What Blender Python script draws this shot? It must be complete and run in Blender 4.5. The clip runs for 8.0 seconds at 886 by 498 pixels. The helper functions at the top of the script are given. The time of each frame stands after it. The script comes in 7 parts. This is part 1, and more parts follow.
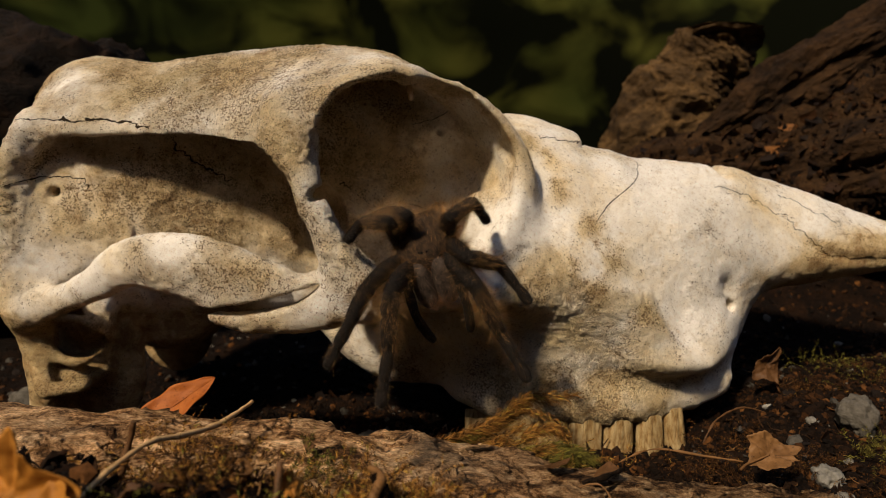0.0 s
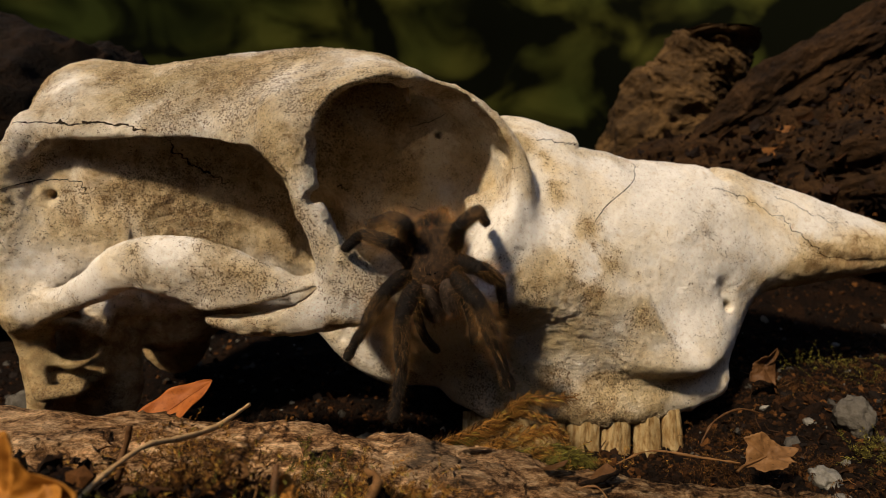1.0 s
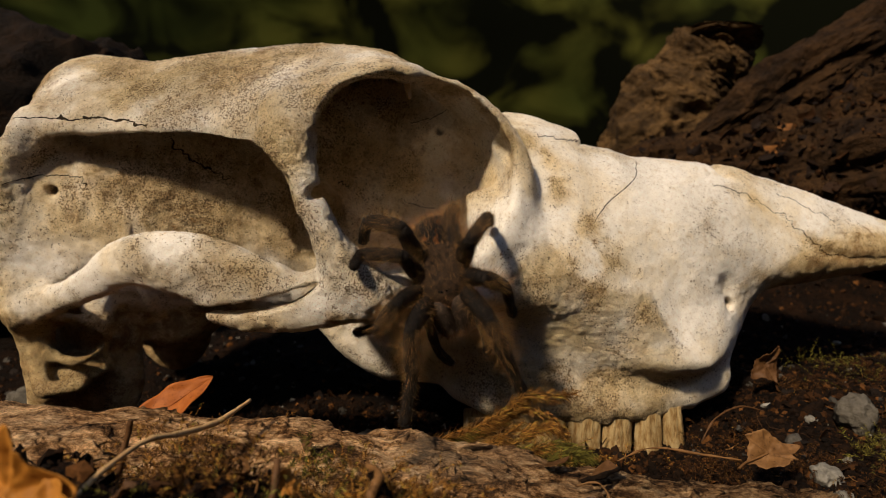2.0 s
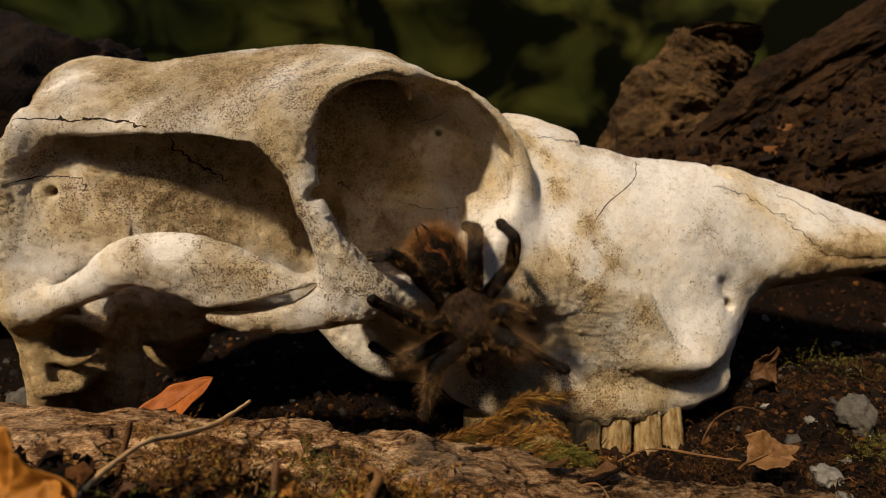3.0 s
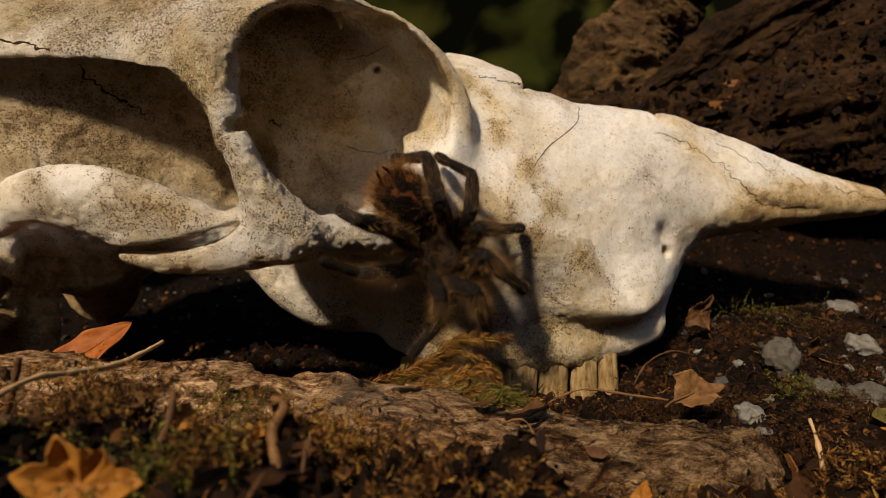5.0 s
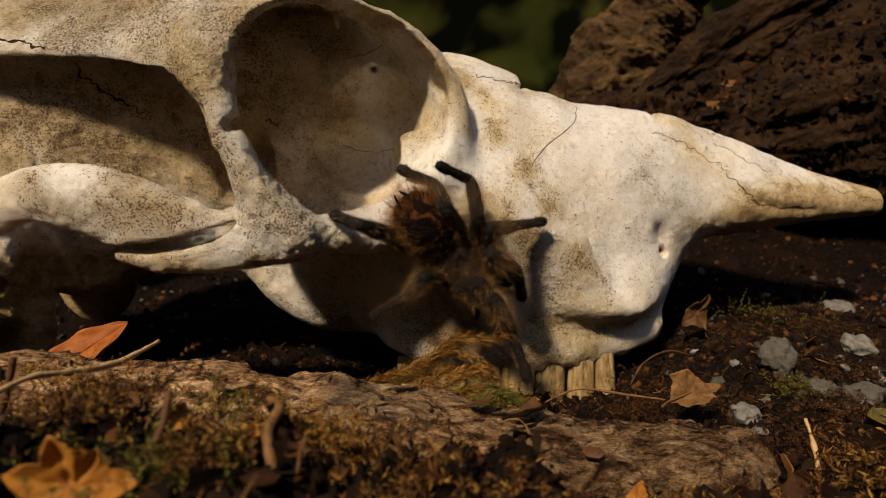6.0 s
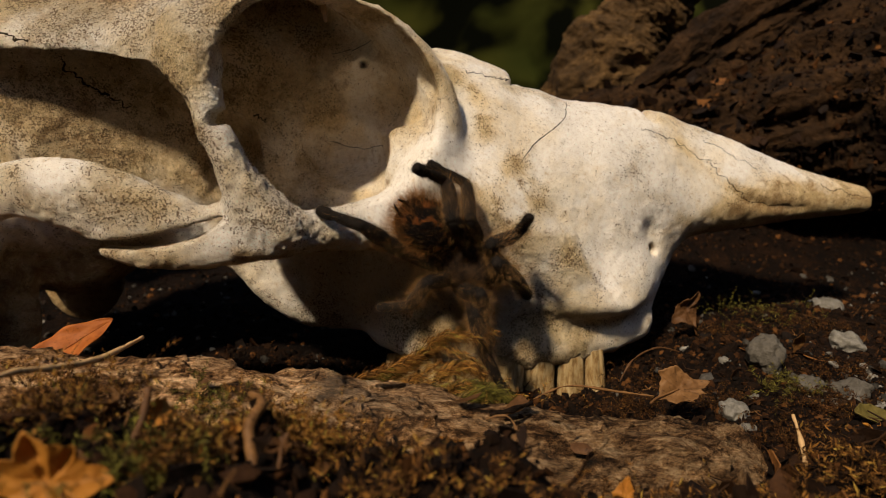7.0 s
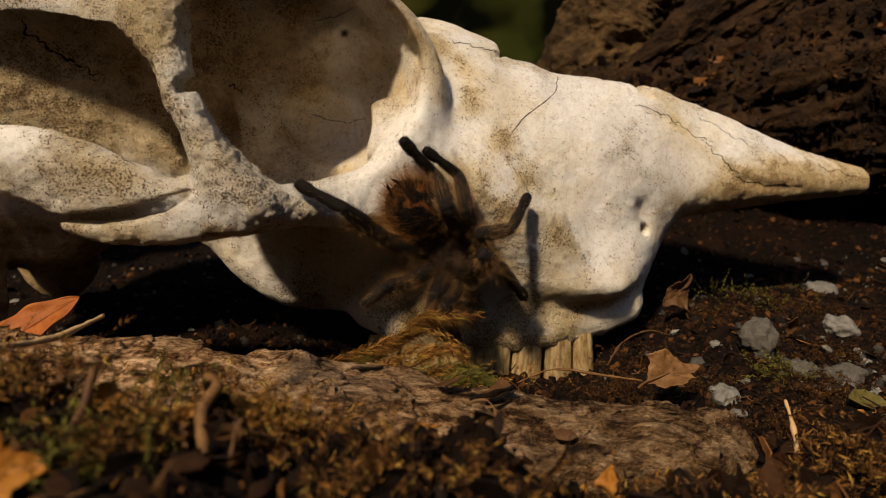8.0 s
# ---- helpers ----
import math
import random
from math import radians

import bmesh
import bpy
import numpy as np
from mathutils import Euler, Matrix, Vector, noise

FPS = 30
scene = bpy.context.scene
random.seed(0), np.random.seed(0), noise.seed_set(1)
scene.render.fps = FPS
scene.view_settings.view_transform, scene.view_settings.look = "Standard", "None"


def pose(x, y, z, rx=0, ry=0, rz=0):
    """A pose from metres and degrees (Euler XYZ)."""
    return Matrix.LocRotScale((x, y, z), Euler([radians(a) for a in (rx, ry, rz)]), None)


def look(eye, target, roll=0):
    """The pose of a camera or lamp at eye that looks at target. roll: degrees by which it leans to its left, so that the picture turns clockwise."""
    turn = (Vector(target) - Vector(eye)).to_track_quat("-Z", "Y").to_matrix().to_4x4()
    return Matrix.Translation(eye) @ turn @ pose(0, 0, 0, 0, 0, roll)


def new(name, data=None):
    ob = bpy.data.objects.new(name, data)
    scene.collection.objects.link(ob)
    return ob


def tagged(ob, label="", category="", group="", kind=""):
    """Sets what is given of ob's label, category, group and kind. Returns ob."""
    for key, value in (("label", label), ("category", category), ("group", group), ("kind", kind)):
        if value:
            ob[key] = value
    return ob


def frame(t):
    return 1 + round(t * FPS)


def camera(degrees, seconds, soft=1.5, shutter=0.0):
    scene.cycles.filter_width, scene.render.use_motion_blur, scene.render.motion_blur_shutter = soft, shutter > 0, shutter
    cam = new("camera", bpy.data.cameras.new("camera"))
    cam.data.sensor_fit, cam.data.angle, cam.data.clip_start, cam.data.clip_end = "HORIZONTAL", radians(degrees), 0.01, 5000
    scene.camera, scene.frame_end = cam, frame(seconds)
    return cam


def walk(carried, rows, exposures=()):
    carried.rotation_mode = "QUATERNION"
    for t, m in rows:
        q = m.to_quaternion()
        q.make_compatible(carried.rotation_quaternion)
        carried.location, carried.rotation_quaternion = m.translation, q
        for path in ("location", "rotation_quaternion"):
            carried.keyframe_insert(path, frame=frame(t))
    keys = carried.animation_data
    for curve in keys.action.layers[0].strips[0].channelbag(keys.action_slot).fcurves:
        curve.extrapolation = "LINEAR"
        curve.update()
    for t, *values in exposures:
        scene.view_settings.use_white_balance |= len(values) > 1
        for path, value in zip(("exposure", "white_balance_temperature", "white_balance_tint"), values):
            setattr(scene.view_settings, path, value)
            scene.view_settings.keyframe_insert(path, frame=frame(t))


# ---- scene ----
# ---- camera ----
cam = camera(75.0, 8.0, soft=0.6)
cam.data.dof.use_dof, cam.data.dof.focus_distance, cam.data.dof.aperture_fstop = True, 0.225, 12.0
PATH = [
    (0.0, 0.0, 0.0, 0.12, 0.0, -9.0, 0.0),
    (0.5, 0.0008, 0.0, 0.12, -0.1, -9.0, -0.05),
    (1.0, 0.0007, -0.0001, 0.1203, -0.12, -8.84, -0.1),
    (1.5, 0.0003, 0.0003, 0.119, -0.08, -8.96, 0.01),
    (3.0, 0.0005, 0.0002, 0.1195, -0.08, -8.94, -0.01),
    (3.5, 0.001, 0.0013, 0.1165, -0.35, -9.79, 0.43),
    (4.0, 0.0066, 0.0035, 0.1111, -1.39, -10.93, 0.76),
    (4.5, 0.0107, 0.006, 0.1073, -3.8, -12.1, 0.98),
    (6.0, 0.0122, 0.0065, 0.1075, -4.38, -12.31, 1.33),
    (6.5, 0.0129, 0.0067, 0.1069, -4.6, -12.34, 1.41),
    (7.0, 0.0144, 0.0074, 0.106, -5.02, -12.37, 1.53),
    (7.5, 0.0152, 0.0084, 0.1025, -5.48, -12.95, 1.89),
    (8.0, 0.0202, 0.0164, 0.1016, -5.62, -13.98, 2.11),
]


def heading(x, y, z, yaw, pitch, roll):
    a, p = radians(yaw), radians(pitch)
    return look((x, y, z), (x - math.sin(a) * math.cos(p), y + math.cos(a) * math.cos(p), z + math.sin(p)), roll)


walk(cam, [(t, heading(*row)) for t, *row in PATH])

# ---- light ----
world = bpy.data.worlds.new("world")
scene.world = world
world.use_nodes = True
wn, wl = world.node_tree.nodes, world.node_tree.links
sky = wn.new("ShaderNodeTexSky")
sky.sky_type, sky.sun_disc = "NISHITA", False
SUN_FROM = Vector((-0.42, -0.53, 0.74)).normalized()
sky.sun_elevation = math.asin(SUN_FROM.z)
sky.sun_rotation = math.atan2(SUN_FROM.x, SUN_FROM.y)
wl.new(sky.outputs[0], wn["Background"].inputs[0])
wn["Background"].inputs[1].default_value = 0.12
sun = new("sun", bpy.data.lights.new("sun", "SUN"))
sun.data.energy, sun.data.angle, sun.data.color = 4.95, radians(5.0), (1.0, 0.83, 0.60)
sun.matrix_world = look(SUN_FROM * 5, (0, 0, 0))
scene.view_settings.exposure = -0.08


# ---- materials ----
def mat(name, rough=0.8):
    m = bpy.data.materials.new(name)
    m.use_nodes = True
    b = m.node_tree.nodes["Principled BSDF"]
    b.inputs["Roughness"].default_value = rough
    return m, m.node_tree.nodes, m.node_tree.links, b


def coords(nodes, links, scale=(1, 1, 1)):
    tc, mp = nodes.new("ShaderNodeTexCoord"), nodes.new("ShaderNodeMapping")
    mp.inputs["Scale"].default_value = scale
    links.new(tc.outputs["Object"], mp.inputs["Vector"])
    return mp.outputs[0]


def noise_tex(nodes, links, vec, scale, detail=4.0, rough=0.6, distort=0.0):
    n = nodes.new("ShaderNodeTexNoise")
    n.inputs["Scale"].default_value, n.inputs["Detail"].default_value = scale, detail
    n.inputs["Roughness"].default_value, n.inputs["Distortion"].default_value = rough, distort
    links.new(vec, n.inputs["Vector"])
    return n.outputs["Fac"]


def ramp(nodes, links, fac, stops):
    r = nodes.new("ShaderNodeValToRGB")
    e = r.color_ramp.elements
    while len(e) < len(stops):
        e.new(0.5)
    for el, (p, c) in zip(e, stops):
        el.position, el.color = p, (*c, 1) if len(c) == 3 else c
    links.new(fac, r.inputs[0])
    return r.outputs[0]


def mixed(nodes, links, fac, a, b, kind="MIX"):
    m = nodes.new("ShaderNodeMix")
    m.data_type, m.blend_type = "RGBA", kind
    for sock, v in ((m.inputs[0], fac), (m.inputs[6], a), (m.inputs[7], b)):
        if hasattr(v, "links") or hasattr(v, "is_linked"):
            links.new(v, sock)
        else:
            sock.default_value = v if isinstance(v, (int, float)) else (*v, 1)
    return m.outputs[2]


def bumped(nodes, links, bsdf, height, strength, dist, base=None):
    b = nodes.new("ShaderNodeBump")
    b.inputs["Strength"].default_value, b.inputs["Distance"].default_value = strength, dist
    links.new(height, b.inputs["Height"])
    if base is not None:
        links.new(base, b.inputs["Normal"])
    links.new(b.outputs[0], bsdf.inputs["Normal"])
    return b.outputs[0]


def bone_material(name="bone", tone=(0.92, 0.855, 0.775), stain=1.0):
    """Weathered bone: pale and granular, yellowed and stained ochre, with dirt lodged in pores and flaking skin where
    the attributes for stain, speck and wear say so; the first also holds shade put into the colour.
    """
    m, n, l, b = mat(name, 0.6)
    v = coords(n, l)

    def mark(which):
        at = n.new("ShaderNodeAttribute")
        at.attribute_name = which
        return at.outputs["Fac"]

    def plus(fac, weight, other):
        k = n.new("ShaderNodeMath")
        k.operation = "MULTIPLY_ADD"
        l.new(fac, k.inputs[0])
        k.inputs[1].default_value = weight
        l.new(other, k.inputs[2])
        return k.outputs[0]

    def white(a, b, top=1.0):
        return [(a, (0, 0, 0)), (b, (top, top, top))]

    wear, dirt_shade, speck = mark("wear"), mark("stain"), mark("speck")
    # yellowing in clouds, then ochre, rust and algae, all deeper where shade is painted in
    cloud = plus(dirt_shade, 0.42, noise_tex(n, l, v, 26, 6, 0.62, 0.4))
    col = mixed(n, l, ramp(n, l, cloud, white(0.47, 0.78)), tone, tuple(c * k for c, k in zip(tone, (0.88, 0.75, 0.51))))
    ochre = plus(dirt_shade, 0.34, noise_tex(n, l, v, 190, 9, 0.80, 0.3))
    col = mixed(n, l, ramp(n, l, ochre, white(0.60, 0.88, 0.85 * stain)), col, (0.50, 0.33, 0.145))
    rust = plus(dirt_shade, 0.18, noise_tex(n, l, v, 150, 8, 0.74, 0.6))
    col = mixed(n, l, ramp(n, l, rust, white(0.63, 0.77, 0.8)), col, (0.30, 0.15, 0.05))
    green = plus(dirt_shade, 0.15, noise_tex(n, l, v, 15, 5, 0.6))
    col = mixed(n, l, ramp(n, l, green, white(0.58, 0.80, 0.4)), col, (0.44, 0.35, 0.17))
    # caked brown grime, which also paints in shade under the cheek arch
    grime_shade = plus(noise_tex(n, l, v, 240, 6, 0.7), 0.5, dirt_shade)
    col = mixed(n, l, ramp(n, l, grime_shade, white(1.14, 1.36, 0.85)), col, (0.15, 0.090, 0.038))
    # dirt in the pores: small flecks that crowd where speck is high
    crowd = plus(speck, 0.30, noise_tex(n, l, v, 200, 6, 0.78))
    fleck = plus(crowd, 0.50, noise_tex(n, l, v, 1150, 3, 0.55))
    pores = ramp(n, l, fleck, white(0.905, 0.98, 0.88))
    col = mixed(n, l, pores, col, (0.17, 0.095, 0.036))
    dust = plus(speck, 0.10, noise_tex(n, l, v, 2400, 3, 0.7))
    col = mixed(n, l, ramp(n, l, dust, white(0.62, 0.72, 0.55)), col, (0.36, 0.235, 0.11))
    mottle = noise_tex(n, l, v, 340, 7, 0.8)
    col = mixed(n, l, 1.0, col, ramp(n, l, mottle, [(0.34, (0.80, 0.70, 0.56)), (0.44, (1, 1, 1)), (0.60, (1.10, 1.10, 1.10))]), "MULTIPLY")
    # single pits
    pits = n.new("ShaderNodeTexVoronoi")
    pits.inputs["Scale"].default_value = 260
    l.new(v, pits.inputs["Vector"])
    spot = n.new("ShaderNodeMath")
    spot.operation = "SUBTRACT"
    l.new(ramp(n, l, noise_tex(n, l, v, 90, 4, 0.7), [(0.54, (0, 0, 0)), (0.84, (0.28, 0.28, 0.28))]), spot.inputs[0])
    l.new(pits.outputs["Distance"], spot.inputs[1])
    dots = ramp(n, l, spot.outputs[0], white(0.0, 0.05, 0.9))
    col = mixed(n, l, dots, col, (0.10, 0.055, 0.022))
    # grain, strongest where the skin is worn: dark crevices between pale crumbs
    amount = n.new("ShaderNodeMapRange")
    l.new(wear, amount.inputs[0])
    amount.inputs[3].default_value, amount.inputs[4].default_value = 0.2, 1.0
    grain = noise_tex(n, l, v, 950, 6, 0.80, 0.2)
    col = mixed(n, l, amount.outputs[0], col, ramp(n, l, grain, [(0.33, (0.30, 0.20, 0.10)), (0.41, (0.97, 0.94, 0.88)), (0.50, (1.10, 1.10, 1.10)), (0.62, (1.28, 1.28, 1.28))]), "MULTIPLY")
    l.new(col, b.inputs["Base Color"])
    b1 = bumped(n, l, b, noise_tex(n, l, v, 900, 5, 0.75), 1.0, 0.0012)
    inv = n.new("ShaderNodeInvert")
    l.new(mixed(n, l, 0.5, pores, dots), inv.inputs[1])
    b2 = bumped(n, l, b, inv.outputs[0], 0.8, 0.0010, b1)
    crumb = n.new("ShaderNodeMath")
    crumb.operation = "MULTIPLY"
    l.new(grain, crumb.inputs[0])
    l.new(wear, crumb.inputs[1])
    b3 = bumped(n, l, b, crumb.outputs[0], 1.0, 0.0048, b2)
    skin = noise_tex(n, l, v, 300, 6, 0.75, 0.3)
    flake = n.new("ShaderNodeMath")
    flake.operation = "MULTIPLY"
    l.new(skin, flake.inputs[0])
    l.new(wear, flake.inputs[1])
    bumped(n, l, b, flake.outputs[0], 1.0, 0.0045, b3)
    b.inputs["Specular IOR Level"].default_value = 0.3
    return m


def wood_material(name, dark, light, scale=(1, 1, 1), bump=0.004, crackle=0.5):
    m, n, l, b = mat(name, 0.85)
    v = coords(n, l, scale)
    big = noise_tex(n, l, v, 28, 6, 0.65, 0.8)
    col = ramp(n, l, big, [(0.30, dark), (0.52, tuple(0.5 * (a + c) for a, c in zip(dark, light))), (0.70, light)])
    fine = noise_tex(n, l, v, 260, 5, 0.7)
    col = mixed(n, l, 0.75, col, ramp(n, l, fine, [(0.3, (0.35, 0.33, 0.30)), (0.7, (1.35, 1.3, 1.25))]), "MULTIPLY")
    # open checks and flaking edges
    cell = n.new("ShaderNodeTexVoronoi")
    cell.feature, cell.inputs["Scale"].default_value = "DISTANCE_TO_EDGE", 85
    warp = n.new("ShaderNodeMix")
    warp.data_type, warp.inputs[0].default_value = "VECTOR", 0.012
    wob = n.new("ShaderNodeTexNoise")
    wob.inputs["Scale"].default_value = 60
    l.new(v, wob.inputs["Vector"])
    l.new(v, warp.inputs[4])
    l.new(wob.outputs["Color"], warp.inputs[5])
    l.new(warp.outputs[1], cell.inputs["Vector"])
    gap = ramp(n, l, cell.outputs["Distance"], [(0.0, (0.15, 0.13, 0.11)), (0.10, (1, 1, 1))])
    col = mixed(n, l, crackle, col, gap, "MULTIPLY")
    l.new(col, b.inputs["Base Color"])
    b1 = bumped(n, l, b, big, 1.0, bump)
    b2 = bumped(n, l, b, gap, 0.7 * crackle, bump * 0.4, b1)
    bumped(n, l, b, fine, 0.8, bump * 0.3, b2)
    b.inputs["Specular IOR Level"].default_value = 0.12
    return m


def bark_material(name="branch_bark"):
    """Thin flaking bark: pale worn plates, dark seams between them, threads along the branch."""
    m, n, l, b = mat(name, 0.9)
    v = coords(n, l, (0.6, 1.3, 1.3))
    wob = n.new("ShaderNodeTexNoise")
    wob.inputs["Scale"].default_value, wob.inputs["Detail"].default_value = 70, 5
    l.new(v, wob.inputs["Vector"])
    warp = n.new("ShaderNodeMix")
    warp.data_type, warp.inputs[0].default_value = "VECTOR", 0.03
    l.new(v, warp.inputs[4])
    l.new(wob.outputs["Color"], warp.inputs[5])
    plate = n.new("ShaderNodeTexVoronoi")
    plate.inputs["Scale"].default_value = 120
    l.new(warp.outputs[1], plate.inputs["Vector"])
    big = noise_tex(n, l, v, 120, 9, 0.82, 0.4)
    col = ramp(n, l, big, [(0.38, (0.012, 0.006, 0.003)), (0.45, (0.15, 0.076, 0.032)), (0.52, (0.48, 0.29, 0.150)), (0.62, (0.86, 0.62, 0.39))])
    # grey, charred-looking stretches
    old = noise_tex(n, l, coords(n, l, (0.5, 1, 1)), 26, 5, 0.6, 0.3)
    col = mixed(n, l, ramp(n, l, old, [(0.52, (0, 0, 0)), (0.68, (0.65, 0.65, 0.65))]), col, (0.15, 0.12, 0.09))
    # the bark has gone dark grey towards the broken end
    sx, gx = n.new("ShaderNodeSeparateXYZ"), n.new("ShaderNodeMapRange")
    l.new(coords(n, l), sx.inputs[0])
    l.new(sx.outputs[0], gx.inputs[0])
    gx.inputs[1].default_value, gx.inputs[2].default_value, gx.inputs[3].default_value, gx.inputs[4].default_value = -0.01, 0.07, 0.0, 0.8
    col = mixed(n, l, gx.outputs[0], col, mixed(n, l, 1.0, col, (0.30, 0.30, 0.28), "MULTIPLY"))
    tint = ramp(n, l, plate.outputs["Color"], [(0.1, (0.58, 0.52, 0.46)), (0.9, (1.55, 1.42, 1.24))])
    col = mixed(n, l, 0.55, col, tint, "MULTIPLY")
    thread = noise_tex(n, l, coords(n, l, (0.35, 1.2, 1.2)), 800, 6, 0.8, 0.4)
    col = mixed(n, l, 0.9, col, ramp(n, l, thread, [(0.36, (0.34, 0.29, 0.24)), (0.50, (1.0, 0.98, 0.95)), (0.62, (1.45, 1.42, 1.36))]), "MULTIPLY")
    l.new(col, b.inputs["Base Color"])
    b1 = bumped(n, l, b, big, 1.0, 0.0030)
    b2 = bumped(n, l, b, plate.outputs["Distance"], 0.8, 0.0016, b1)
    bumped(n, l, b, thread, 1.0, 0.0016, b2)
    b.inputs["Specular IOR Level"].default_value = 0.12
    return m


def soil_material(name="soil"):
    m, n, l, b = mat(name, 0.95)
    v = coords(n, l)
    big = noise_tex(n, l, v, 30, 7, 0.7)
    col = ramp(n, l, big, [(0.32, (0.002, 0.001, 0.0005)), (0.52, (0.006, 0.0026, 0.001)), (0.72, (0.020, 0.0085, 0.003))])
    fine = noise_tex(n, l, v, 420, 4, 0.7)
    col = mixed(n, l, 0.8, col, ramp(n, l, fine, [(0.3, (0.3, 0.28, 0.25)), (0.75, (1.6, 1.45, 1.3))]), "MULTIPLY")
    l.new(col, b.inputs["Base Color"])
    b1 = bumped(n, l, b, big, 1.0, 0.006)
    bumped(n, l, b, fine, 0.9, 0.0015, b1)
    b.inputs["Specular IOR Level"].default_value = 0.1
    return m


def tooth_material():
    """Yellowed enamel with brown streaks that run down it and dark dirt in the flutes."""
    m, n, l, b = mat("tooth", 0.45)
    v = coords(n, l, (1, 1, 0.22))
    streak = noise_tex(n, l, v, 420, 6, 0.7, 0.3)
    col = ramp(n, l, streak, [(0.30, (0.048, 0.0222, 0.0066)), (0.42, (0.264, 0.152, 0.0528)), (0.54, (0.416, 0.289, 0.132)), (0.70, (0.512, 0.392, 0.218))])
    blot = noise_tex(n, l, coords(n, l), 160, 5, 0.7)
    col = mixed(n, l, ramp(n, l, blot, [(0.50, (0, 0, 0)), (0.68, (0.68, 0.629, 0.561))]), col, (0.16, 0.0777, 0.0211))
    l.new(col, b.inputs["Base Color"])
    b1 = bumped(n, l, b, streak, 0.9, 0.0016)
    bumped(n, l, b, noise_tex(n, l, coords(n, l), 900, 4, 0.7), 0.8, 0.0006, b1)
    b.inputs["Specular IOR Level"].default_value = 0.35
    return m


BONE = bone_material()
TOOTH = tooth_material()
GRIME = wood_material("grime", (0.012, 0.008, 0.004), (0.05, 0.032, 0.016))
BARK = bark_material()
DRIFT = wood_material("weathered_wood", (0.006, 0.0032, 0.0013), (0.165, 0.096, 0.038), (0.9, 1, 1.2), 0.010, 0.25)
LOGWOOD = wood_material("dead_log", (0.004, 0.002, 0.0008), (0.068, 0.034, 0.0125), (0.8, 1.2, 1.2), 0.010, 0.3)
DARKWOOD = wood_material("dark_bark", (0.003, 0.002, 0.001), (0.024, 0.011, 0.004), (1, 2, 2), 0.010, 0.3)
SOIL = soil_material()


# ---- helpers for meshes ----
def part(name, bm, material, parent=None, label="", smooth=True):
    me = bpy.data.meshes.new(name)
    bm.to_mesh(me)
    bm.free()
    return link_mesh(name, me, material, parent, label, smooth)


def link_mesh(name, me, material, parent=None, label="", smooth=True):
    if smooth:
        me.polygons.foreach_set("use_smooth", [True] * len(me.polygons))
    me.materials.append(material)
    ob = new(name, me)
    ob.parent = parent
    return tagged(ob, label)


def mesh_from(name, verts, faces):
    me = bpy.data.meshes.new(name)
    me.from_pydata(verts.tolist() if hasattr(verts, "tolist") else verts, [], faces.tolist() if hasattr(faces, "tolist") else faces)
    me.update()
    return me


LATTICE = np.random.default_rng(5).random((32, 32, 32)).astype(np.float32) * 2 - 1


def vnoise(p, scale, octaves=1, gain=0.5):
    """Smooth noise, -1 to 1, at an array of places."""
    out, amp = np.zeros(len(p)), 1.0
    for o in range(octaves):
        q = np.asarray(p) * scale * 2**o + 17.3 * o + 100
        i = np.floor(q).astype(int)
        f = q - i
        f = f * f * (3 - 2 * f)
        i0, i1 = i % 32, (i + 1) % 32
        acc = 0
        for a, wa in ((i0[:, 0], 1 - f[:, 0]), (i1[:, 0], f[:, 0])):
            for b, wb in ((i0[:, 1], 1 - f[:, 1]), (i1[:, 1], f[:, 1])):
                for c, wc in ((i0[:, 2], 1 - f[:, 2]), (i1[:, 2], f[:, 2])):
                    acc = acc + LATTICE[a, b, c] * wa * wb * wc
        out += amp * acc
        amp *= gain
    return out


def vertex_normals(verts, faces):
    n = np.zeros_like(verts)
    q = np.asarray(faces)
    fn = np.cross(verts[q[:, 2]] - verts[q[:, 0]], verts[q[:, -1]] - verts[q[:, 1]])
    for k in range(q.shape[1]):
        for c in range(3):
            n[:, c] += np.bincount(q[:, k], fn[:, c], len(verts))
    return n / np.maximum(np.linalg.norm(n, axis=1, keepdims=True), 1e-12)


def spline(points, count):
    """A smooth curve through control rows, any number of columns."""
    p = np.asarray(points, float)
    t = np.linspace(0, len(p) - 1, count)
    i = np.clip(t.astype(int), 0, len(p) - 2)
    u = (t - i)[:, None]
    p0, p1, p2, p3 = p[np.maximum(i - 1, 0)], p[i], p[i + 1], p[np.minimum(i + 2, len(p) - 1)]
    return 0.5 * (2 * p1 + (p2 - p0) * u + (2 * p0 - 5 * p1 + 4 * p2 - p3) * u**2 + (3 * p1 - p0 - 3 * p2 + p3) * u**3)


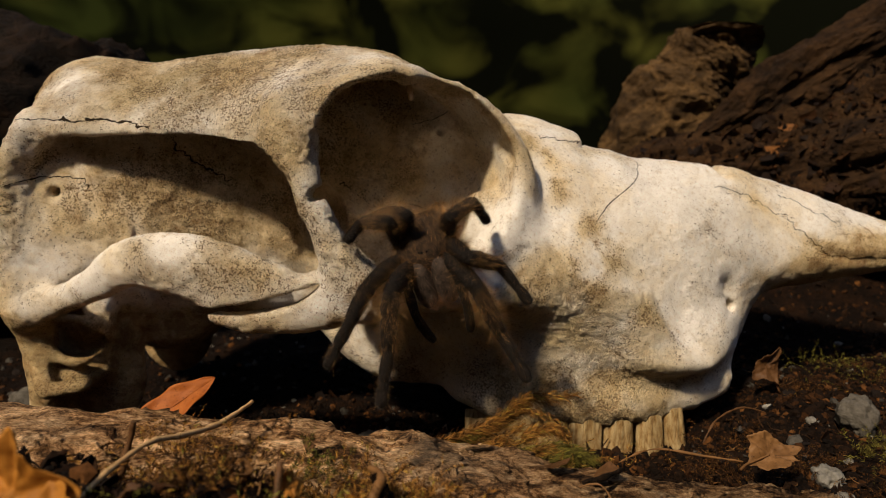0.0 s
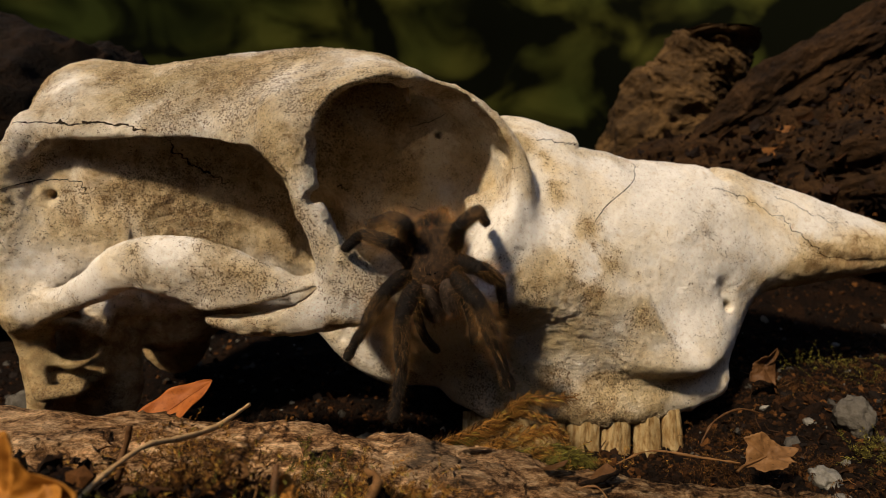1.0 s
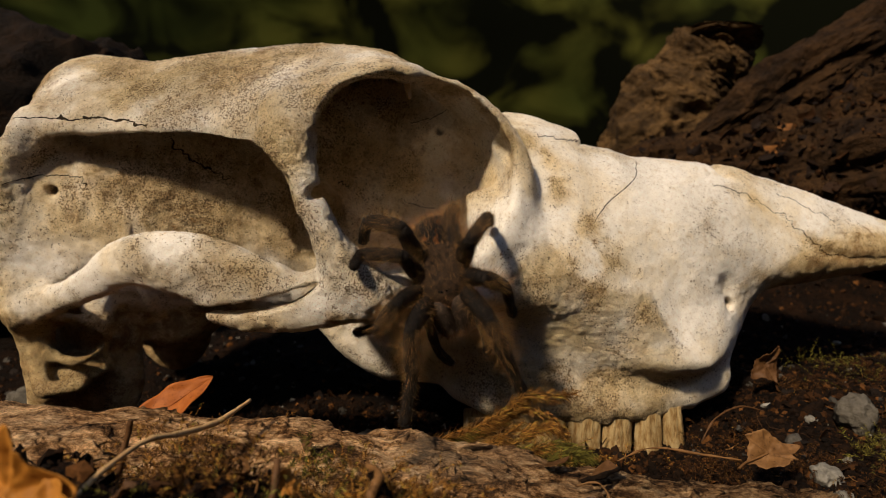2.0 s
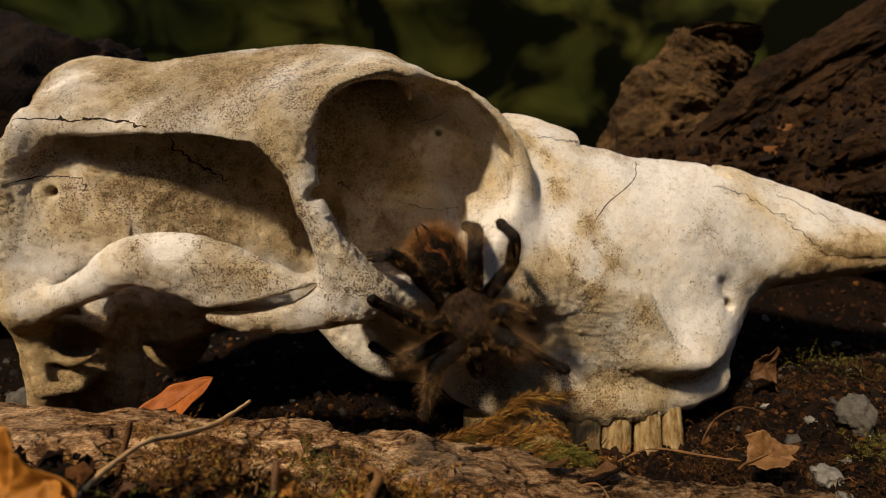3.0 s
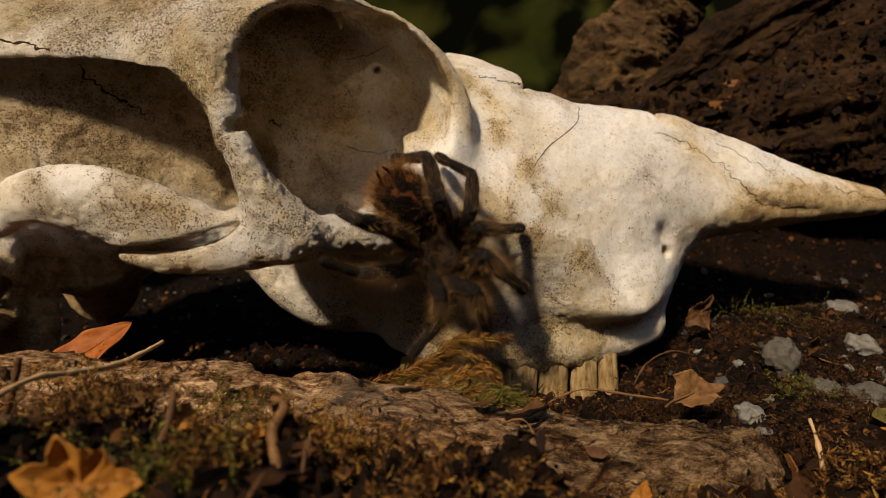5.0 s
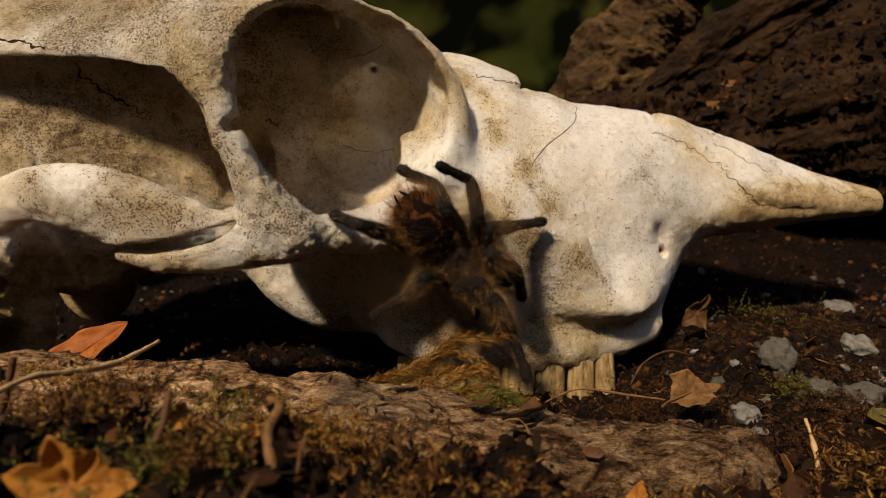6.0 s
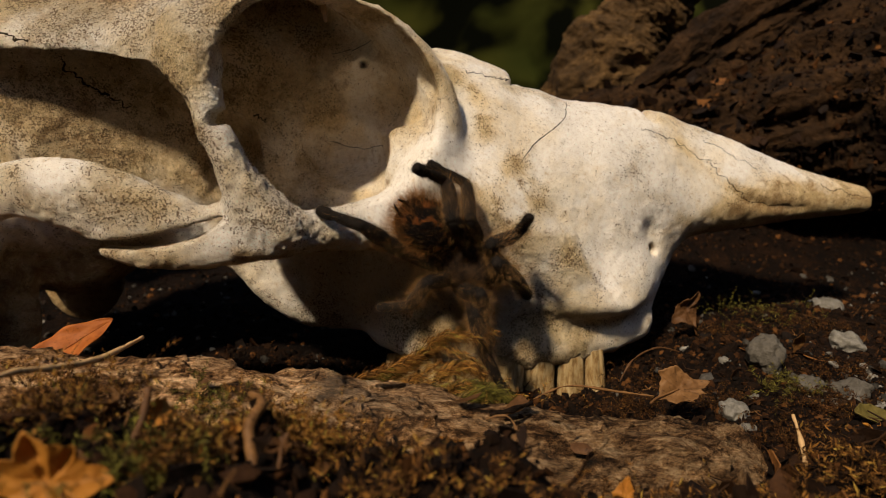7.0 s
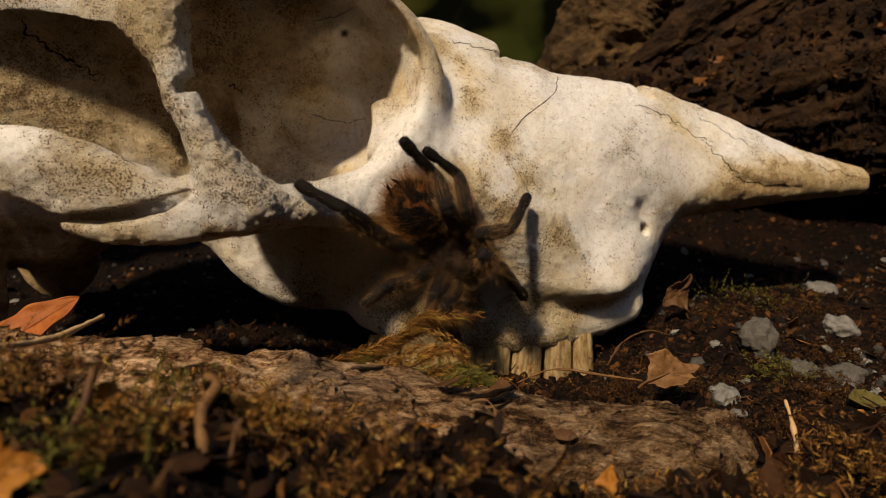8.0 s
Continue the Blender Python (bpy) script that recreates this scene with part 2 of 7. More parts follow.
def tube(rows, count, sides, amp=0.0, scale=60.0, along=1.0, octaves=4, ridge=0.0, seed=0.0, flakes=0.0):
    """Vertices and quads of a knotty limb: rows of x, y, z, radius across, radius up."""
    c = spline(rows, count)
    d = np.gradient(c[:, :3], axis=0)
    d /= np.linalg.norm(d, axis=1, keepdims=True)
    side = np.cross(d, (0, 0.05, 1.0))
    side /= np.linalg.norm(side, axis=1, keepdims=True)
    up = np.cross(side, d)
    a = np.linspace(0, 2 * np.pi, sides, endpoint=False)
    v = c[:, None, :3] + np.cos(a)[None, :, None] * side[:, None] * c[:, None, 3:4] + np.sin(a)[None, :, None] * up[:, None] * c[:, None, 4:5]
    out = v - c[:, None, :3]
    out /= np.linalg.norm(out, axis=2, keepdims=True) + 1e-9
    flat = v.reshape(-1, 3)
    run = np.repeat(np.linspace(0, 1, count) * along * np.linalg.norm(np.diff(c[:, :3], axis=0), axis=1).sum(), sides)
    q = np.stack([run, (np.cos(a)[None] * c[:, 3:4]).ravel(), (np.sin(a)[None] * c[:, 4:5]).ravel()], 1) + seed
    k = vnoise(q, scale, octaves, 0.55)
    if ridge:
        k = k - ridge * np.abs(vnoise(q + 3.1, scale * 0.7, 3, 0.5))
    if flakes:
        s = 3.0 * vnoise(q * np.array([0.7, 1, 1]), scale * 1.6, 4, 0.6) + 0.5
        k = k + flakes * (np.floor(s) + np.clip((s - np.floor(s)) * 6, 0, 1)) / 3.0 + 0.12 * flakes * vnoise(q, scale * 9, 2)
    flat = flat + out.reshape(-1, 3) * (amp * k)[:, None]
    i, j = np.meshgrid(np.arange(count - 1), np.arange(sides), indexing="ij")
    i, j = i.ravel(), j.ravel()
    f = np.stack([i * sides + j, i * sides + (j + 1) % sides, (i + 1) * sides + (j + 1) % sides, (i + 1) * sides + j], 1)
    n = len(flat)
    flat = np.vstack([flat, c[0, :3], c[-1, :3]])
    caps = [[n, (k + 1) % sides, k] for k in range(sides)] + [[n + 1, n - sides + k, n - sides + (k + 1) % sides] for k in range(sides)]
    return flat, f.tolist() + caps


# ---- the skull ----
MID = 0.33          # the plane that halves the skull
STEP = 0.00115


def smin(a, b, k):
    h = np.clip(0.5 + 0.5 * (b - a) / k, 0, 1)
    return b * (1 - h) + a * h - k * h * (1 - h)


def smax(a, b, k):
    return -smin(-a, -b, k)


class Bone:
    """A field of distances over half a skull: x along it, w sideways from the middle, z up."""

    def __init__(self):
        self.x = np.arange(-0.224, 0.308, STEP, dtype=np.float32)
        self.w = np.arange(0, 0.118, STEP, dtype=np.float32)
        self.z = np.arange(-0.022, 0.192, STEP, dtype=np.float32)
        self.f = np.full((len(self.x), len(self.w), len(self.z)), 0.05, np.float32)

    def box(self, lo, hi):
        s = [slice(max(0, int(np.searchsorted(a, l)) - 1), int(np.searchsorted(a, h)) + 1) for a, l, h in zip((self.x, self.w, self.z), lo, hi)]
        return tuple(s), self.x[s[0], None, None], self.w[None, s[1], None], self.z[None, None, s[2]]

    def along(self, xs, knots, blur=3):
        """A profile over x from (x, value) knots, rounded at the knots."""
        v = np.interp(xs, [k[0] for k in knots], [k[1] for k in knots])
        for _ in range(blur):
            v = np.convolve(np.pad(v, 3, "edge"), np.ones(7) / 7, "valid")
        return v.astype(np.float32)

    def add(self, s, d, k):
        self.f[s] = smin(self.f[s], d.astype(np.float32), k)

    def cut(self, s, d, k):
        self.f[s] = smax(self.f[s], -d.astype(np.float32), k)

    def loft(self, x0, x1, top, bottom, wide, power=2.4, taper=0.0, k=0.008, hollow=None):
        """A rounded bar along x with the given top, bottom and half width; taper narrows it upwards."""
        s, x, w, z = self.box((x0, 0, -1), (x1, 1, 1))
        xs = x[:, 0, 0]
        t, b, h = (self.along(xs, p)[:, None, None] for p in (top, bottom, wide))
        zc, hz = (t + b) / 2, np.maximum((t - b) / 2, 1e-3)
        v = (z - zc) / hz
        hw = h * np.clip(1 - taper * v, 0.15, 2)
        r = (np.abs(w / hw) ** power + np.abs(v) ** power) ** (1 / power)
        d = (r - 1) * np.minimum(hw, hz)
        d = smax(d, np.maximum(x0 - x, x - x1) + 0.002, 0.006)
        self.add(s, d, k)

    def chain(self, rows, k=0.008, cut=False, flat=1.0):
        """A limb of bone through rows of x, w, z, radius; flat under 1 thins it sideways."""
        p = spline(rows, 5 * (len(rows) - 1) + 1)
        pad = 0.02 + p[:, 3].max()
        s, x, w, z = self.box(p[:, :3].min(0) - pad, p[:, :3].max(0) + pad)
        best = np.full(np.broadcast_shapes(x.shape, w.shape, z.shape), 1.0, np.float32)
        for a, b in zip(p[:-1], p[1:]):
            e = b - a
            e[1] /= flat
            px, pw, pz = x - a[0], (w - a[1]) / flat, z - a[2]
            t = np.clip((px * e[0] + pw * e[1] + pz * e[2]) / (e[:3] @ e[:3] + 1e-12), 0, 1)
            d = np.sqrt((px - t * e[0]) ** 2 + (pw - t * e[1]) ** 2 + (pz - t * e[2]) ** 2) - (a[3] + t * e[3])
            best = np.minimum(best, d)
        (self.cut if cut else self.add)(s, best * min(1.0, 0.5 + flat / 2), k)

    def ball(self, centre, radii, k=0.008, cut=False, power=2.0, lean=0.0):
        """A rounded lump, or a hollow with cut. lean: degrees by which it turns in the upright plane."""
        r = max(radii) + 0.02
        s, x, w, z = self.box(np.subtract(centre, r), np.add(centre, r))
        c, n = math.cos(radians(lean)), math.sin(radians(lean))
        dx, dz = x - centre[0], z - centre[2]
        a, b, e = (dx * c + dz * n) / radii[0], (w - centre[1]) / radii[1], (dz * c - dx * n) / radii[2]
        d = ((np.abs(a) ** power + np.abs(b) ** power + np.abs(e) ** power) ** (1 / power) - 1) * min(radii)
        (self.cut if cut else self.add)(s, d, k)

    def roof(self, top, rim, wide, thick, x0, x1, k=0.006):
        """The domed roof of the skull: a curved sheet from the middle out to its rim."""
        s, x, w, z = self.box((x0, 0, 0.03), (x1, 1, 1))
        xs = x[:, 0, 0]
        t, r, h, th = (self.along(xs, p)[:, None, None] for p in (top, rim, wide, thick))
        zt = t - (t - r) * np.clip(w / h, 0, 1.3) ** 2.3
        d = smax(smax(z - zt, zt - th - z, 0.004) * 0.8, w - h, 0.007)
        d = smax(d, np.maximum(x0 - x, x - x1), 0.004)
        self.add(s, d, k)

    def mesh(self):
        """Verts and quads of the surface, both halves."""
        f = np.concatenate([self.f[:, :0:-1], self.f], 1)
        y0 = -self.w[-1]
        inside = f < 0
        n = np.array(f.shape) - 1
        total, count = np.zeros((*n, 3), np.float32), np.zeros(n, np.float32)
        corner = {}
        for c in range(8):
            o = (c & 1, c >> 1 & 1, c >> 2 & 1)
            corner[o] = tuple(slice(k, k + m) for k, m in zip(o, n))
        for axis in range(3):
            for c in range(8):
                o = (c & 1, c >> 1 & 1, c >> 2 & 1)
                if o[axis]:
                    continue
                e = tuple(1 if i == axis else v for i, v in enumerate(o))
                a, b = f[corner[o]], f[corner[e]]
                cross = inside[corner[o]] != inside[corner[e]]
                t = a[cross] / (a[cross] - b[cross])
                for i in range(3):
                    total[..., i][cross] += t if i == axis else o[i]
                count[cross] += 1
        cells = count > 0
        ids = np.full(n, -1, np.int64)
        ids[cells] = np.arange(cells.sum())
        base = np.argwhere(cells)
        v = (base + total[cells] / count[cells][:, None]) * STEP + np.array([self.x[0], y0, self.z[0]])
        quads = []
        for axis in range(3):
            u, w = (axis + 1) % 3, (axis + 2) % 3
            lo = [slice(1, m) for m in n]
            lo[axis] = slice(0, n[axis])
            hi = list(lo)
            hi[axis] = slice(1, n[axis] + 1)
            a, b = inside[tuple(lo)], inside[tuple(hi)]
            at = np.argwhere(a != b)
            off = np.array([s.start for s in lo])
            flip = a[tuple(at.T)]
            at = at + off
            q = []
            for du, dw in ((0, 0), (-1, 0), (-1, -1), (0, -1)):
                c = at.copy()
                c[:, u] += du
                c[:, w] += dw
                q.append(ids[tuple(c.T)])
            q = np.stack(q, 1)
            q[~flip] = q[~flip][:, ::-1]
            quads.append(q)
        q = np.vstack(quads)
        q = q[(q >= 0).all(1)]
        v[:, 1] += MID
        return v, q


def skull_surface():
    b = Bone()
    # braincase, its base, and the roof over both
    b.loft(-0.203, 0.03, [(-0.21, 0.140), (-0.19, 0.162), (-0.15, 0.164), (-0.05, 0.168), (-0.01, 0.162), (0.03, 0.14)], [(-0.21, 0.05), (-0.18, 0.032), (0.03, 0.03)],
           [(-0.21, 0.045), (-0.19, 0.060), (-0.14, 0.054), (-0.09, 0.040), (-0.04, 0.030), (0.03, 0.030)], 2.6)
    b.loft(-0.205, 0.02, [(-0.2, 0.05), (0, 0.05)], [(-0.2, 0.012), (-0.15, 0.012), (-0.135, 0.016), (-0.12, 0.034), (-0.07, 0.036), (-0.05, 0.026), (0, 0.0)], [(-0.2, 0.030), (-0.17, 0.022), (-0.155, 0.034), (-0.135, 0.032), (-0.11, 0.015), (-0.07, 0.014), (0, 0.024)], 3.0)
    b.roof([(-0.226, 0.140), (-0.219, 0.154), (-0.207, 0.1665), (-0.189, 0.1740), (-0.176, 0.173), (-0.152, 0.169), (-0.136, 0.172), (-0.102, 0.176), (-0.078, 0.178),
            (-0.05, 0.177), (-0.026, 0.173), (-0.007, 0.160), (0.03, 0.136), (0.05, 0.120), (0.06, 0.10)],
           [(-0.21, 0.128), (-0.18, 0.137), (-0.15, 0.1365), (-0.11, 0.1355), (-0.09, 0.133), (-0.07, 0.133), (-0.055, 0.138), (-0.035, 0.152), (-0.018, 0.159), (-0.006, 0.156),
            (0.012, 0.143), (0.03, 0.122), (0.05, 0.095), (0.06, 0.07)],
           [(-0.226, 0.0), (-0.218, 0.020), (-0.207, 0.042), (-0.195, 0.058), (-0.17, 0.068), (-0.13, 0.070), (-0.1, 0.073), (-0.08, 0.083), (-0.06, 0.094), (-0.03, 0.090),
            (-0.01, 0.0715), (0.015, 0.0565), (0.035, 0.051), (0.05, 0.046), (0.06, 0.04)],
           [(-0.222, 0.012), (-0.1, 0.010), (-0.06, 0.014), (-0.03, 0.008), (0.0, 0.008), (0.05, 0.012)], -0.224, 0.060)
    # crest behind the temple, and the root of the arch
    b.chain([(-0.188, 0.062, 0.136, 0.005), (-0.197, 0.066, 0.118, 0.005), (-0.2005, 0.067, 0.092, 0.006), (-0.1975, 0.066, 0.068, 0.008), (-0.192, 0.068, 0.051, 0.011)], 0.014)
    b.loft(-0.204, -0.15, [(-0.21, 0.12), (-0.15, 0.08)], [(-0.21, 0.05), (-0.15, 0.05)], [(-0.21, 0.056), (-0.172, 0.064), (-0.15, 0.045)], 2.4, k=0.02)
    # cheek arch
    b.chain([(-0.190, 0.070, 0.051, 0.0085), (-0.165, 0.081, 0.0590, 0.0066), (-0.148, 0.088, 0.0670, 0.0075), (-0.130, 0.092, 0.0765, 0.0105), (-0.107, 0.094, 0.0755, 0.0135),
             (-0.084, 0.095, 0.0700, 0.0115), (-0.066, 0.095, 0.0680, 0.0062), (-0.053, 0.094, 0.0668, 0.0022)], 0.005, flat=0.6)
    # face, muzzle and nose
    b.loft(-0.02, 0.186, [(-0.02, 0.146), (0.03, 0.1405), (0.05, 0.1385), (0.068, 0.132), (0.074, 0.1270), (0.094, 0.1238), (0.099, 0.1200), (0.128, 0.1180), (0.146, 0.1120), (0.155, 0.1090), (0.172, 0.100), (0.186, 0.085)],
           [(-0.02, 0.000), (0.02, -0.010), (0.06, -0.013), (0.10, -0.014), (0.137, -0.014), (0.148, -0.008), (0.158, 0.003), (0.165, 0.022), (0.173, 0.042), (0.186, 0.06)],
           [(-0.02, 0.022), (0.0, 0.036), (0.022, 0.053), (0.04, 0.058), (0.06, 0.058), (0.1, 0.054), (0.13, 0.047), (0.15, 0.039), (0.172, 0.022), (0.186, 0.006)], 2.7, 0.14, k=0.014)
    b.loft(0.100, 0.2970, [(0.10, 0.090), (0.13, 0.106), (0.150, 0.1130), (0.166, 0.1120), (0.195, 0.1038), (0.221, 0.095), (0.251, 0.0855), (0.285, 0.0765), (0.300, 0.073)],
           [(0.10, 0.06), (0.13, 0.05), (0.167, 0.043), (0.191, 0.047), (0.216, 0.051), (0.243, 0.055), (0.285, 0.0590), (0.300, 0.060)],
           [(0.10, 0.020), (0.13, 0.030), (0.15, 0.034), (0.17, 0.031), (0.2, 0.028), (0.24, 0.021), (0.27, 0.014), (0.300, 0.009)], 2.2, 0.2, k=0.014)
    # cheek bone below the eye, up to the bar behind it
    b.chain([(-0.093, 0.096, 0.0560, 0.0022), (-0.080, 0.097, 0.0530, 0.0045), (-0.062, 0.097, 0.0545, 0.0065), (-0.045, 0.096, 0.0590, 0.0095), (-0.022, 0.091, 0.0590, 0.0090),
             (0.004, 0.078, 0.058, 0.012), (0.032, 0.060, 0.060, 0.016), (0.06, 0.048, 0.060, 0.018)], 0.016, flat=0.8)
    b.chain([(-0.066, 0.073, 0.142, 0.010), (-0.0640, 0.082, 0.128, 0.0112), (-0.0572, 0.090, 0.113, 0.0072), (-0.0535, 0.094, 0.103, 0.0066), (-0.0462, 0.096, 0.090, 0.0080), (-0.0385, 0.096, 0.076, 0.0112), (-0.030, 0.095, 0.064, 0.012)], 0.007)
    # floor of the eye socket
    b.ball((-0.012, 0.056, 0.0545), (0.046, 0.040, 0.0085), 0.006)
    # slit between arch and cheek bone
    b.chain([(-0.100, 0.097, 0.0570, 0.0014), (-0.084, 0.097, 0.0580, 0.0025), (-0.068, 0.097, 0.0607, 0.0030), (-0.058, 0.097, 0.0642, 0.0025), (-0.051, 0.097, 0.0680, 0.0010)], 0.002, True, 8.0)
    # eye socket
    b.ball((-0.0080, 0.094, 0.114), (0.0400, 0.056, 0.0445), 0.003, True, 2.0, 0)
    b.ball((-0.0040, 0.098, 0.098), (0.0310, 0.050, 0.0330), 0.005, True, 2.0, 0)
    b.ball((-0.0240, 0.058, 0.104), (0.0240, 0.028, 0.0300), 0.004, True, 2.2, 0)
    b.ball((-0.0340, 0.085, 0.124), (0.0170, 0.050, 0.0260), 0.004, True, 2.2, 0)
    b.chain([(-0.012, 0.069, 0.154, 0.0025), (0.010, 0.056, 0.145, 0.0025), (0.027, 0.051, 0.132, 0.003), (0.0345, 0.055, 0.116, 0.0045), (0.033, 0.062, 0.098, 0.0055), (0.0225, 0.070, 0.081, 0.006),
             (0.004, 0.078, 0.069, 0.005), (-0.015, 0.086, 0.062, 0.004)], 0.010)
    # broad bevel on the nose side of the socket, a thin broken ledge in it, a pocket above
    b.ball((0.0080, 0.101, 0.1120), (0.0330, 0.055, 0.0360), 0.003, True)
    b.chain([(0.006, 0.059, 0.150, 0.0030), (0.018, 0.056, 0.143, 0.0036), (0.029, 0.054, 0.132, 0.0044), (0.0360, 0.054, 0.117, 0.0048), (0.0375, 0.055, 0.100, 0.0052), (0.033, 0.060, 0.084, 0.006), (0.018, 0.070, 0.073, 0.005)], 0.008)
    b.ball((-0.002, 0.105, 0.114), (0.0415, 0.085, 0.044), 0.0010, True)
    b.ball((0.0200, 0.0460, 0.0930), (0.0150, 0.0060, 0.0105), 0.0025, False, 2.6, 20)
    b.ball((-0.064, 0.048, 0.088), (0.016, 0.032, 0.026), 0.003, True)
    b.ball((-0.012, 0.046, 0.090), (0.026, 0.034, 0.020), 0.003, True)
    # the hole behind the bar runs down to where the arch meets it
    b.ball((-0.0610, 0.104, 0.0835), (0.0070, 0.030, 0.0125), 0.002, True, 2.0, 16)
    # lifted nasal plate with a gap under its end
    b.roof([(0.030, 0.1440), (0.045, 0.1430), (0.060, 0.1380), (0.075, 0.1325)], [(0.030, 0.122), (0.06, 0.121), (0.075, 0.119)], [(0.030, 0.034), (0.060, 0.036), (0.075, 0.028)],
           [(0.03, 0.012), (0.075, 0.009)], 0.032, 0.0745, 0.0015)
    b.chain([(0.0760, 0.0, 0.1262, 0.0012), (0.0740, 0.020, 0.1262, 0.0016), (0.0640, 0.034, 0.1255, 0.0012)], 0.001, True)
    # keel below the eye and the palate behind the teeth
    b.loft(-0.078, 0.03, [(-0.08, 0.05), (0.03, 0.05)], [(-0.078, 0.036), (-0.068, 0.026), (-0.056, 0.011), (-0.042, 0.0), (-0.029, -0.006), (0.03, -0.008)],
           [(-0.08, 0.026), (-0.05, 0.031), (-0.03, 0.031), (-0.01, 0.024), (0.03, 0.024)], 4.0, k=0.010)
    # crest across the cheek down to the bump over the teeth, hollow behind it
    b.chain([(0.030, 0.052, 0.080, 0.010), (0.060, 0.050, 0.064, 0.010), (0.090, 0.049, 0.044, 0.010), (0.110, 0.049, 0.026, 0.009), (0.135, 0.041, 0.026, 0.008)], 0.020)
    b.ball((0.113, 0.0525, 0.0215), (0.024, 0.012, 0.0080), 0.005, False, 2.0, -4)
    b.ball((0.026, 0.094, 0.018), (0.066, 0.040, 0.032), 0.014, True, 2.0, -14)
    b.ball((0.100, 0.0735, 0.0000), (0.046, 0.0150, 0.0135), 0.004, True, 3.0, 3)
    b.chain([(0.012, 0.028, -0.006, 0.006), (0.03, 0.043, -0.006, 0.009), (0.06, 0.047, -0.006, 0.010), (0.09, 0.047, -0.006, 0.010), (0.118, 0.043, -0.004, 0.009), (0.145, 0.036, 0.002, 0.007)], 0.014)
    # ear bone behind the jaw joint
    b.chain([(-0.197, 0.060, 0.048, 0.010), (-0.195, 0.061, 0.028, 0.0075), (-0.1945, 0.060, 0.010, 0.0075), (-0.196, 0.058, -0.014, 0.0070)], 0.008)
    b.chain([(-0.168, 0.056, 0.046, 0.007), (-0.163, 0.060, 0.030, 0.0060), (-0.160, 0.057, 0.016, 0.0040)], 0.006)
    b.ball((-0.178, 0.042, 0.014), (0.024, 0.010, 0.036), 0.008)
    b.ball((-0.181, 0.057, 0.015), (0.013, 0.009, 0.008), 0.006)
    b.chain([(-0.176 + 0.012 * math.cos(a * 0.785), 0.066, 0.034 + 0.010 * math.sin(a * 0.785), 0.0030) for a in range(9)], 0.003)
    b.chain([(-0.192, 0.066, 0.026, 0.004), (-0.186, 0.072, 0.012, 0.004), (-0.170, 0.070, 0.014, 0.0035)], 0.004)
    b.ball((-0.1765, 0.080, -0.007), (0.0150, 0.030, 0.0160), 0.003, True)
    b.ball((-0.173, 0.080, 0.034), (0.0115, 0.030, 0.0090), 0.002, True)
    b.ball((-0.150, 0.072, 0.022), (0.014, 0.030, 0.018), 0.006, True)
    # holes: one in the temple, two in front of the cheek, one inside the socket
    for x, w, z, r in ((-0.181, 0.062, 0.104, 0.0022), (0.150, 0.036, 0.0435, 0.0018), (-0.001, 0.03, 0.133, 0.0012)):
        b.chain([(x, w - 0.012, z, r), (x, w + 0.02, z, r * 1.2)], 0.002, True)
    b.ball((0.1470, 0.050, 0.0520), (0.0048, 0.014, 0.0085), 0.006, True, 2.0, 18)
    b.ball((0.0300, 0.052, 0.1230), (0.0022, 0.007, 0.0062), 0.003, True, 2.0, 30)
    # broken notch in the nose ridge
    b.chain([(0.1500, 0.0, 0.1160, 0.0044), (0.1510, 0.012, 0.1148, 0.0044), (0.1525, 0.022, 0.1112, 0.0032), (0.1540, 0.032, 0.1065, 0.0014)], 0.0010, True)
    b.chain([(0.1000, 0.0, 0.1270, 0.0030), (0.1010, 0.014, 0.1260, 0.0024)], 0.001, True)
    b.chain([(0.306, 0.030, 0.0655, 0.0016), (0.284, 0.022, 0.0680, 0.0006)], 0.002, True)
    # break in the bar behind the eye
    for x, z, radius in ((-0.0385, 0.1085, 0.0078), (-0.0455, 0.1068, 0.0052), (-0.0515, 0.1050, 0.0030)):
        b.chain([(x, 0.114, z, radius), (x, 0.076, z, radius)], 0.0012, True)
    b.chain([(-0.0480, 0.110, 0.1340, 0.0016), (-0.0500, 0.080, 0.1335, 0.0016)], 0.002, True)
    v, q = b.mesh()
    n = vertex_normals(v, q)
    k = 0.0012 * vnoise(v, 24, 1) + 0.0004 * vnoise(v, 120, 2) + 0.00010 * vnoise(v, 380, 2, 0.7)
    x, w, z = v[:, 0], np.abs(v[:, 1] - MID), v[:, 2]

    def near(cx, cz, rx, rz):
        return np.exp(-(((x - cx) / rx) ** 2 + ((z - cz) / rz) ** 2))

    def step(a, b, val):
        return np.clip((val - a) / (b - a), 0, 1)

    def line(points, width):
        best = np.full(len(x), 1.0)
        for (ax, az), (bx, bz) in zip(points[:-1], points[1:]):
            t = np.clip(((x - ax) * (bx - ax) + (z - az) * (bz - az)) / ((bx - ax) ** 2 + (bz - az) ** 2), 0, 1)
            best = np.minimum(best, np.hypot(x - ax - t * (bx - ax), z - az - t * (bz - az)))
        return np.exp(-((best / width) ** 2))

    cloud = vnoise(v, 45, 4, 0.6)
    bar = np.maximum(near(-0.058, 0.128, 0.020, 0.026), line([(-0.060, 0.115), (-0.052, 0.100), (-0.042, 0.080), (-0.030, 0.066), (-0.008, 0.058)], 0.011)) * step(0.068, 0.080, w)
    crown = step(0.135, 0.150, z) * step(0.03, -0.02, x)
    edge = np.interp(x, [0.020, 0.030, 0.048, 0.062, 0.101, 0.111, 0.122], [0.060, 0.069, 0.079, 0.066, 0.052, 0.031, 0.020])
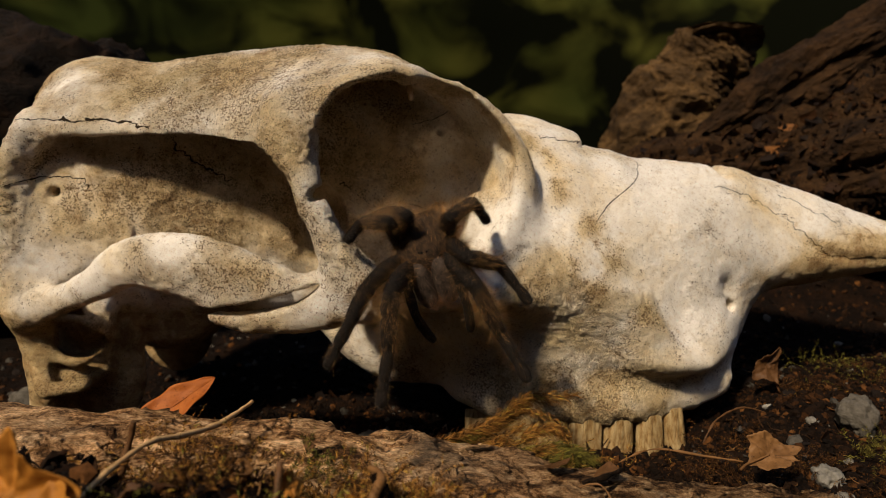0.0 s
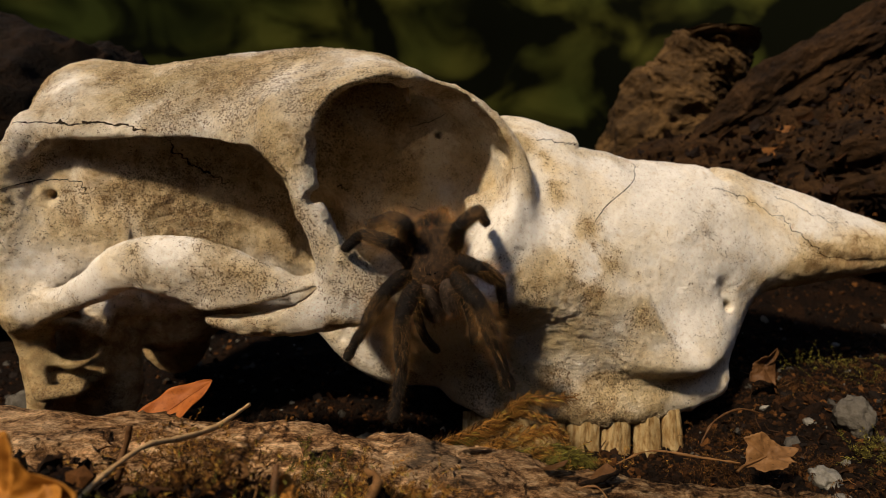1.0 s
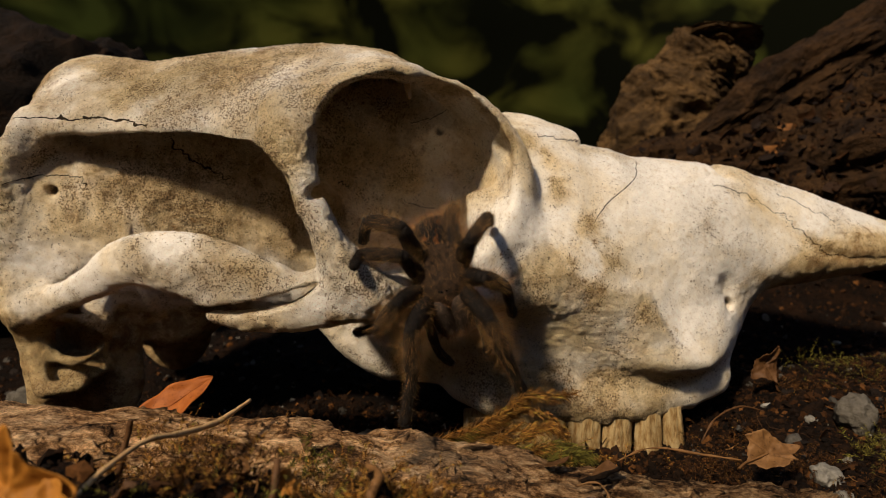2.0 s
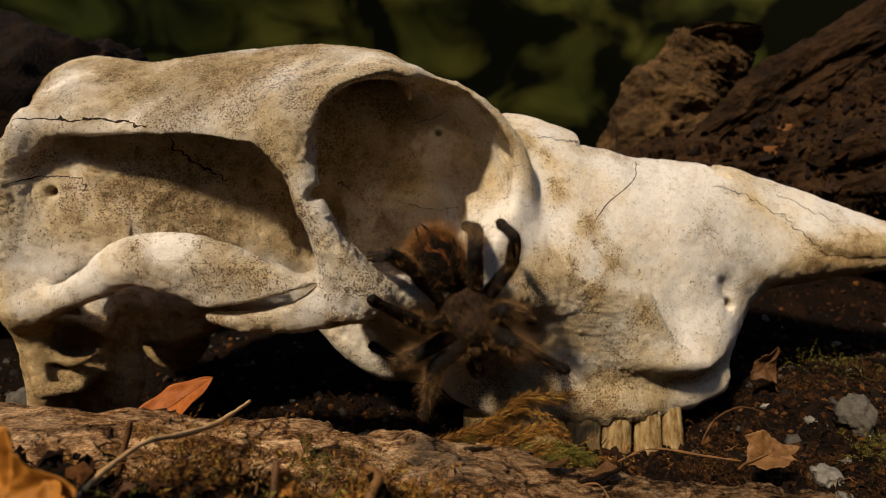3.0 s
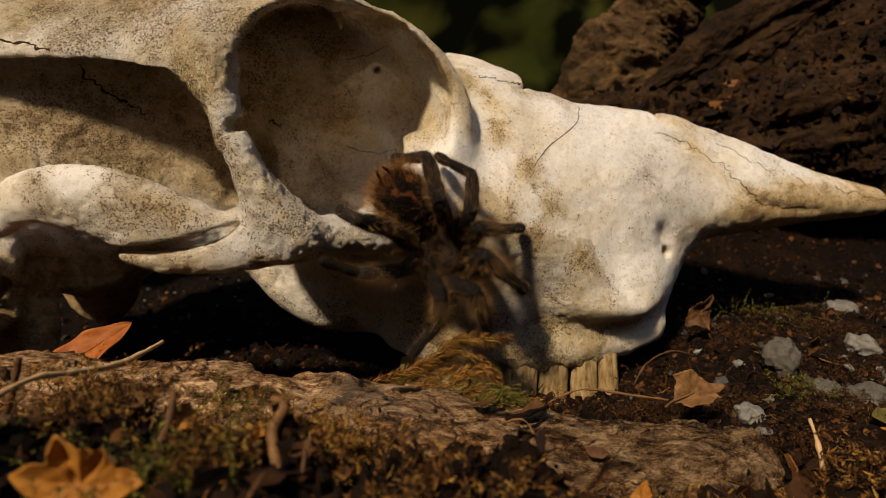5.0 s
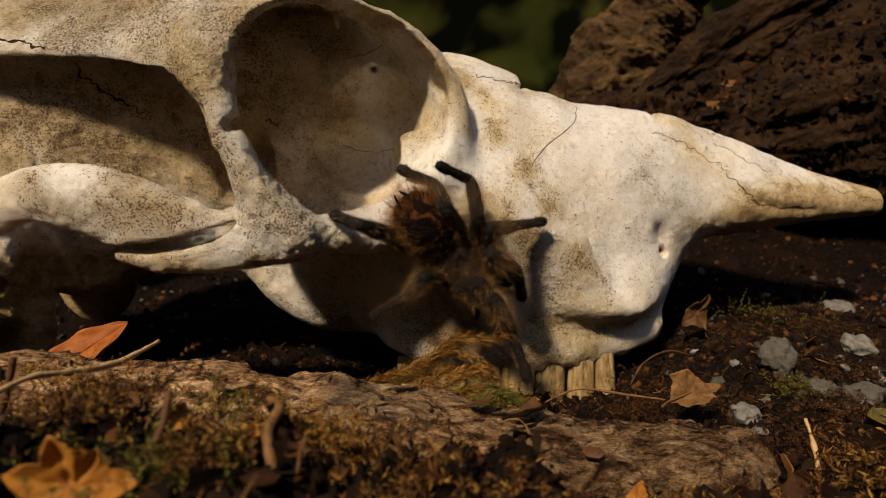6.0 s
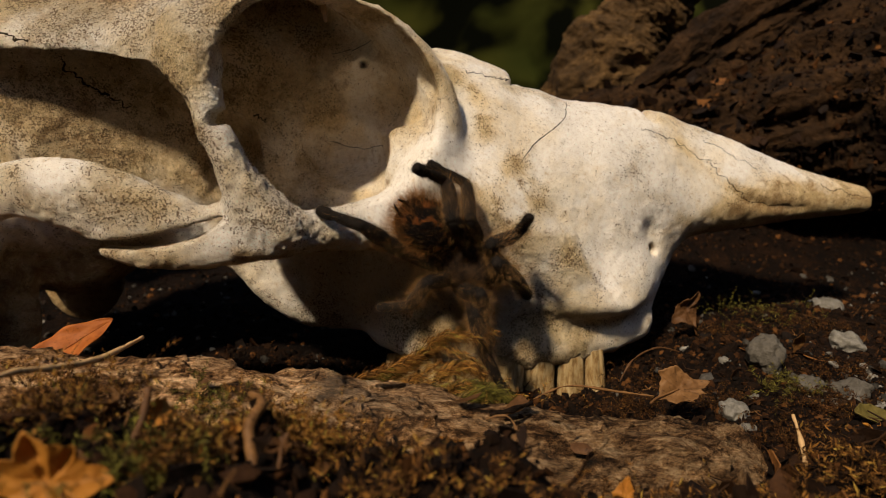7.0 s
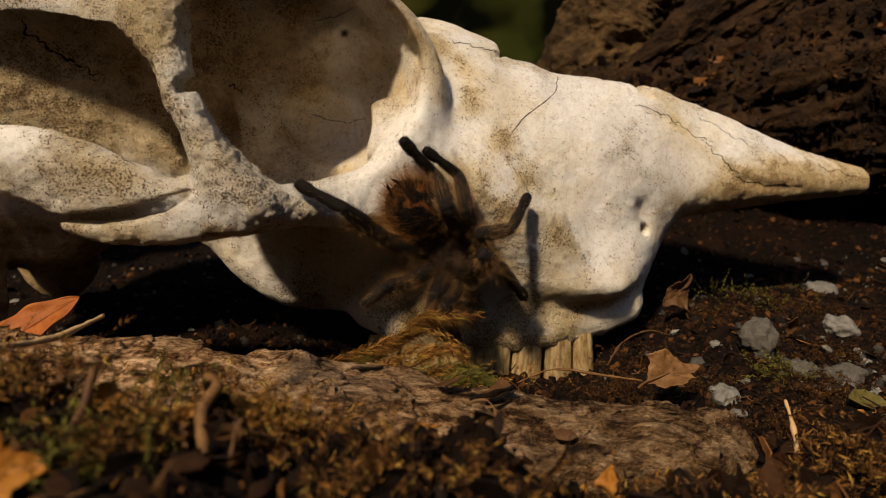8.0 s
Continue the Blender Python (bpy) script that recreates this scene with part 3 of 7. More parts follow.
    plate = step(0.003, -0.003, z - edge + 0.004 * cloud) * step(0.018, 0.030, x) * step(0.126, 0.112, x)
    CHEEK = [(0.030, 0.083), (0.050, 0.078), (0.066, 0.066), (0.098, 0.050), (0.109, 0.034)]
    # wear: fibrous, flaking skin
    wear = np.clip(0.14 + 0.35 * step(0.0, -0.05, x) * step(-0.5, 0.5, cloud) + 0.35 * plate + bar + 0.45 * crown + 0.5 * near(-0.20, 0.11, 0.010, 0.03) + 0.5 * line([(-0.02, 0.155), (0.012, 0.146), (0.032, 0.125)], 0.006)
                   + 0.45 * line([(-0.045, 0.055), (-0.01, 0.052), (0.03, 0.060)], 0.008) + 0.35 * cloud * (crown + bar + 0.2), 0, 1)
    temple = step(0.074, 0.066, w) * line([(-0.20, 0.118), (-0.15, 0.108), (-0.11, 0.100), (-0.075, 0.085)], 0.013)
    # stain: ochre and brown discolouring with edges of its own, plus shade put into the same mark
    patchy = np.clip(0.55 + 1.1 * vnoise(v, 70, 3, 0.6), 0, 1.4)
    # nose tip is tan; browner towards its underside as shade put into colour
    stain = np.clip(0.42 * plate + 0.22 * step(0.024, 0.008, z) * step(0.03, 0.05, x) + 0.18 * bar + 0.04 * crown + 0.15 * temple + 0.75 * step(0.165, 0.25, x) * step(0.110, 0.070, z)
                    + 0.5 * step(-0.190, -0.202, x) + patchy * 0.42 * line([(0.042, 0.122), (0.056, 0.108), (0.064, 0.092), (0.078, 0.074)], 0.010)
                    # ear bone grime, with the shade below the arch painted in too
                    # socket and temple hollow: some grime, some shade put into the colour
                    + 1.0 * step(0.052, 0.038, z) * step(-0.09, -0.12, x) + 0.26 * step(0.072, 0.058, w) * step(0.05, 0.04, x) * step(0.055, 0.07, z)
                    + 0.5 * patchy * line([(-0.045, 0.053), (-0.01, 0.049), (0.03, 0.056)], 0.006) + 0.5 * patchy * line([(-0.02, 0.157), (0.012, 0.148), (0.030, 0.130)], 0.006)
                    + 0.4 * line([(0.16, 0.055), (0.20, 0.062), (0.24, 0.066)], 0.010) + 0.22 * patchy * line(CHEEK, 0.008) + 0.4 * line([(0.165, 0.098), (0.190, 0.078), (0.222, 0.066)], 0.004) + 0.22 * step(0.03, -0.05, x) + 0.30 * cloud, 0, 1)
    # specks: dirt lodged in the pores
    speck = np.clip(patchy * (1.0 * temple + 1.15 * near(-0.085, 0.155, 0.050, 0.020) + 0.25 * step(0.0, -0.05, x) + 0.35 * step(0.18, 0.26, x) + 0.35 * bar + 0.4 * plate + 0.6 * line([(0.045, 0.118), (0.062, 0.100), (0.080, 0.072)], 0.008)
                    + 0.3 * line([(0.13, 0.085), (0.148, 0.072)], 0.004) + 0.55 * line(CHEEK, 0.008) + 0.5 * line([(0.150, 0.103), (0.178, 0.091), (0.203, 0.070)], 0.004) + 0.4 * step(0.02, 0.01, z) + 0.20) + 0.06 + 0.35 * cloud, 0, 1)
    k = k - bar * 0.0004 * np.abs(vnoise(v, 240, 2))
    ridge = np.abs(vnoise(v, 190, 3, 0.6))
    k = k - wear * 0.0009 * np.clip(0.35 - ridge, 0, 1)
    k = k + (0.15 + wear) * 0.00052 * vnoise(v, 330, 3, 0.8)
    v = v + n * k[:, None]
    # groove where the two bones of the nose meet
    groove = line([(0.150, 0.103), (0.165, 0.099), (0.178, 0.091), (0.190, 0.079), (0.203, 0.070), (0.222, 0.0655), (0.245, 0.0645)], 0.0032) * step(0.004, 0.010, w)
    v = v - n * (0.0016 * groove)[:, None]
    # ragged lower edge of the jaw bone
    jag = step(-0.004, -0.012, z) * step(0.03, 0.05, x)
    v[:, 2] += jag * 0.0016 * vnoise(v * [1, 0.2, 0], 260, 3, 0.6)
    return v, q, {"wear": wear, "stain": stain, "speck": speck}


def cheek_tooth(wide, deep, tall, seed):
    """A worn, fluted molar hanging below its root line."""
    rng = np.random.default_rng(seed)
    sides, rings = 40, 14
    a = np.linspace(0, 2 * np.pi, sides, endpoint=False)
    c, n = np.cos(a), np.sin(a)
    out = []
    for k in range(rings):
        h = k / (rings - 1)
        r = (np.abs(c) ** 4 + np.abs(n) ** 4) ** -0.25
        r = r * (1 - 0.05 * np.cos(6 * a + 0.4) - 0.05 * np.cos(13 * a + seed) ** 3) * (0.92 + 0.10 * h)
        edge = tall * h + (0.0007 * rng.standard_normal(sides) if k == rings - 1 else 0) + 0.0006 * np.cos(2 * a + seed) * h
        out.append(np.stack([c * r * wide / 2 + 0.0008 * h, n * r * deep / 2, -edge + 0 * a], 1))
    out.append(np.stack([c * wide * 0.2, n * deep * 0.2, np.full(sides, -tall + 0.003)], 1))
    rings += 1
    v = np.vstack(out)
    v += 0.0003 * np.stack([vnoise(v + seed, 500, 1), vnoise(v + seed + 9, 500, 1), 0 * v[:, 0]], 1)
    i, j = (g.ravel() for g in np.meshgrid(np.arange(rings - 1), np.arange(sides), indexing="ij"))
    f = np.stack([i * sides + j, (i + 1) * sides + j, (i + 1) * sides + (j + 1) % sides, i * sides + (j + 1) % sides], 1).tolist()
    f.append([(rings - 1) * sides + k for k in range(sides)][::-1])
    return v, f


def crack(name, parent, points, width, surface, seed):
    """A dark open seam that runs over the bone: a thin ragged groove filled with dirt, given by x and z as seen from the side."""
    rng = np.random.default_rng(seed)
    path = spline(points, 14 * (len(points) - 1))
    path = path + np.convolve(rng.normal(0, 0.0012, len(path)), np.ones(3) / 3, 'same')[:, None] * [1, 0.8]
    runs, last = [[]], None
    for k, (x, z) in enumerate(path):
        hit, place, normal, _ = surface.ray_cast(Vector((x, -0.2, z)), Vector((0, 1, 0)))
        if not hit:
            continue
        if last is not None and (place - last).length > 0.010:
            runs.append([])
        last = place
        t = Vector((*(path[min(k + 1, len(path) - 1)] - path[max(k - 1, 0)]), 0))
        side = normal.cross(Vector((t.x, 0, t.y))).normalized()
        w = width * (0.35 + 0.9 * rng.random()) * min(1, 0.3 + 4 * k / len(path), 0.3 + 4 * (len(path) - 1 - k) / len(path))
        runs[-1].append([place + side * w * 0.5 - normal * 0.0004, place + normal * 0.00025, place - side * w * 0.5 - normal * 0.0004])
    run = max(runs, key=len)
    if len(run) > 3:
        v = [tuple(p) for row in run for p in row]
        f = [[3 * k + j, 3 * k + j + 1, 3 * k + j + 4, 3 * k + j + 3] for k in range(len(run) - 1) for j in (0, 1)]
        link_mesh(name, mesh_from(name, v, f), GRIME, parent, "dirt-filled dark crack in the bone")


def cow_skull():
    thing = new("cow_skull")
    tagged(thing, "weathered cream animal skull with brown stains resting on soil", "skull")
    v, q, marks = skull_surface()
    me = mesh_from("cranium", v, q)
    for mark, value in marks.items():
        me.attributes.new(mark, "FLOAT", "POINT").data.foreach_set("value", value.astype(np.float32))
    body = link_mesh("cranium", me, BONE, thing)
    teeth = ((0.0190, 0.0160, 0.027), (0.0365, 0.0185, 0.029), (0.0550, 0.0175, 0.036), (0.0730, 0.0175, 0.038), (0.0900, 0.0155, 0.036), (0.1060, 0.0135, 0.029), (0.1180, 0.0105, 0.023))
    for side in (-1, 1):
        for k, (x, wide, tall) in enumerate(teeth):
            tv, tf = cheek_tooth(wide, 0.015, tall, 3 * k + side + 5)
            tv = tv * [1, -side, 1] if side > 0 else tv
            tooth = link_mesh("cheek_tooth", mesh_from("cheek_tooth", tv, tf), TOOTH, thing, "worn ridged yellow-brown molar")
            tooth.matrix_basis = pose(x, MID + side * (0.0485 - 0.06 * max(0, x - 0.07)), -0.0105 + 0.12 * max(0, x - 0.085), 4 * side, 3 * math.sin(5 * k), 0)
    seams = (
        ("suture", [(-0.190, 0.1375), (-0.165, 0.1365), (-0.14, 0.1355), (-0.130, 0.1325)], 0.0026),
        ("suture", [(-0.130, 0.130), (-0.124, 0.121), (-0.114, 0.114), (-0.104, 0.109)], 0.0024),
        ("suture", [(-0.198, 0.107), (-0.185, 0.111), (-0.170, 0.110), (-0.166, 0.104)], 0.0014),
        ("suture", [(0.0485, 0.131), (0.060, 0.129), (0.068, 0.1285), (0.074, 0.129)], 0.0020),
        ("suture", [(0.102, 0.117), (0.099, 0.110), (0.088, 0.102), (0.080, 0.096), (0.074, 0.088)], 0.0014),
        ("suture", [(0.142, 0.105), (0.157, 0.102), (0.172, 0.095), (0.185, 0.086), (0.198, 0.0745), (0.210, 0.068), (0.236, 0.066)], 0.0010),
        ("suture", [(-0.060, 0.110), (-0.052, 0.107), (-0.047, 0.104)], 0.0022),
        ("suture", [(-0.020, 0.098), (-0.005, 0.091), (0.010, 0.094)], 0.0007),
        ("suture", [(0.004, 0.144), (-0.006, 0.139), (-0.016, 0.137)], 0.0008),
        ("suture", [(0.255, 0.077), (0.270, 0.073), (0.292, 0.068)], 0.0008),
        ("suture", [(0.180, 0.100), (0.200, 0.092), (0.215, 0.086)], 0.0005),
    )
    for k, (name, points, width) in enumerate(seams):
        crack(name, thing, points, width, body, 40 + k)
    return thing


cow_skull()


# ---- ground ----
def ground_height(x, y):
    """The height of the soil: level under the skull, heaped in front of the branch."""
    x, y = np.asarray(x, float), np.asarray(y, float)
    p = np.stack([x, y, 0 * x], 1)
    z = -0.033 + 0.032 * np.clip((x - 0.1) / 0.08, 0, 1) * np.clip(1 - (y - 0.25) / 0.4, 0, 1)
    bank = np.clip((y - 0.36) / 0.16, 0, 1) * np.clip((x - 0.06) / 0.12, 0, 1) * np.clip((1.2 - x) / 0.5, 0, 1) * np.clip((1.4 - y) / 0.5, 0, 1)
    z = z + 0.075 * bank * bank * (3 - 2 * bank)
    near = np.clip((0.180 - y) / 0.035, 0, 1) * np.clip((y + 0.20) / 0.15, 0, 1)
    z = z + near * (0.028 + 0.036 * np.clip((0.04 - x) / 0.12, 0, 1))
    # the heap of leaf mould and moss nearest the eye
    heap = np.clip((0.150 - y) / 0.022, 0, 1)
    heap = heap * heap * (3 - 2 * heap) * np.clip((y + 0.20) / 0.15, 0, 1)
    top = np.interp(x, [-0.14, -0.09, -0.02, 0.03, 0.06, 0.14, 0.20], [0.030, 0.034, 0.031, 0.027, 0.012, 0.004, 0.0])
    z = z + heap * (top - z) * (np.abs(x) < 0.4)
    fade = np.clip(1 - np.hypot(x, y) / 3, 0, 1)
    return z + fade * (0.006 * vnoise(p, 14, 3) + (0.0025 + 0.0045 * near + 0.003 * heap) * vnoise(p, 70, 3))


def ground():
    a = np.concatenate([-np.geomspace(600, 0.5, 22), np.linspace(-0.48, 0.52, 300), np.geomspace(0.54, 600, 22)])
    b = np.concatenate([-np.geomspace(600, 0.12, 22), np.linspace(-0.1, 0.62, 220), np.geomspace(0.64, 600, 26)])
    X, Y = np.meshgrid(a, b, indexing="ij")
    z = ground_height(X.ravel(), Y.ravel())
    i, j = (g.ravel() for g in np.meshgrid(np.arange(len(a) - 1), np.arange(len(b) - 1), indexing="ij"))
    m = len(b)
    f = np.stack([i * m + j, (i + 1) * m + j, (i + 1) * m + j + 1, i * m + j + 1], 1)
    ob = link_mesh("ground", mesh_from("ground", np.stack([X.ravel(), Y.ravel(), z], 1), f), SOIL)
    return tagged(ob, "dark brown damp forest soil with crumbs and litter", "ground", kind="structure")


ground()


# ---- woods far behind and all round ----
def foliage_backdrop():
    """A closed ring of woodland far round the place, its shade painted into the colour; the unseen sides and back are
    added to cut off low sky.
    """
    m, n, l, b = mat("far_woods", 0.9)
    v = coords(n, l, (1, 1, 1.15))
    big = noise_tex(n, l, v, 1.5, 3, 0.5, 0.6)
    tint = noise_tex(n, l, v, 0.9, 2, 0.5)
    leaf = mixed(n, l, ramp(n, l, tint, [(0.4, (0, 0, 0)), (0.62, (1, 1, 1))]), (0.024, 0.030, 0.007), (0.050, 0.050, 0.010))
    # near-black gaps and dim leaf tones put the woods' shade into the colour
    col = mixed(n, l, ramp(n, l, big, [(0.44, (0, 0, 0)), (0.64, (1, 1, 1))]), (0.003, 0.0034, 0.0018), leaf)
    l.new(col, b.inputs["Base Color"])
    b.inputs["Specular IOR Level"].default_value = 0.0
    sides, rings, top = 72, 10, 4.6
    verts, faces = [], []
    for k in range(rings):
        for a in range(sides):
            r = 5.0 + 0.25 * math.sin(5 * a * 2 * math.pi / sides + k) + 0.06 * k
            z = -0.4 + (top + 0.5 * math.sin(3 * a * 2 * math.pi / sides)) * k / (rings - 1)
            verts.append((r * math.sin(2 * math.pi * a / sides), r * math.cos(2 * math.pi * a / sides), z))
    for k in range(rings - 1):
        for a in range(sides):
            c = (a + 1) % sides
            faces.append((k * sides + a, k * sides + c, (k + 1) * sides + c, (k + 1) * sides + a))
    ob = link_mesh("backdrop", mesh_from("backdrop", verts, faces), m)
    return tagged(ob, "dim out-of-focus green woodland far behind", "woods", kind="structure")


foliage_backdrop()


# ---- dead wood ----
def bark_plates(branch, v, count, sides, number, seed, start=0.28, end=0.97):
    """Loose plates of bark on a branch, each curling off it, as parts."""
    rng = np.random.default_rng(seed)
    grid = v[: count * sides].reshape(count, sides, 3)
    axis = grid.mean(1)
    for _ in range(number):
        u0, a0 = rng.uniform(start, end) * count, math.radians(rng.uniform(-25, 120)) / (2 * math.pi) * sides
        du, da = rng.uniform(5, 22), rng.uniform(2.5, 7)
        lift, tip = rng.uniform(0.0002, 0.0008), rng.uniform(0.0, 0.0012)
        rows, cols = 9, 7
        e1, e2 = rng.normal(0, 0.22, cols), rng.normal(0, 0.22, rows)
        p = np.zeros((rows, cols, 3))
        low = np.zeros((rows, cols, 3))
        for i in range(rows):
            for j in range(cols):
                s, t = 2 * i / (rows - 1) - 1, 2 * j / (cols - 1) - 1
                u = np.clip(u0 + du * s * (1 + e1[j]) * (1 - 0.25 * abs(t)), 0, count - 1)
                a = a0 + da * t * (1 + e2[i]) * (1 - 0.25 * abs(s))
                q = grid[int(u), int(round(a)) % sides]
                n = q - axis[int(u)]
                n = n / np.linalg.norm(n)
                h = lift * (1.2 + 0.5 * s * rng.random()) + tip * max(0, t) ** 2 + rng.normal(0, 0.00012)
                p[i, j], low[i, j] = q + n * h, q + n * (h - lift - 0.0006)
        ring = [(i, 0) for i in range(rows)] + [(rows - 1, j) for j in range(1, cols)] + [(i, cols - 1) for i in range(rows - 2, -1, -1)] + [(0, j) for j in range(cols - 2, 0, -1)]
        vv = np.vstack([p.reshape(-1, 3), [low[k] for k in ring]])
        ff = [[i * cols + j, (i + 1) * cols + j, (i + 1) * cols + j + 1, i * cols + j + 1] for i in range(rows - 1) for j in range(cols - 1)]
        base, m = rows * cols, len(ring)
        for k in range(m):
            (i, j), (x, y) = ring[k], ring[(k + 1) % m]
            ff.append([i * cols + j, base + k, base + (k + 1) % m, x * cols + y])
        link_mesh("bark_plate", mesh_from("bark_plate", vv, ff), BARK, branch)


def limb(name, rows, count, sides, material, label, category="log", **kw):
    v, f = tube(rows, count, sides, **kw)
    ob = tagged(link_mesh(name, mesh_from(name, v, f), material), label, category)
    if material is BARK:
        bark_plates(ob, v, count, sides, 150, 77)
        bark_plates(ob, v, count, sides, 90, 78, 0.80, 0.98)
    return ob


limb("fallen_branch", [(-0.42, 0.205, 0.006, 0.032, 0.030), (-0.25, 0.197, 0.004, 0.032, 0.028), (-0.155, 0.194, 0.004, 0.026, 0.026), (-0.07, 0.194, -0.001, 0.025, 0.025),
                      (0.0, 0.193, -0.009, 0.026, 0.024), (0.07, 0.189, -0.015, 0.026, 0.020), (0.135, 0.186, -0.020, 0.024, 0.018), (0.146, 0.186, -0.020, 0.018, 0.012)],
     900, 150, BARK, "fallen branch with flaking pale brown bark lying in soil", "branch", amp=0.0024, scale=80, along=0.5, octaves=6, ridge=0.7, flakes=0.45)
limb("old_log", [(-0.95, 0.52, 0.10, 0.15, 0.13), (-0.6, 0.52, 0.115, 0.14, 0.125), (-0.38, 0.52, 0.115, 0.13, 0.12), (-0.27, 0.52, 0.105, 0.11, 0.10), (-0.225, 0.52, 0.10, 0.05, 0.05)],
     420, 140, DARKWOOD, "dark rotting log with rough bark behind the skull", amp=0.014, scale=22, along=0.6, ridge=0.7)
limb("driftwood_stump", [(0.212, 0.57, -0.05, 0.085, 0.07), (0.213, 0.57, 0.06, 0.075, 0.065), (0.2195, 0.57, 0.151, 0.056, 0.055), (0.2375, 0.565, 0.197, 0.041, 0.042), (0.2555, 0.56, 0.220, 0.032, 0.036), (0.2570, 0.56, 0.237, 0.030, 0.032)],
     420, 220, DRIFT, "upright knobbly weathered brown driftwood stump", "stump", amp=0.0075, scale=44, along=1.2, octaves=5, ridge=0.6)


def driftwood_log():
    """A thick trunk that leans up out of the soil, with a split-off ledge above a deep hollow."""
    v, f = tube([(0.10, 0.60, -0.04, 0.05, 0.05), (0.17, 0.565, 0.045, 0.065, 0.055), (0.22, 0.545, 0.090, 0.075, 0.056), (0.28, 0.52, 0.088, 0.088, 0.058), (0.34, 0.50, 0.104, 0.098, 0.080), (0.40, 0.49, 0.122, 0.10, 0.098), (0.50, 0.48, 0.16, 0.11, 0.11), (0.64, 0.46, 0.19, 0.12, 0.12), (0.9, 0.45, 0.26, 0.12, 0.12)],
                520, 220, amp=0.013, scale=40, along=0.22, octaves=6, ridge=1.0, seed=2.0)
    w, h = tube([(0.215, 0.520, 0.128, 0.018, 0.014), (0.262, 0.505, 0.156, 0.026, 0.020), (0.30, 0.50, 0.186, 0.030, 0.023), (0.35, 0.495, 0.215, 0.034, 0.027), (0.41, 0.49, 0.244, 0.038, 0.033), (0.55, 0.48, 0.315, 0.05, 0.05), (0.80, 0.47, 0.42, 0.06, 0.06)],
                420, 160, amp=0.010, scale=42, along=0.22, octaves=6, ridge=1.0, seed=7.0)
    ob = link_mesh("driftwood_log", mesh_from("driftwood_log", np.vstack([v, w]), [list(k) for k in f] + [[i + len(v) for i in k] for k in h]), LOGWOOD)
    return tagged(ob, "large gnarled brown driftwood log with a deep hollow", "log"), v


LOG_SKIN = driftwood_log()[1]


# ---- the spider ----
def hair_material(name, root, tip):
    m, n, l, b = mat(name, 0.5)
    g = n.new("ShaderNodeNewGeometry")
    col = ramp(n, l, g.outputs["Random Per Island"], [(0.0, root), (0.5, tuple(0.72 * a + 0.28 * c for a, c in zip(root, tip))), (1.0, tip)])
    l.new(col, b.inputs["Base Color"])
    b.inputs["Specular IOR Level"].default_value = 0.25
    return m


def hide_material(name="spider_hide", dark=(0.004, 0.0028, 0.002), light=(0.015, 0.010, 0.007)):
    m, n, l, b = mat(name, 0.8)
    b.inputs["Specular IOR Level"].default_value = 0.15
    v = coords(n, l)
    col = ramp(n, l, noise_tex(n, l, v, 400, 5, 0.7), [(0.35, dark), (0.7, light)])
    l.new(col, b.inputs["Base Color"])
    bumped(n, l, b, noise_tex(n, l, v, 1500, 4, 0.7), 0.8, 0.0006)
    return m


def abdomen_material():
    """Black hide with rust patches on the back."""
    m, n, l, b = mat("spider_back", 0.9)
    b.inputs["Specular IOR Level"].default_value = 0.1
    v = coords(n, l)
    w = noise_tex(n, l, v, 190, 3, 0.55)
    col = mixed(n, l, ramp(n, l, w, [(0.56, (0, 0, 0)), (0.64, (1, 1, 1))]), (0.006, 0.004, 0.003), (0.15, 0.050, 0.013))
    l.new(col, b.inputs["Base Color"])
    bumped(n, l, b, noise_tex(n, l, v, 1500, 4, 0.7), 0.8, 0.0006)
    return m


HIDE = hide_material()
SHIELD = hide_material("spider_shield", (0.006, 0.0035, 0.002), (0.060, 0.032, 0.015))
JAW = hide_material("spider_jaw", (0.012, 0.008, 0.006), (0.080, 0.056, 0.042))
BACK = abdomen_material()
RUST = hair_material("rust_hair", (0.06, 0.020, 0.005), (0.70, 0.31, 0.080))
TAWNY = hair_material("tawny_hair", (0.045, 0.020, 0.007), (0.66, 0.36, 0.125))
SOOT = hair_material("dark_hair", (0.003, 0.002, 0.0015), (0.015, 0.010, 0.007))
GREY = hair_material("grey_hair", (0.020, 0.013, 0.009), (0.24, 0.16, 0.11))
FUZZ = hair_material("brown_fuzz", (0.004, 0.0026, 0.0016), (0.042, 0.023, 0.011))
PINK = hair_material("red_brown_hair", (0.05, 0.018, 0.007), (0.40, 0.18, 0.065))
EYE = mat("eye_gloss", 0.08)[0]
EYE.node_tree.nodes["Principled BSDF"].inputs["Base Color"].default_value = (0.004, 0.004, 0.004, 1)


def blob(size, power=2.0, rows=28, sides=36, amp=0.0, scale=300, shape=None):
    """A rounded body about the origin: half sizes along x, y, z."""
    th = np.linspace(0.001, np.pi - 0.001, rows)
    ph = np.linspace(0, 2 * np.pi, sides, endpoint=False)
    T, P = np.meshgrid(th, ph, indexing="ij")
    v = np.stack([np.sin(T) * np.cos(P), -np.cos(T), np.sin(T) * np.sin(P)], -1).reshape(-1, 3)
    v /= ((np.abs(v) ** power).sum(1) ** (1 / power))[:, None]
    if shape is not None:
        v = shape(v)
    v = v * size
    if amp:
        v = v * (1 + amp * vnoise(v, scale, 2))[:, None]
    i, j = (g.ravel() for g in np.meshgrid(np.arange(rows - 1), np.arange(sides), indexing="ij"))
    f = np.stack([i * sides + j, i * sides + (j + 1) % sides, (i + 1) * sides + (j + 1) % sides, (i + 1) * sides + j], 1)
    return v, f


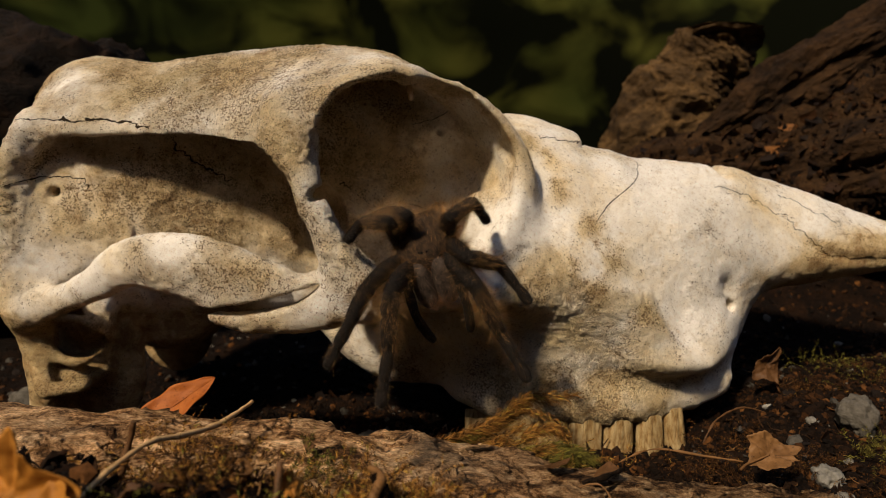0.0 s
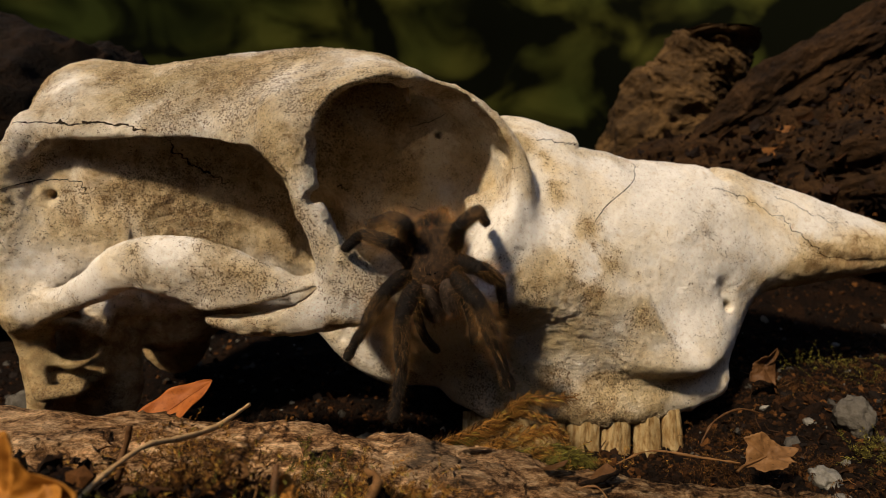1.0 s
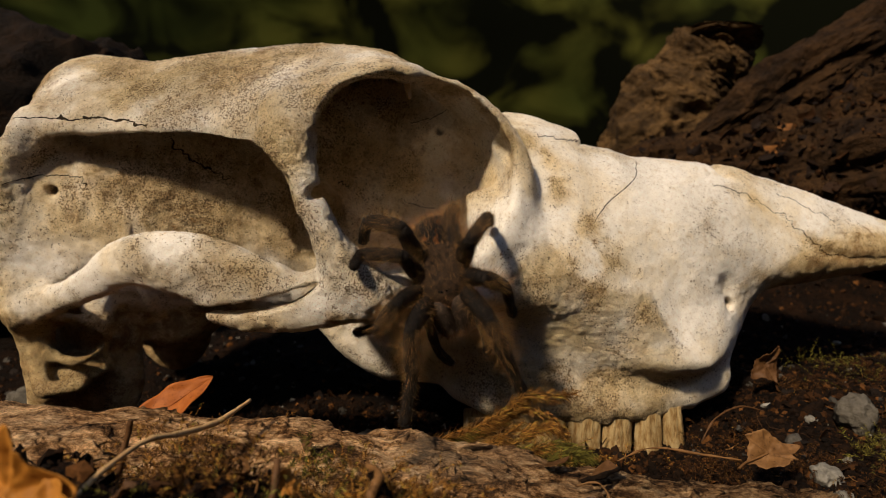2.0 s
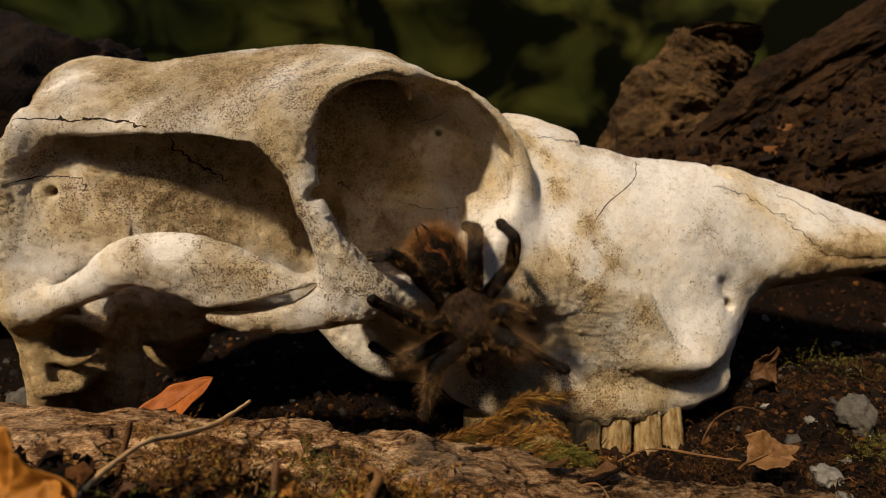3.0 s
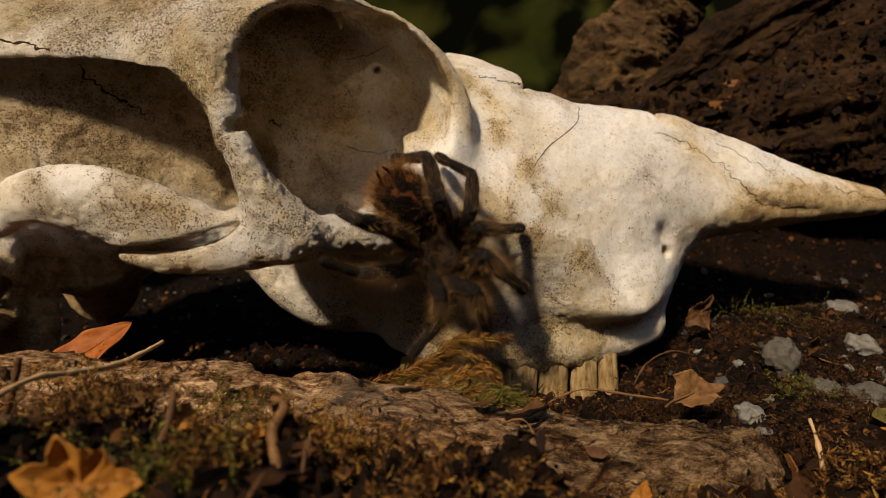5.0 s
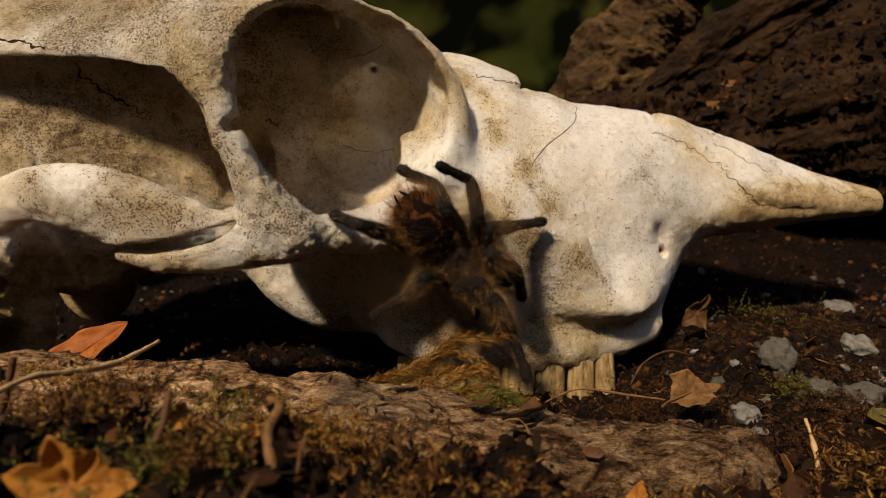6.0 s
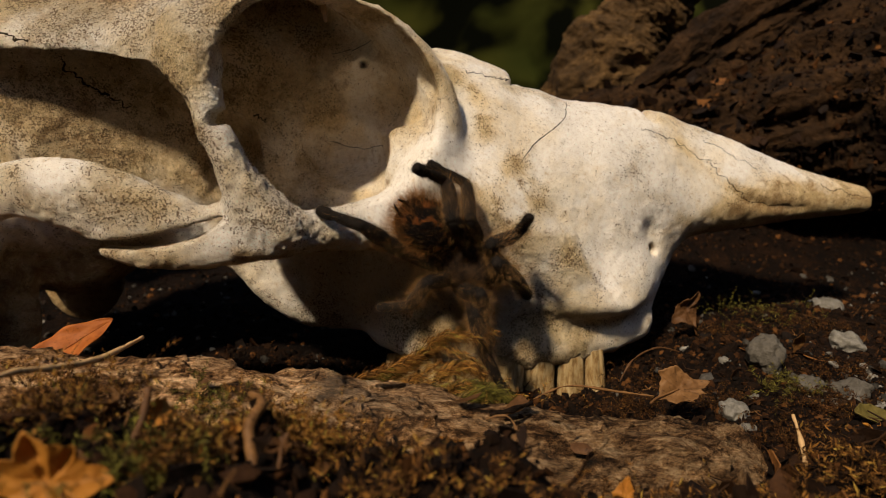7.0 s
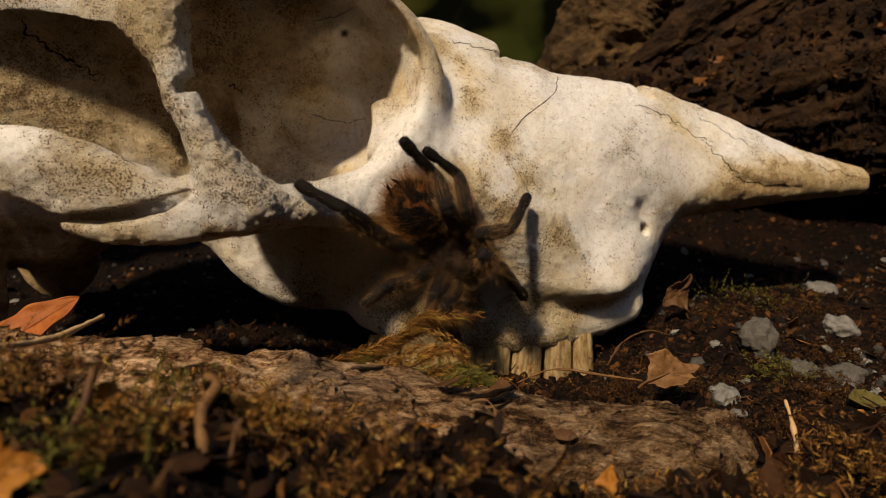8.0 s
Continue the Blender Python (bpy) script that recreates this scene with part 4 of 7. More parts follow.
def hairs(name, v, f, count, length, lean, parent, material, rng, width=0.00004, droop=0.25, where=None, spread=0.35):
    """Many fine tapered bristles that stand on a surface and lean along a direction."""
    v, f = np.asarray(v), np.asarray(f)
    tri = np.vstack([f[:, :3], f[:, [0, 2, 3]]]) if f.shape[1] == 4 else f
    a, b, c = v[tri[:, 0]], v[tri[:, 1]], v[tri[:, 2]]
    n = np.cross(b - a, c - a)
    area = np.linalg.norm(n, axis=1)
    n = n / np.maximum(area, 1e-15)[:, None]
    centre = v.mean(0)
    if ((a.mean(0) - centre) @ (0, 0, 0)) == 0 and (n * (a - centre)).sum() < 0:
        n = -n
    wgt = area * (where((a + b + c) / 3, n) if where else 1)
    pick = rng.choice(len(tri), count, p=wgt / wgt.sum())
    u, w = rng.random(count), rng.random(count)
    flip = u + w > 1
    u[flip], w[flip] = 1 - u[flip], 1 - w[flip]
    p = a[pick] + u[:, None] * (b - a)[pick] + w[:, None] * (c - a)[pick]
    d = n[pick] + np.asarray(lean) + rng.normal(0, spread, (count, 3))
    d /= np.linalg.norm(d, axis=1, keepdims=True)
    s = np.cross(d, rng.normal(0, 1, (count, 3)))
    s /= np.linalg.norm(s, axis=1, keepdims=True)
    ln = (length * (0.45 + 0.75 * rng.random(count)))[:, None]
    bend = np.asarray(lean) * droop + rng.normal(0, 0.10, (count, 3))
    mid, tip = p + d * ln * 0.55, p + (d + bend) / np.linalg.norm(d + bend, axis=1, keepdims=True) * ln
    p = p - n[pick] * 0.0002
    k = s * width
    verts = np.stack([p - k, p + k, mid + k * 0.75, mid - k * 0.75, tip], 1).reshape(-1, 3)
    o = 5 * np.arange(count)[:, None]
    faces = (o + np.array([[0, 1, 2, 3]])).tolist() + (o + np.array([[3, 2, 4]])).tolist()
    ob = link_mesh(name, mesh_from(name, verts, faces), material, parent)
    return tagged(ob, kind="stuff")


def leg_piece(rows, sides=18, count=22):
    return tube(rows, count, sides, amp=0.00025, scale=500, octaves=2)


# lengths of the thigh, shin and foot of a leg, and how far each pair reaches
THIGH, SHIN, FOOT = 0.0205, 0.0215, 0.0195
REACH = {"1": 1.08, "2": 0.98, "3": 0.94, "4": 1.06}


def tarantula():
    rng = np.random.default_rng(11)
    spider = new("tarantula")
    tagged(spider, "dark brown hairy tarantula with rust hairs climbing on the skull", "spider")

    # head shield: raised head in front, a dimple behind it, furrows that run out to the legs
    def shield(v):
        v = v.copy()
        v[:, 0] *= 1 - 0.20 * np.clip(v[:, 1], 0, 1) ** 2
        a = np.arctan2(v[:, 0], v[:, 1] + 0.25)
        r = np.hypot(v[:, 0], v[:, 1] + 0.25)
        lift = 1 - 0.40 * np.exp(-((v[:, 0] / 0.22) ** 2 + ((v[:, 1] + 0.25) / 0.22) ** 2)) - 0.10 * np.clip(r, 0, 1) * np.abs(np.cos(3.5 * a)) ** 6
        lift = lift + 0.30 * np.exp(-((v[:, 0] / 0.45) ** 2 + ((v[:, 1] - 0.55) / 0.40) ** 2))
        v[:, 2] = np.where(v[:, 2] > 0, v[:, 2] * lift, v[:, 2] * 0.8)
        return v
    v, f = blob((0.0122, 0.0142, 0.0064), 2.2, 40, 56, shape=shield, amp=0.03)
    carapace = link_mesh("carapace", mesh_from("carapace", v, f), SHIELD, spider, "brown-haired rounded head shield")
    top = lambda p, n: (n[:, 2] > 0.0) + 0.03
    rim = lambda p, n: (np.abs(n[:, 2]) < 0.6) * (1.0 + 2.0 * (p[:, 1] > 0.006))
    hairs("hair", v, f, 3600, 0.0011, (0, -1.4, 0.0), carapace, FUZZ, rng, width=0.00003, where=top)
    hairs("hair", v, f, 900, 0.0016, (0, -1.2, 0.0), carapace, FUZZ, rng, width=0.000026, where=top)
    hairs("hair", v, f, 700, 0.0026, (0, -0.9, 0.2), carapace, TAWNY, rng, width=0.000020, where=top)
    hairs("hair", v, f, 900, 0.0024, (0, -0.2, 0.4), carapace, PINK, rng, width=0.000034, where=rim, spread=0.5)
    hairs("hair", v, f, 420, 0.0050, (0, -0.3, 0.7), carapace, TAWNY, rng, width=0.000030, where=rim, spread=0.6)

    v, f = blob((0.0112, 0.0140, 0.0104), 2.1, amp=0.04, scale=180)
    abdomen = link_mesh("abdomen", mesh_from("abdomen", v, f), BACK, spider, "large black abdomen with rust hairs")
    abdomen.matrix_basis = pose(0, -0.0285, 0.0000, -4, 0, 0)
    hairs("hair", v, f, 5000, 0.0032, (0, -1.5, 0.0), abdomen, SOOT, rng, width=0.000035, where=lambda p, n: n[:, 2] > 0.1)
    hairs("hair", v, f, 3400, 0.0075, (0, -0.9, 0.1), abdomen, RUST, rng, width=0.000030, where=lambda p, n: np.where(n[:, 2] > 0.75, 0.12, 1.0) * (p[:, 1] < 0.005) + 0.6 * (p[:, 1] < -0.008), spread=0.50)
    hairs("hair", v, f, 900, 0.0072, (0, -0.9, 0.2), abdomen, TAWNY, rng, width=0.000022, spread=0.6)
    for s in (-1, 1):
        v, f = leg_piece([(0, 0, 0, 0.0012, 0.0012), (s * 0.0008, -0.003, 0.0006, 0.0011, 0.0011), (s * 0.0022, -0.0072, 0.0016, 0.0009, 0.0009), (s * 0.0028, -0.0105, 0.0020, 0.0006, 0.0006), (s * 0.0028, -0.0112, 0.0020, 0.0002, 0.0002)], 10, 18)
        ob = link_mesh("spinneret", mesh_from("spinneret", v * 0.6, f), HIDE, abdomen)
        ob.matrix_basis = pose(s * 0.0030, -0.0120, 0.0020, 0, 0, -s * 30)

    for s in (-1, 1):
        v, f = blob((0.0045, 0.0052, 0.0104), 2.3, amp=0.03)
        fang = link_mesh("chelicera", mesh_from("chelicera", v, f), JAW, spider, "thick dark jaw with grey bristles")
        fang.matrix_basis = pose(s * 0.0043, 0.0156, -0.0066, 26, 0, s * -3)
        hairs("hair", v, f, 900, 0.0022, (0, 0.1, -1.8), fang, GREY, rng, width=0.000035, where=lambda p, n: (n[:, 1] > -0.3) + 0.05)
        hairs("hair", v, f, 90, 0.0046, (0, 0.3, -0.7), fang, PINK, rng, width=0.00004, where=lambda p, n: (n[:, 1] > 0.0) * (p[:, 2] < -0.003) + 0.01)
        rows = [(0, 0, 0, 0.0017, 0.0017), (s * 0.0032, 0.006, 0.0022, 0.0020, 0.0021), (s * 0.004, 0.0125, -0.001, 0.0019, 0.0020), (s * 0.004, 0.0165, -0.009, 0.0018, 0.0018),
                (s * 0.003, 0.0180, -0.017, 0.0019, 0.0019), (s * 0.002, 0.0185, -0.0225, 0.0016, 0.0016), (s * 0.002, 0.0185, -0.0240, 0.0006, 0.0006)]
        pv, pf = leg_piece(rows, 14, 34)
        palp = link_mesh("pedipalp", mesh_from("pedipalp", pv, pf), HIDE, spider)
        palp.matrix_basis = pose(s * 0.0062, 0.0105, -0.003)
        quads = np.array([q for q in pf if len(q) == 4])
        hairs("hair", pv, quads, 1400, 0.0012, (0, 0.3, -0.8), palp, FUZZ, rng, width=0.00003)
        hairs("hair", pv, quads, 200, 0.0036, (0, 0.5, -0.3), palp, TAWNY, rng, width=0.000028, spread=0.5)
    for x, y, r in ((-0.0010, 0, 0.0005), (0.0010, 0, 0.0005), (-0.0021, -0.0004, 0.0004), (0.0021, -0.0004, 0.0004)):
        v, f = blob((r, r, r), rows=8, sides=12)
        ob = link_mesh("eye", mesh_from("eye", v, f), EYE, spider)
        ob.matrix_basis = pose(x, 0.0098 + y, 0.0056)

    # legs in three stiff pieces, each drawn along its own y with its back upwards
    thigh = [(0, -0.0020, 0, 0.0026, 0.0028), (0, 0.003, 0.0003, 0.0032, 0.0035), (0, 0.010, 0.0008, 0.0033, 0.0038), (0, 0.016, 0.0006, 0.0029, 0.0032), (0, 0.0195, 0.0003, 0.0028, 0.0031), (0, 0.0215, 0, 0.0019, 0.0020)]
    shin = [(0, -0.0015, 0, 0.0020, 0.0021), (0, 0.0015, 0.0004, 0.0028, 0.0031), (0, 0.0060, 0.0005, 0.0029, 0.0032), (0, 0.0085, 0.0003, 0.0025, 0.0026), (0, 0.0110, 0.0003, 0.0028, 0.0031), (0, 0.0170, 0.0003, 0.0026, 0.0027), (0, 0.0210, 0.0, 0.0021, 0.0021), (0, 0.0225, 0, 0.0012, 0.0012)]
    toe = [(0, -0.0015, 0, 0.0015, 0.0015), (0, 0.0020, 0.0001, 0.0021, 0.0022), (0, 0.0085, 0.0001, 0.0020, 0.0021), (0, 0.0118, 0.0, 0.0017, 0.0018), (0, 0.0150, -0.0001, 0.0021, 0.0020), (0, 0.0185, -0.0003, 0.0020, 0.0018), (0, 0.0200, -0.0004, 0.0009, 0.0008)]
    made = []
    for what, rows, dense, fringe, long in (("upper_leg", thigh, 2600, 300, 0.0058), ("middle_leg", shin, 2600, 460, 0.0068), ("lower_leg", toe, 1900, 120, 0.0040)):
        v, f = leg_piece(rows, 16, 30)
        made.append((what, v, f, np.array([k for k in f if len(k) == 4]), dense, fringe, long))
    legs, first = {}, {}
    for name in ("r1", "r2", "r3", "r4", "l1", "l2", "l3", "l4"):
        legs[name] = []
        for what, v, f, q, dense, fringe, long in made:
            if what not in first:
                ob = link_mesh(what, mesh_from(what, v, f), HIDE, spider)
                heel = lambda p, n: np.where(p[:, 1] > 0.013, 0.45, 1.0)
                kids = [hairs("hair", v, q, dense, 0.0010, (0, 1.2, 0), ob, SOOT, rng, width=0.000032),
                        hairs("hair", v, q, dense // 2, 0.0020, (0, 0.8, 0), ob, FUZZ, rng, width=0.000026, spread=0.4),
                        hairs("hair", v, q, fringe, long * 0.75, (0, 0.6, 0.1), ob, TAWNY, rng, where=heel, width=0.000018, spread=0.45),
                        hairs("hair", v, q, int(fringe * 0.7), long, (0, 0.5, 0.2), ob, TAWNY, rng, where=heel, width=0.000020, spread=0.5)]
                first[what] = (ob, kids)
            else:
                src, kids = first[what]
                ob = new(what, src.data)
                ob.parent = spider
                for kid in kids:
                    o = new("hair", kid.data)
                    o.parent = ob
                    tagged(o, kind="stuff")
            ob.scale = [REACH[name[1]]] * 3
            legs[name].append(ob)
    return spider, legs, abdomen


SPIDER, LEGS, ABDOMEN = tarantula()


# ---- litter on the ground ----
def patch_material(name, stops, rough=0.8, spread=0.5, bump=0.0008, scale=500):
    """A colour for each loose piece, taken from a range, with a grain over it."""
    m, n, l, b = mat(name, rough)
    g = n.new("ShaderNodeNewGeometry")
    col = ramp(n, l, g.outputs["Random Per Island"], stops)
    v = coords(n, l)
    grain = noise_tex(n, l, v, scale, 5, 0.7)
    col = mixed(n, l, 0.8, col, ramp(n, l, grain, [(0.3, (0.45, 0.43, 0.40)), (0.7, (1.4, 1.4, 1.4))]), "MULTIPLY")
    l.new(col, b.inputs["Base Color"])
    bumped(n, l, b, grain, 0.7, bump)
    b.inputs["Specular IOR Level"].default_value = 0.12
    return m


CRUMB = patch_material("crumbs", [(0.0, (0.003, 0.0016, 0.0008)), (0.6, (0.011, 0.0048, 0.0018)), (0.92, (0.036, 0.014, 0.0042)), (1.0, (0.11, 0.044, 0.012))], 0.95)
FLAKE = patch_material("flakes", [(0.0, (0.004, 0.0018, 0.0008)), (0.66, (0.013, 0.0054, 0.0019)), (0.94, (0.046, 0.018, 0.005)), (1.0, (0.19, 0.078, 0.022))], 0.7)
STRAW = patch_material("straws", [(0.0, (0.010, 0.0045, 0.002)), (0.7, (0.045, 0.020, 0.007)), (1.0, (0.26, 0.13, 0.045))], 0.7)
GRIT = patch_material("grit", [(0.0, (0.03, 0.026, 0.022)), (0.7, (0.09, 0.08, 0.068)), (1.0, (0.26, 0.24, 0.21))], 0.8)
CHALK = patch_material("pale_stone", [(0.0, (0.09, 0.082, 0.07)), (1.0, (0.19, 0.175, 0.15))], 0.85, bump=0.003, scale=260)
STONE = patch_material("stone", [(0.0, (0.045, 0.039, 0.032)), (1.0, (0.10, 0.088, 0.072))], 0.85, bump=0.003, scale=260)
MOSS = patch_material("dry_moss", [(0.0, (0.03, 0.013, 0.004)), (0.45, (0.17, 0.072, 0.014)), (0.85, (0.40, 0.19, 0.040)), (1.0, (0.24, 0.21, 0.035))], 0.8)
FIBRE = patch_material("moss_fibre", [(0.0, (0.010, 0.0045, 0.002)), (0.6, (0.040, 0.017, 0.005)), (0.93, (0.11, 0.045, 0.011)), (1.0, (0.19, 0.11, 0.022))], 0.9)
GREEN = patch_material("green_moss", [(0.0, (0.030, 0.022, 0.005)), (0.6, (0.085, 0.070, 0.012)), (1.0, (0.19, 0.17, 0.030))], 0.8)
DUFF = patch_material("moss_duff", [(0.0, (0.010, 0.005, 0.002)), (0.55, (0.070, 0.030, 0.008)), (0.88, (0.26, 0.115, 0.024)), (1.0, (0.34, 0.22, 0.042))], 0.9)


def unit_lump(seed):
    """A small angular lump, 20 faces."""
    bm = bmesh.new()
    bmesh.ops.create_icosphere(bm, subdivisions=1, radius=1)
    v = np.array([p.co for p in bm.verts])
    f = np.array([[q.index for q in k.verts] for k in bm.faces])
    bm.free()
    r = np.random.default_rng(seed)
    return v * (1 + r.normal(0, 0.22, len(v)))[:, None] * r.uniform(0.55, 1.2, 3), f


def turns(rng, count, flat=0.0):
    """Random turns; flat near 1 keeps the upright axis upright."""
    q = rng.normal(0, 1, (count, 4))
    if flat:
        q[:, 1:3] *= 1 - flat
    q /= np.linalg.norm(q, axis=1, keepdims=True)
    w, x, y, z = q.T
    return np.stack([np.stack([1 - 2 * (y * y + z * z), 2 * (x * y - z * w), 2 * (x * z + y * w)], 1),
                     np.stack([2 * (x * y + z * w), 1 - 2 * (x * x + z * z), 2 * (y * z - x * w)], 1),
                     np.stack([2 * (x * z - y * w), 2 * (y * z + x * w), 1 - 2 * (x * x + y * y)], 1)], 1)


def scatter(name, shapes, places, sizes, rng, material, label, category, flat=0.0):
    """ONE object of many loose pieces: each a shape, turned at random, at a place."""
    allv, allf, base = [], [], 0
    pick = rng.integers(0, len(shapes), len(places))
    R = turns(rng, len(places), flat)
    for k, (v, f) in enumerate(shapes):
        sel = np.where(pick == k)[0]
        if not len(sel):
            continue
        w = np.einsum("nij,vj->nvi", R[sel], v) * sizes[sel][:, None, None] + places[sel][:, None]
        allv.append(w.reshape(-1, 3))
        allf += (np.asarray(f)[None] + (base + np.arange(len(sel)) * len(v))[:, None, None]).reshape(-1, len(f[0])).tolist()
        base += len(sel) * len(v)
    ob = link_mesh(name, mesh_from(name, np.vstack(allv), allf), material, smooth=False)
    return tagged(ob, label, category, kind="stuff")


def spots(rng, count, x0, x1, y0, y1, lift=0.0, power=1.0):
    """Places on the ground, thicker towards y0 with power over 1."""
    x = rng.uniform(x0, x1, count)
    y = y0 + (y1 - y0) * rng.random(count) ** power
    return np.stack([x, y, ground_height(x, y) + lift], 1)


def flake_shape(seed):
    """A curled scrap of bark or leaf with real thickness."""
    r = np.random.default_rng(seed)
    n = 7
    a = np.linspace(0, 2 * np.pi, n, endpoint=False) + r.normal(0, 0.2, n)
    rad = r.uniform(0.6, 1.1, n)
    x, y = rad * np.cos(a), rad * np.sin(a) * r.uniform(0.35, 0.9)
    z = 0.25 * r.uniform(0.3, 1.4) * (x**2 - 0.4)
    top = np.stack([x, y, z], 1)
    v = np.vstack([top, top - [0, 0, 0.07], [[0, 0, 0.04], [0, 0, -0.05]]])
    f = []
    for k in range(n):
        j = (k + 1) % n
        f += [[k, j, 2 * n], [n + j, n + k, 2 * n + 1], [k, n + k, n + j], [k, n + j, j]]
    return v, f


def straw_shape(seed):
    r = np.random.default_rng(seed)
    rows = [(-1, 0, 0, 0.03, 0.03), (-0.3, r.normal(0, 0.15), r.normal(0, 0.1), 0.045, 0.045), (0.4, r.normal(0, 0.15), r.normal(0, 0.1), 0.04, 0.04), (1, r.normal(0, 0.1), 0, 0.02, 0.02)]
    v, f = tube(rows, 7, 5)
    return v, [k if len(k) == 4 else [*k, k[-1]] for k in f]


def litter():
    rng = np.random.default_rng(21)
    lumps = [unit_lump(k) for k in range(8)]
    flakes = [flake_shape(k) for k in range(14)]
    straws = [straw_shape(k) for k in range(10)]
    straws = [(v, [k[:3] if k[2] == k[3] else k for k in f]) for v, f in straws]
    straws = [(v, [t for k in f for t in ([k] if len(k) == 3 else [k[:3], [k[0], k[2], k[3]]])]) for v, f in straws]
    p = np.vstack([spots(rng, 14000, -0.34, 0.46, 0.08, 0.60, 0.0, 1.4), spots(rng, 16000, 0.08, 0.34, 0.17, 0.38, 0.0), spots(rng, 5000, 0.10, 0.50, 0.36, 0.52, 0.0), spots(rng, 4000, -0.15, 0.03, 0.20, 0.34, 0.0)])
    scatter("soil_crumbs", lumps, p, 0.0005 + 0.0022 * rng.random(len(p)) ** 4, rng, CRUMB, "crumbs of dark brown forest soil", "soil")
    p = np.vstack([spots(rng, 3600, -0.34, 0.46, 0.08, 0.55, 0.001, 1.3), spots(rng, 700, 0.08, 0.34, 0.16, 0.30, 0.001)])
    scatter("bark_flakes", flakes, p, 0.0009 + 0.0048 * rng.random(len(p)) ** 4, rng, FLAKE, "scraps of brown bark and dead leaf on the soil", "litter", 0.55)
    p = spots(rng, 420, -0.14, 0.16, 0.085, 0.170, 0.003)
    scatter("leaf_scraps", flakes, p, 0.002 + 0.0065 * rng.random(len(p)) ** 3, rng, FLAKE, "curled brown and orange scraps of dead leaves", "litter", 0.25)
    p = spots(rng, 900, -0.14, 0.16, 0.085, 0.150, 0.0010)
    scatter("soil_lumps", lumps, p, 0.0008 + 0.0024 * rng.random(len(p)) ** 2, rng, CRUMB, "dark lumps of leaf mould before the branch", "soil")
    p = spots(rng, 110, -0.14, 0.16, 0.085, 0.172, 0.004)
    scatter("twig_bits", straws, p, 0.004 + 0.009 * rng.random(len(p)) ** 2, rng, STRAW, "broken brown twigs in the leaf mould", "litter", 0.4)
    p = np.vstack([spots(rng, 420, -0.34, 0.46, 0.09, 0.50, 0.0015, 1.2), spots(rng, 420, 0.06, 0.34, 0.17, 0.36, 0.0010)])
    scatter("straw_bits", straws, p, 0.002 + 0.008 * rng.random(len(p)) ** 3, rng, STRAW, "thin dry stalks and needles on the soil", "litter", 0.75)
    p = np.vstack([spots(rng, 350, -0.34, 0.0, 0.22, 0.50, 0.0), spots(rng, 260, 0.12, 0.40, 0.19, 0.42, 0.0005), spots(rng, 150, 0.19, 0.26, 0.20, 0.25, 0.0005), spots(rng, 300, -0.13, 0.03, 0.215, 0.30, 0.0005), spots(rng, 120, -0.10, 0.02, 0.21, 0.27, 0.0)])
    scatter("grit", lumps, p, 0.0006 + 0.0026 * rng.random(len(p)) ** 3, rng, GRIT, "small grey and white grit on the soil", "gravel")

    # rotten bark, needles and moss caught on the log behind the nose
    skin = LOG_SKIN[(LOG_SKIN[:, 0] > 0.15) & (LOG_SKIN[:, 0] < 0.62) & (LOG_SKIN[:, 1] < np.interp(LOG_SKIN[:, 0], [0.1, 0.4, 0.7], [0.56, 0.46, 0.44]))]
    p = skin[rng.integers(0, len(skin), 2600)] + rng.normal(0, 0.002, (2600, 3))
    scatter("bark_scraps", flakes, p, 0.0012 + 0.0085 * rng.random(len(p)) ** 5, rng, FLAKE, "rotten brown bark scraps caught on the driftwood log", "litter", 0.2)
    p = skin[rng.integers(0, len(skin), 4500)] + rng.normal(0, 0.002, (4500, 3))
    scatter("log_crumbs", lumps, p, 0.0005 + 0.0020 * rng.random(len(p)) ** 3, rng, CRUMB, "dark crumbs of soil and moss on the driftwood log", "soil")


litter()


def stone(x, y, size, seed, label, material=STONE, sink=0.35, tone=None):
    bm = bmesh.new()
    bmesh.ops.create_icosphere(bm, subdivisions=4, radius=1)
    v = np.array([p.co for p in bm.verts])
    f = [[q.index for q in k.verts] for k in bm.faces]
    bm.free()
    v = v * size * (1 + 0.30 * vnoise(v + seed * 3.7, 1.3, 2) + 0.12 * vnoise(v + seed, 4, 4, 0.65))[:, None]
    ob = link_mesh("stone", mesh_from("stone", v, f), material)
    ob.matrix_basis = pose(x, y, float(ground_height([x], [y])[0]) + size[2] * (1 - 2 * sink), 0, 0, 40 * seed)
    return tagged(ob, label, "stone", "stones on the soil")


stone(0.1905, 0.250, (0.0082, 0.0078, 0.0096), 1, "smooth grey pebble half sunk in the soil", sink=0.12)
stone(0.1560, 0.217, (0.0076, 0.005, 0.0046), 2, "small rough pale grey stone on the soil", CHALK, 0.2)
stone(0.253, 0.276, (0.0085, 0.006, 0.0058), 3, "angular whitish stone on the soil", CHALK)
stone(0.212, 0.222, (0.0075, 0.007, 0.0068), 4, "rough rounded grey stone on the soil")
stone(0.235, 0.219, (0.007, 0.006, 0.006), 5, "rough rounded grey stone on the soil")
stone(0.198, 0.229, (0.0055, 0.005, 0.0040), 6, "rough rounded grey stone on the soil")
stone(0.1435, 0.196, (0.0032, 0.0028, 0.0026), 7, "small rough pale grey stone on the soil", CHALK, 0.2)
stone(0.178, 0.262, (0.0026, 0.0026, 0.002), 8, "tiny pale pebble on the soil", CHALK)
stone(0.152, 0.201, (0.0028, 0.0026, 0.0024), 9, "tiny pale pebble on the soil", CHALK)
